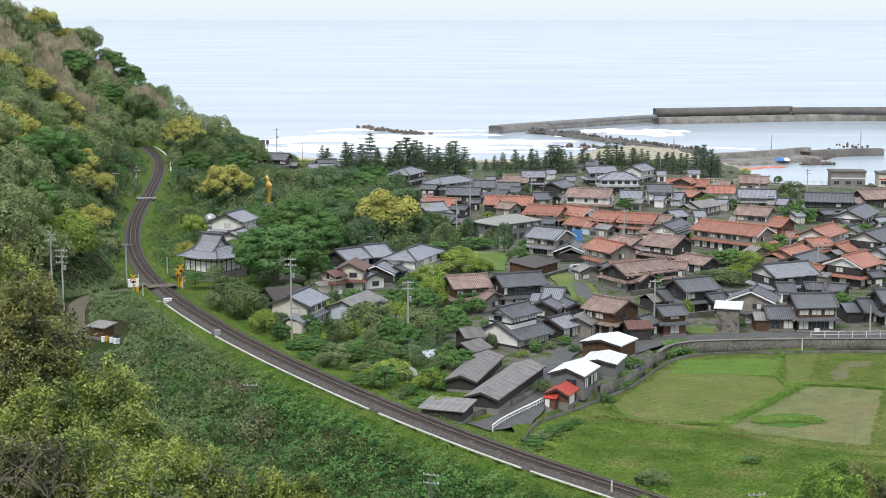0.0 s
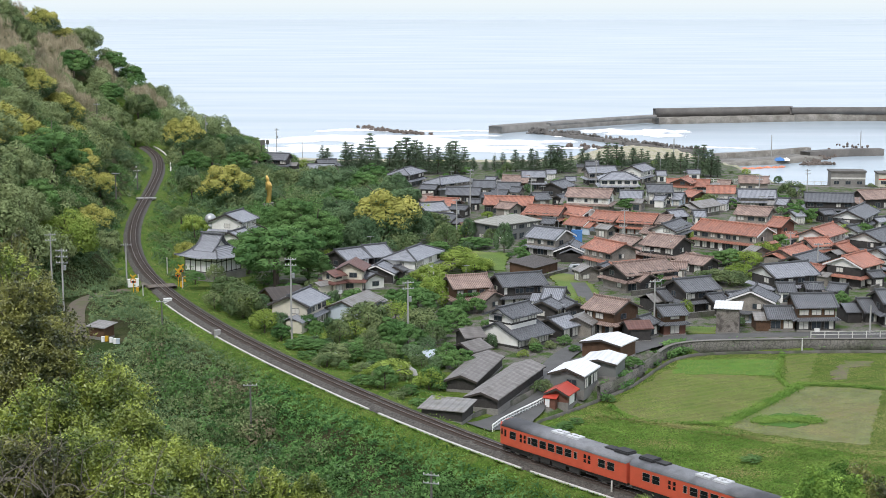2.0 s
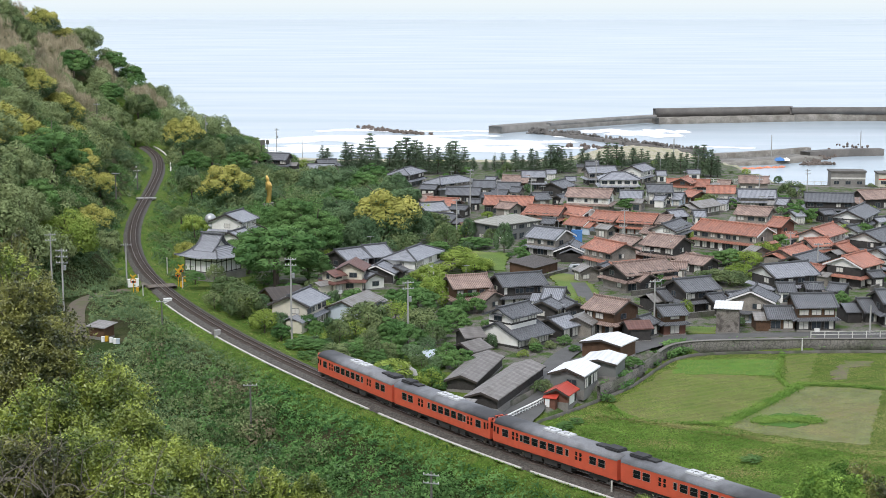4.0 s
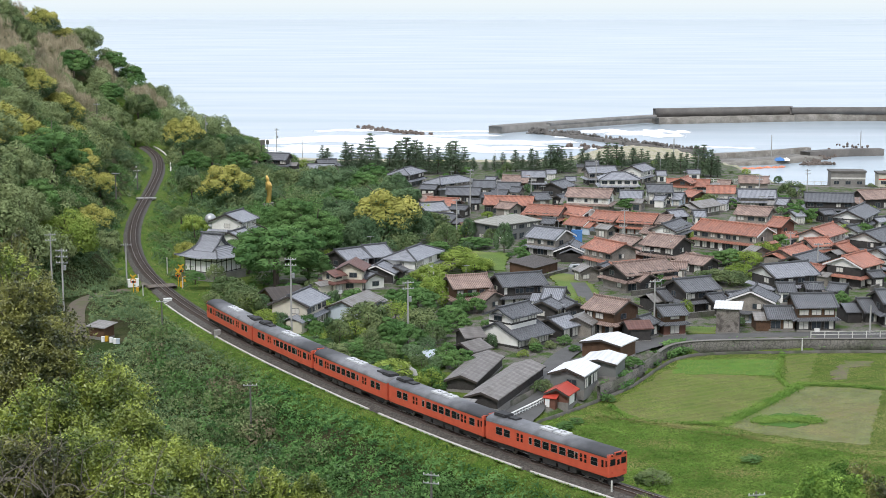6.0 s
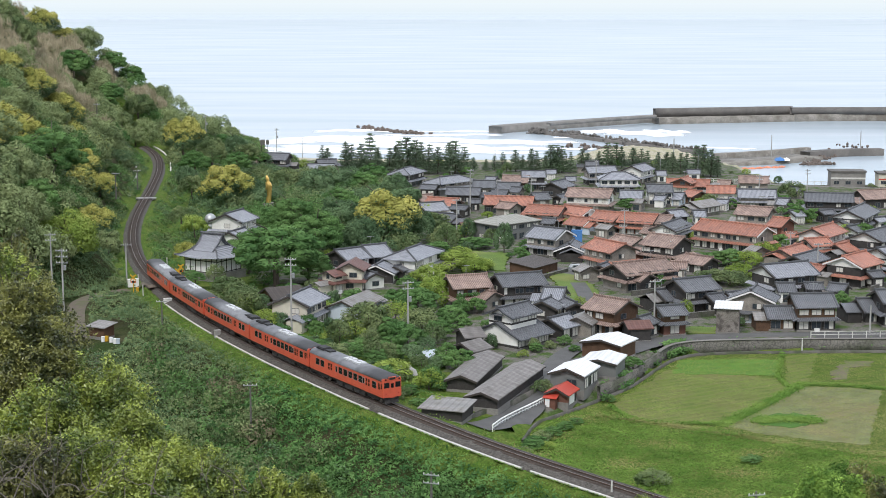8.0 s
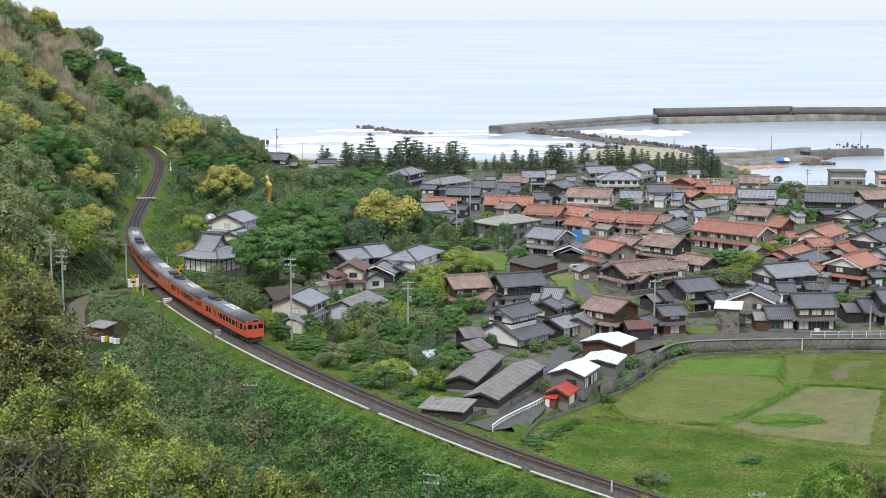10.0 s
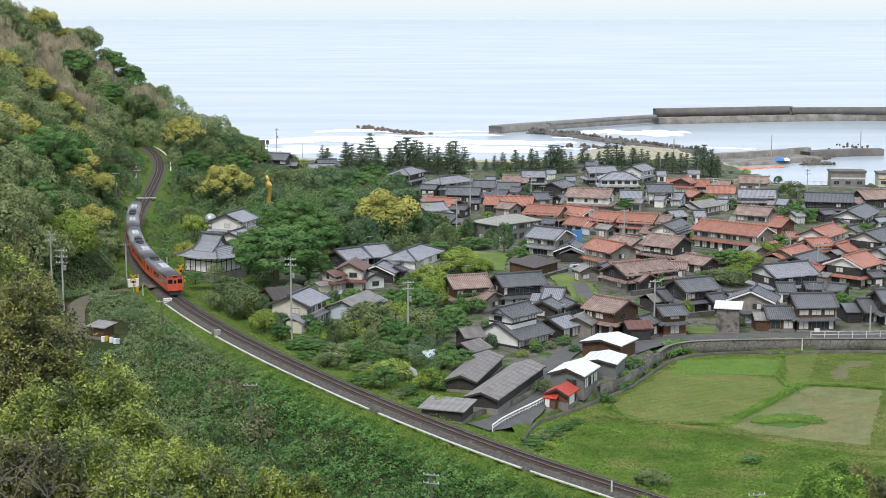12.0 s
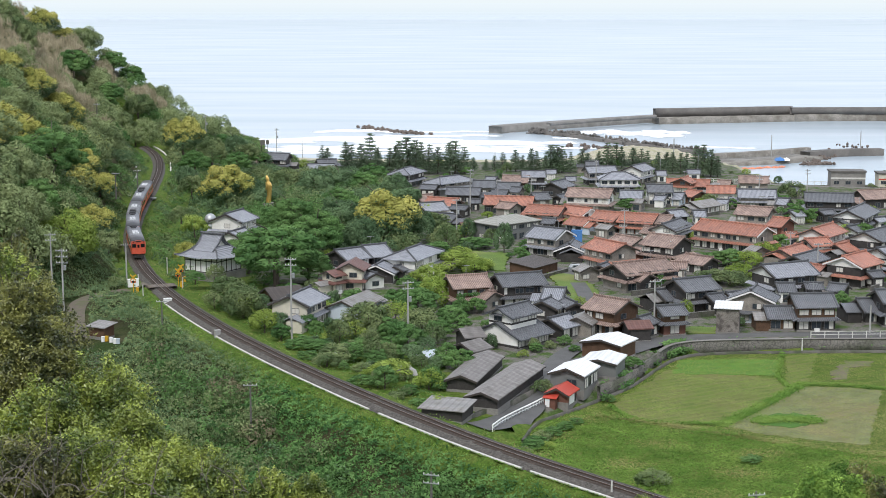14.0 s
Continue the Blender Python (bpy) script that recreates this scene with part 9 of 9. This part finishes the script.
thin_post("stair_post", 58.2, 255.0, 2.2, M["trough"], "white post by the wall steps", 0.12)
town_shrubs()
tree(3.0, 274.8, 3.5, 3.9, "mid")
tree(6.0, 276.7, 3.4, 3.6, "mid")
tree(-6.5, 282.4, 6.1, 4.0, "mid")
tree(-3.6, 260.8, 6.5, 4.7, "olive")
tree(-8.0, 267.6, 4.8, 4.3, "light")
tree(-0.8, 256.4, 4.6, 3.7, "mid")
tree(-8.1, 240.3, 5.2, 3.5, "mid")
tree(-4.7, 240.3, 4.3, 3.1, "dark")
tree(-11.9, 267.6, 3.8, 3.3, "mid")
tree(-3.5, 290.5, 6.2, 4.2, "mid")
tree(0.6, 296.3, 5.3, 3.8, "light")
tree(3.6, 330.0, 7.0, 4.0, "light")
tree(7.6, 324.0, 5.8, 3.0, "light")
tree(-1.7, 342.0, 7.3, 4.1, "mid")
tree(-14.4, 244.1, 4.4, 2.6, "mid")
tree(-17.4, 236.5, 5.1, 2.6, "olive")
tree(-20.6, 240.3, 4.3, 2.1, "mid")
tree(-11.6, 222.6, 4.0, 1.9, "mid")
tree(-6.6, 216.3, 3.1, 1.6, "olive")
tree(-23.5, 248.1, 3.6, 2.1, "mid")
tree(14.6, 246.6, 2.4, 1.9, "mid")
tree(16.9, 249.0, 2.0, 1.6, "olive")
tree(19.4, 251.6, 2.6, 2.0, "mid")
tree(12.4, 243.0, 1.8, 1.3, "light")
tree(7.6, 249.0, 2.2, 2.6, "dark")
tree(2.6, 234.0, 4.6, 4.2, "mid")
tree(-1.2, 252.0, 4.4, 3.4, "olive")
tree(2.4, 262.0, 5.0, 3.6, "mid")
tree(20.6, 246.6, 2.2, 1.5, "mid")
tree(23.2, 251.6, 2.0, 1.4, "olive")
garden_walls()
ivy(ruin, -3.2, 1.2, -3.4, 0.2, 3.3, 900)
grass_ridge([(37.3, 209.7), (44.5, 219.5), (53.3, 232.5)], 1.6, 2600, "lf_grass", 1)
grass_ridge([(53.3, 232.5), (59.7, 231.5), (67.4, 229.1)], 0.9, 1200, "lf_grass", 2)
grass_ridge([(21.4, 214.9), (28.6, 210.5), (36.6, 206.1), (44.8, 200.7), (57.7, 194.6)], 1.0, 1500, "lf_straw", 3)
grass_ridge([(42.6, 212.0), (47.0, 212.8), (50.9, 212.0)], 1.8, 2200, "lf_grass", 4)
grass_ridge([(23.5, 219.5), (27.3, 211.7), (37.0, 210.5)], 0.7, 900, "lf_grass", 5)
grass_ridge([(54.6, 252.7), (50.8, 237.5), (51.0, 229.8)], 0.9, 700, "lf_grass", 6)
tree(11.6, 198.6, 3.2, 1.9, "mid")
tree(12.9, 202.3, 2.9, 1.8, "olive")
tree(14.5, 205.1, 2.7, 1.5, "mid")
tree(16.2, 207.9, 2.7, 1.4, "mid")
tree(10.3, 195.2, 2.1, 1.1, "olive")
tree(18.0, 210.8, 2.3, 1.1, "mid")
tree(13.3, 199.1, 2.2, 1.2, "light")


# the red-roofed shed's doors and its low lean-to
part("door", boxes((-1.4, 0.5, -1.74, -1.60, 0.0, 1.34)), M["paint_white"], red_shed, "white sliding door")
# a black panel on the closed wall stands in for a doorway's shade
part("door", boxes((0.65, 1.3, -1.73, -1.60, 0.0, 1.34)), M["black"], red_shed, "flat black panel painted as a doorway's shaded inside")
part("lean_to_wall", boxes((-2.8, -1.82, -0.1, 1.5, -0.6, 1.0)), M["redwall"], red_shed)
part("lean_to_door", boxes((-2.86, -2.802, 0.75, 1.4, -0.3, 0.9)), M["paint_white"], red_shed, "small white door")
_lean = bmesh.new()
box(_lean, -1.35, 0.0, -0.3, 1.75, -0.03, 0.03, pose(-1.75, 0, 1.36, 0, -17, 0))
part("lean_to_roof", _lean, M["redtin"], red_shed, "low red sheet roof")



def motions():
    for k, c in enumerate(cars):
        walk(c, [(q * 0.5, car_pose(k, q * 0.5)) for q in range(29)])
    # rollers run slowly in and the wash slides up and down the beach
    for k, f in enumerate(WAVES):
        m0 = f.matrix_world.copy()
        run = -(4.0 + (k * 37 % 5)) if k % 3 else 2.5
        rows = []
        for q in range(9):
            t = q * 1.75
            s = run * t / 14 if k % 3 else run * math.sin(t * 0.55 + k)
            rows.append((t, Matrix.Translation((0.15 * s, s, 0)) @ m0))
        walk(f, rows)


motions()
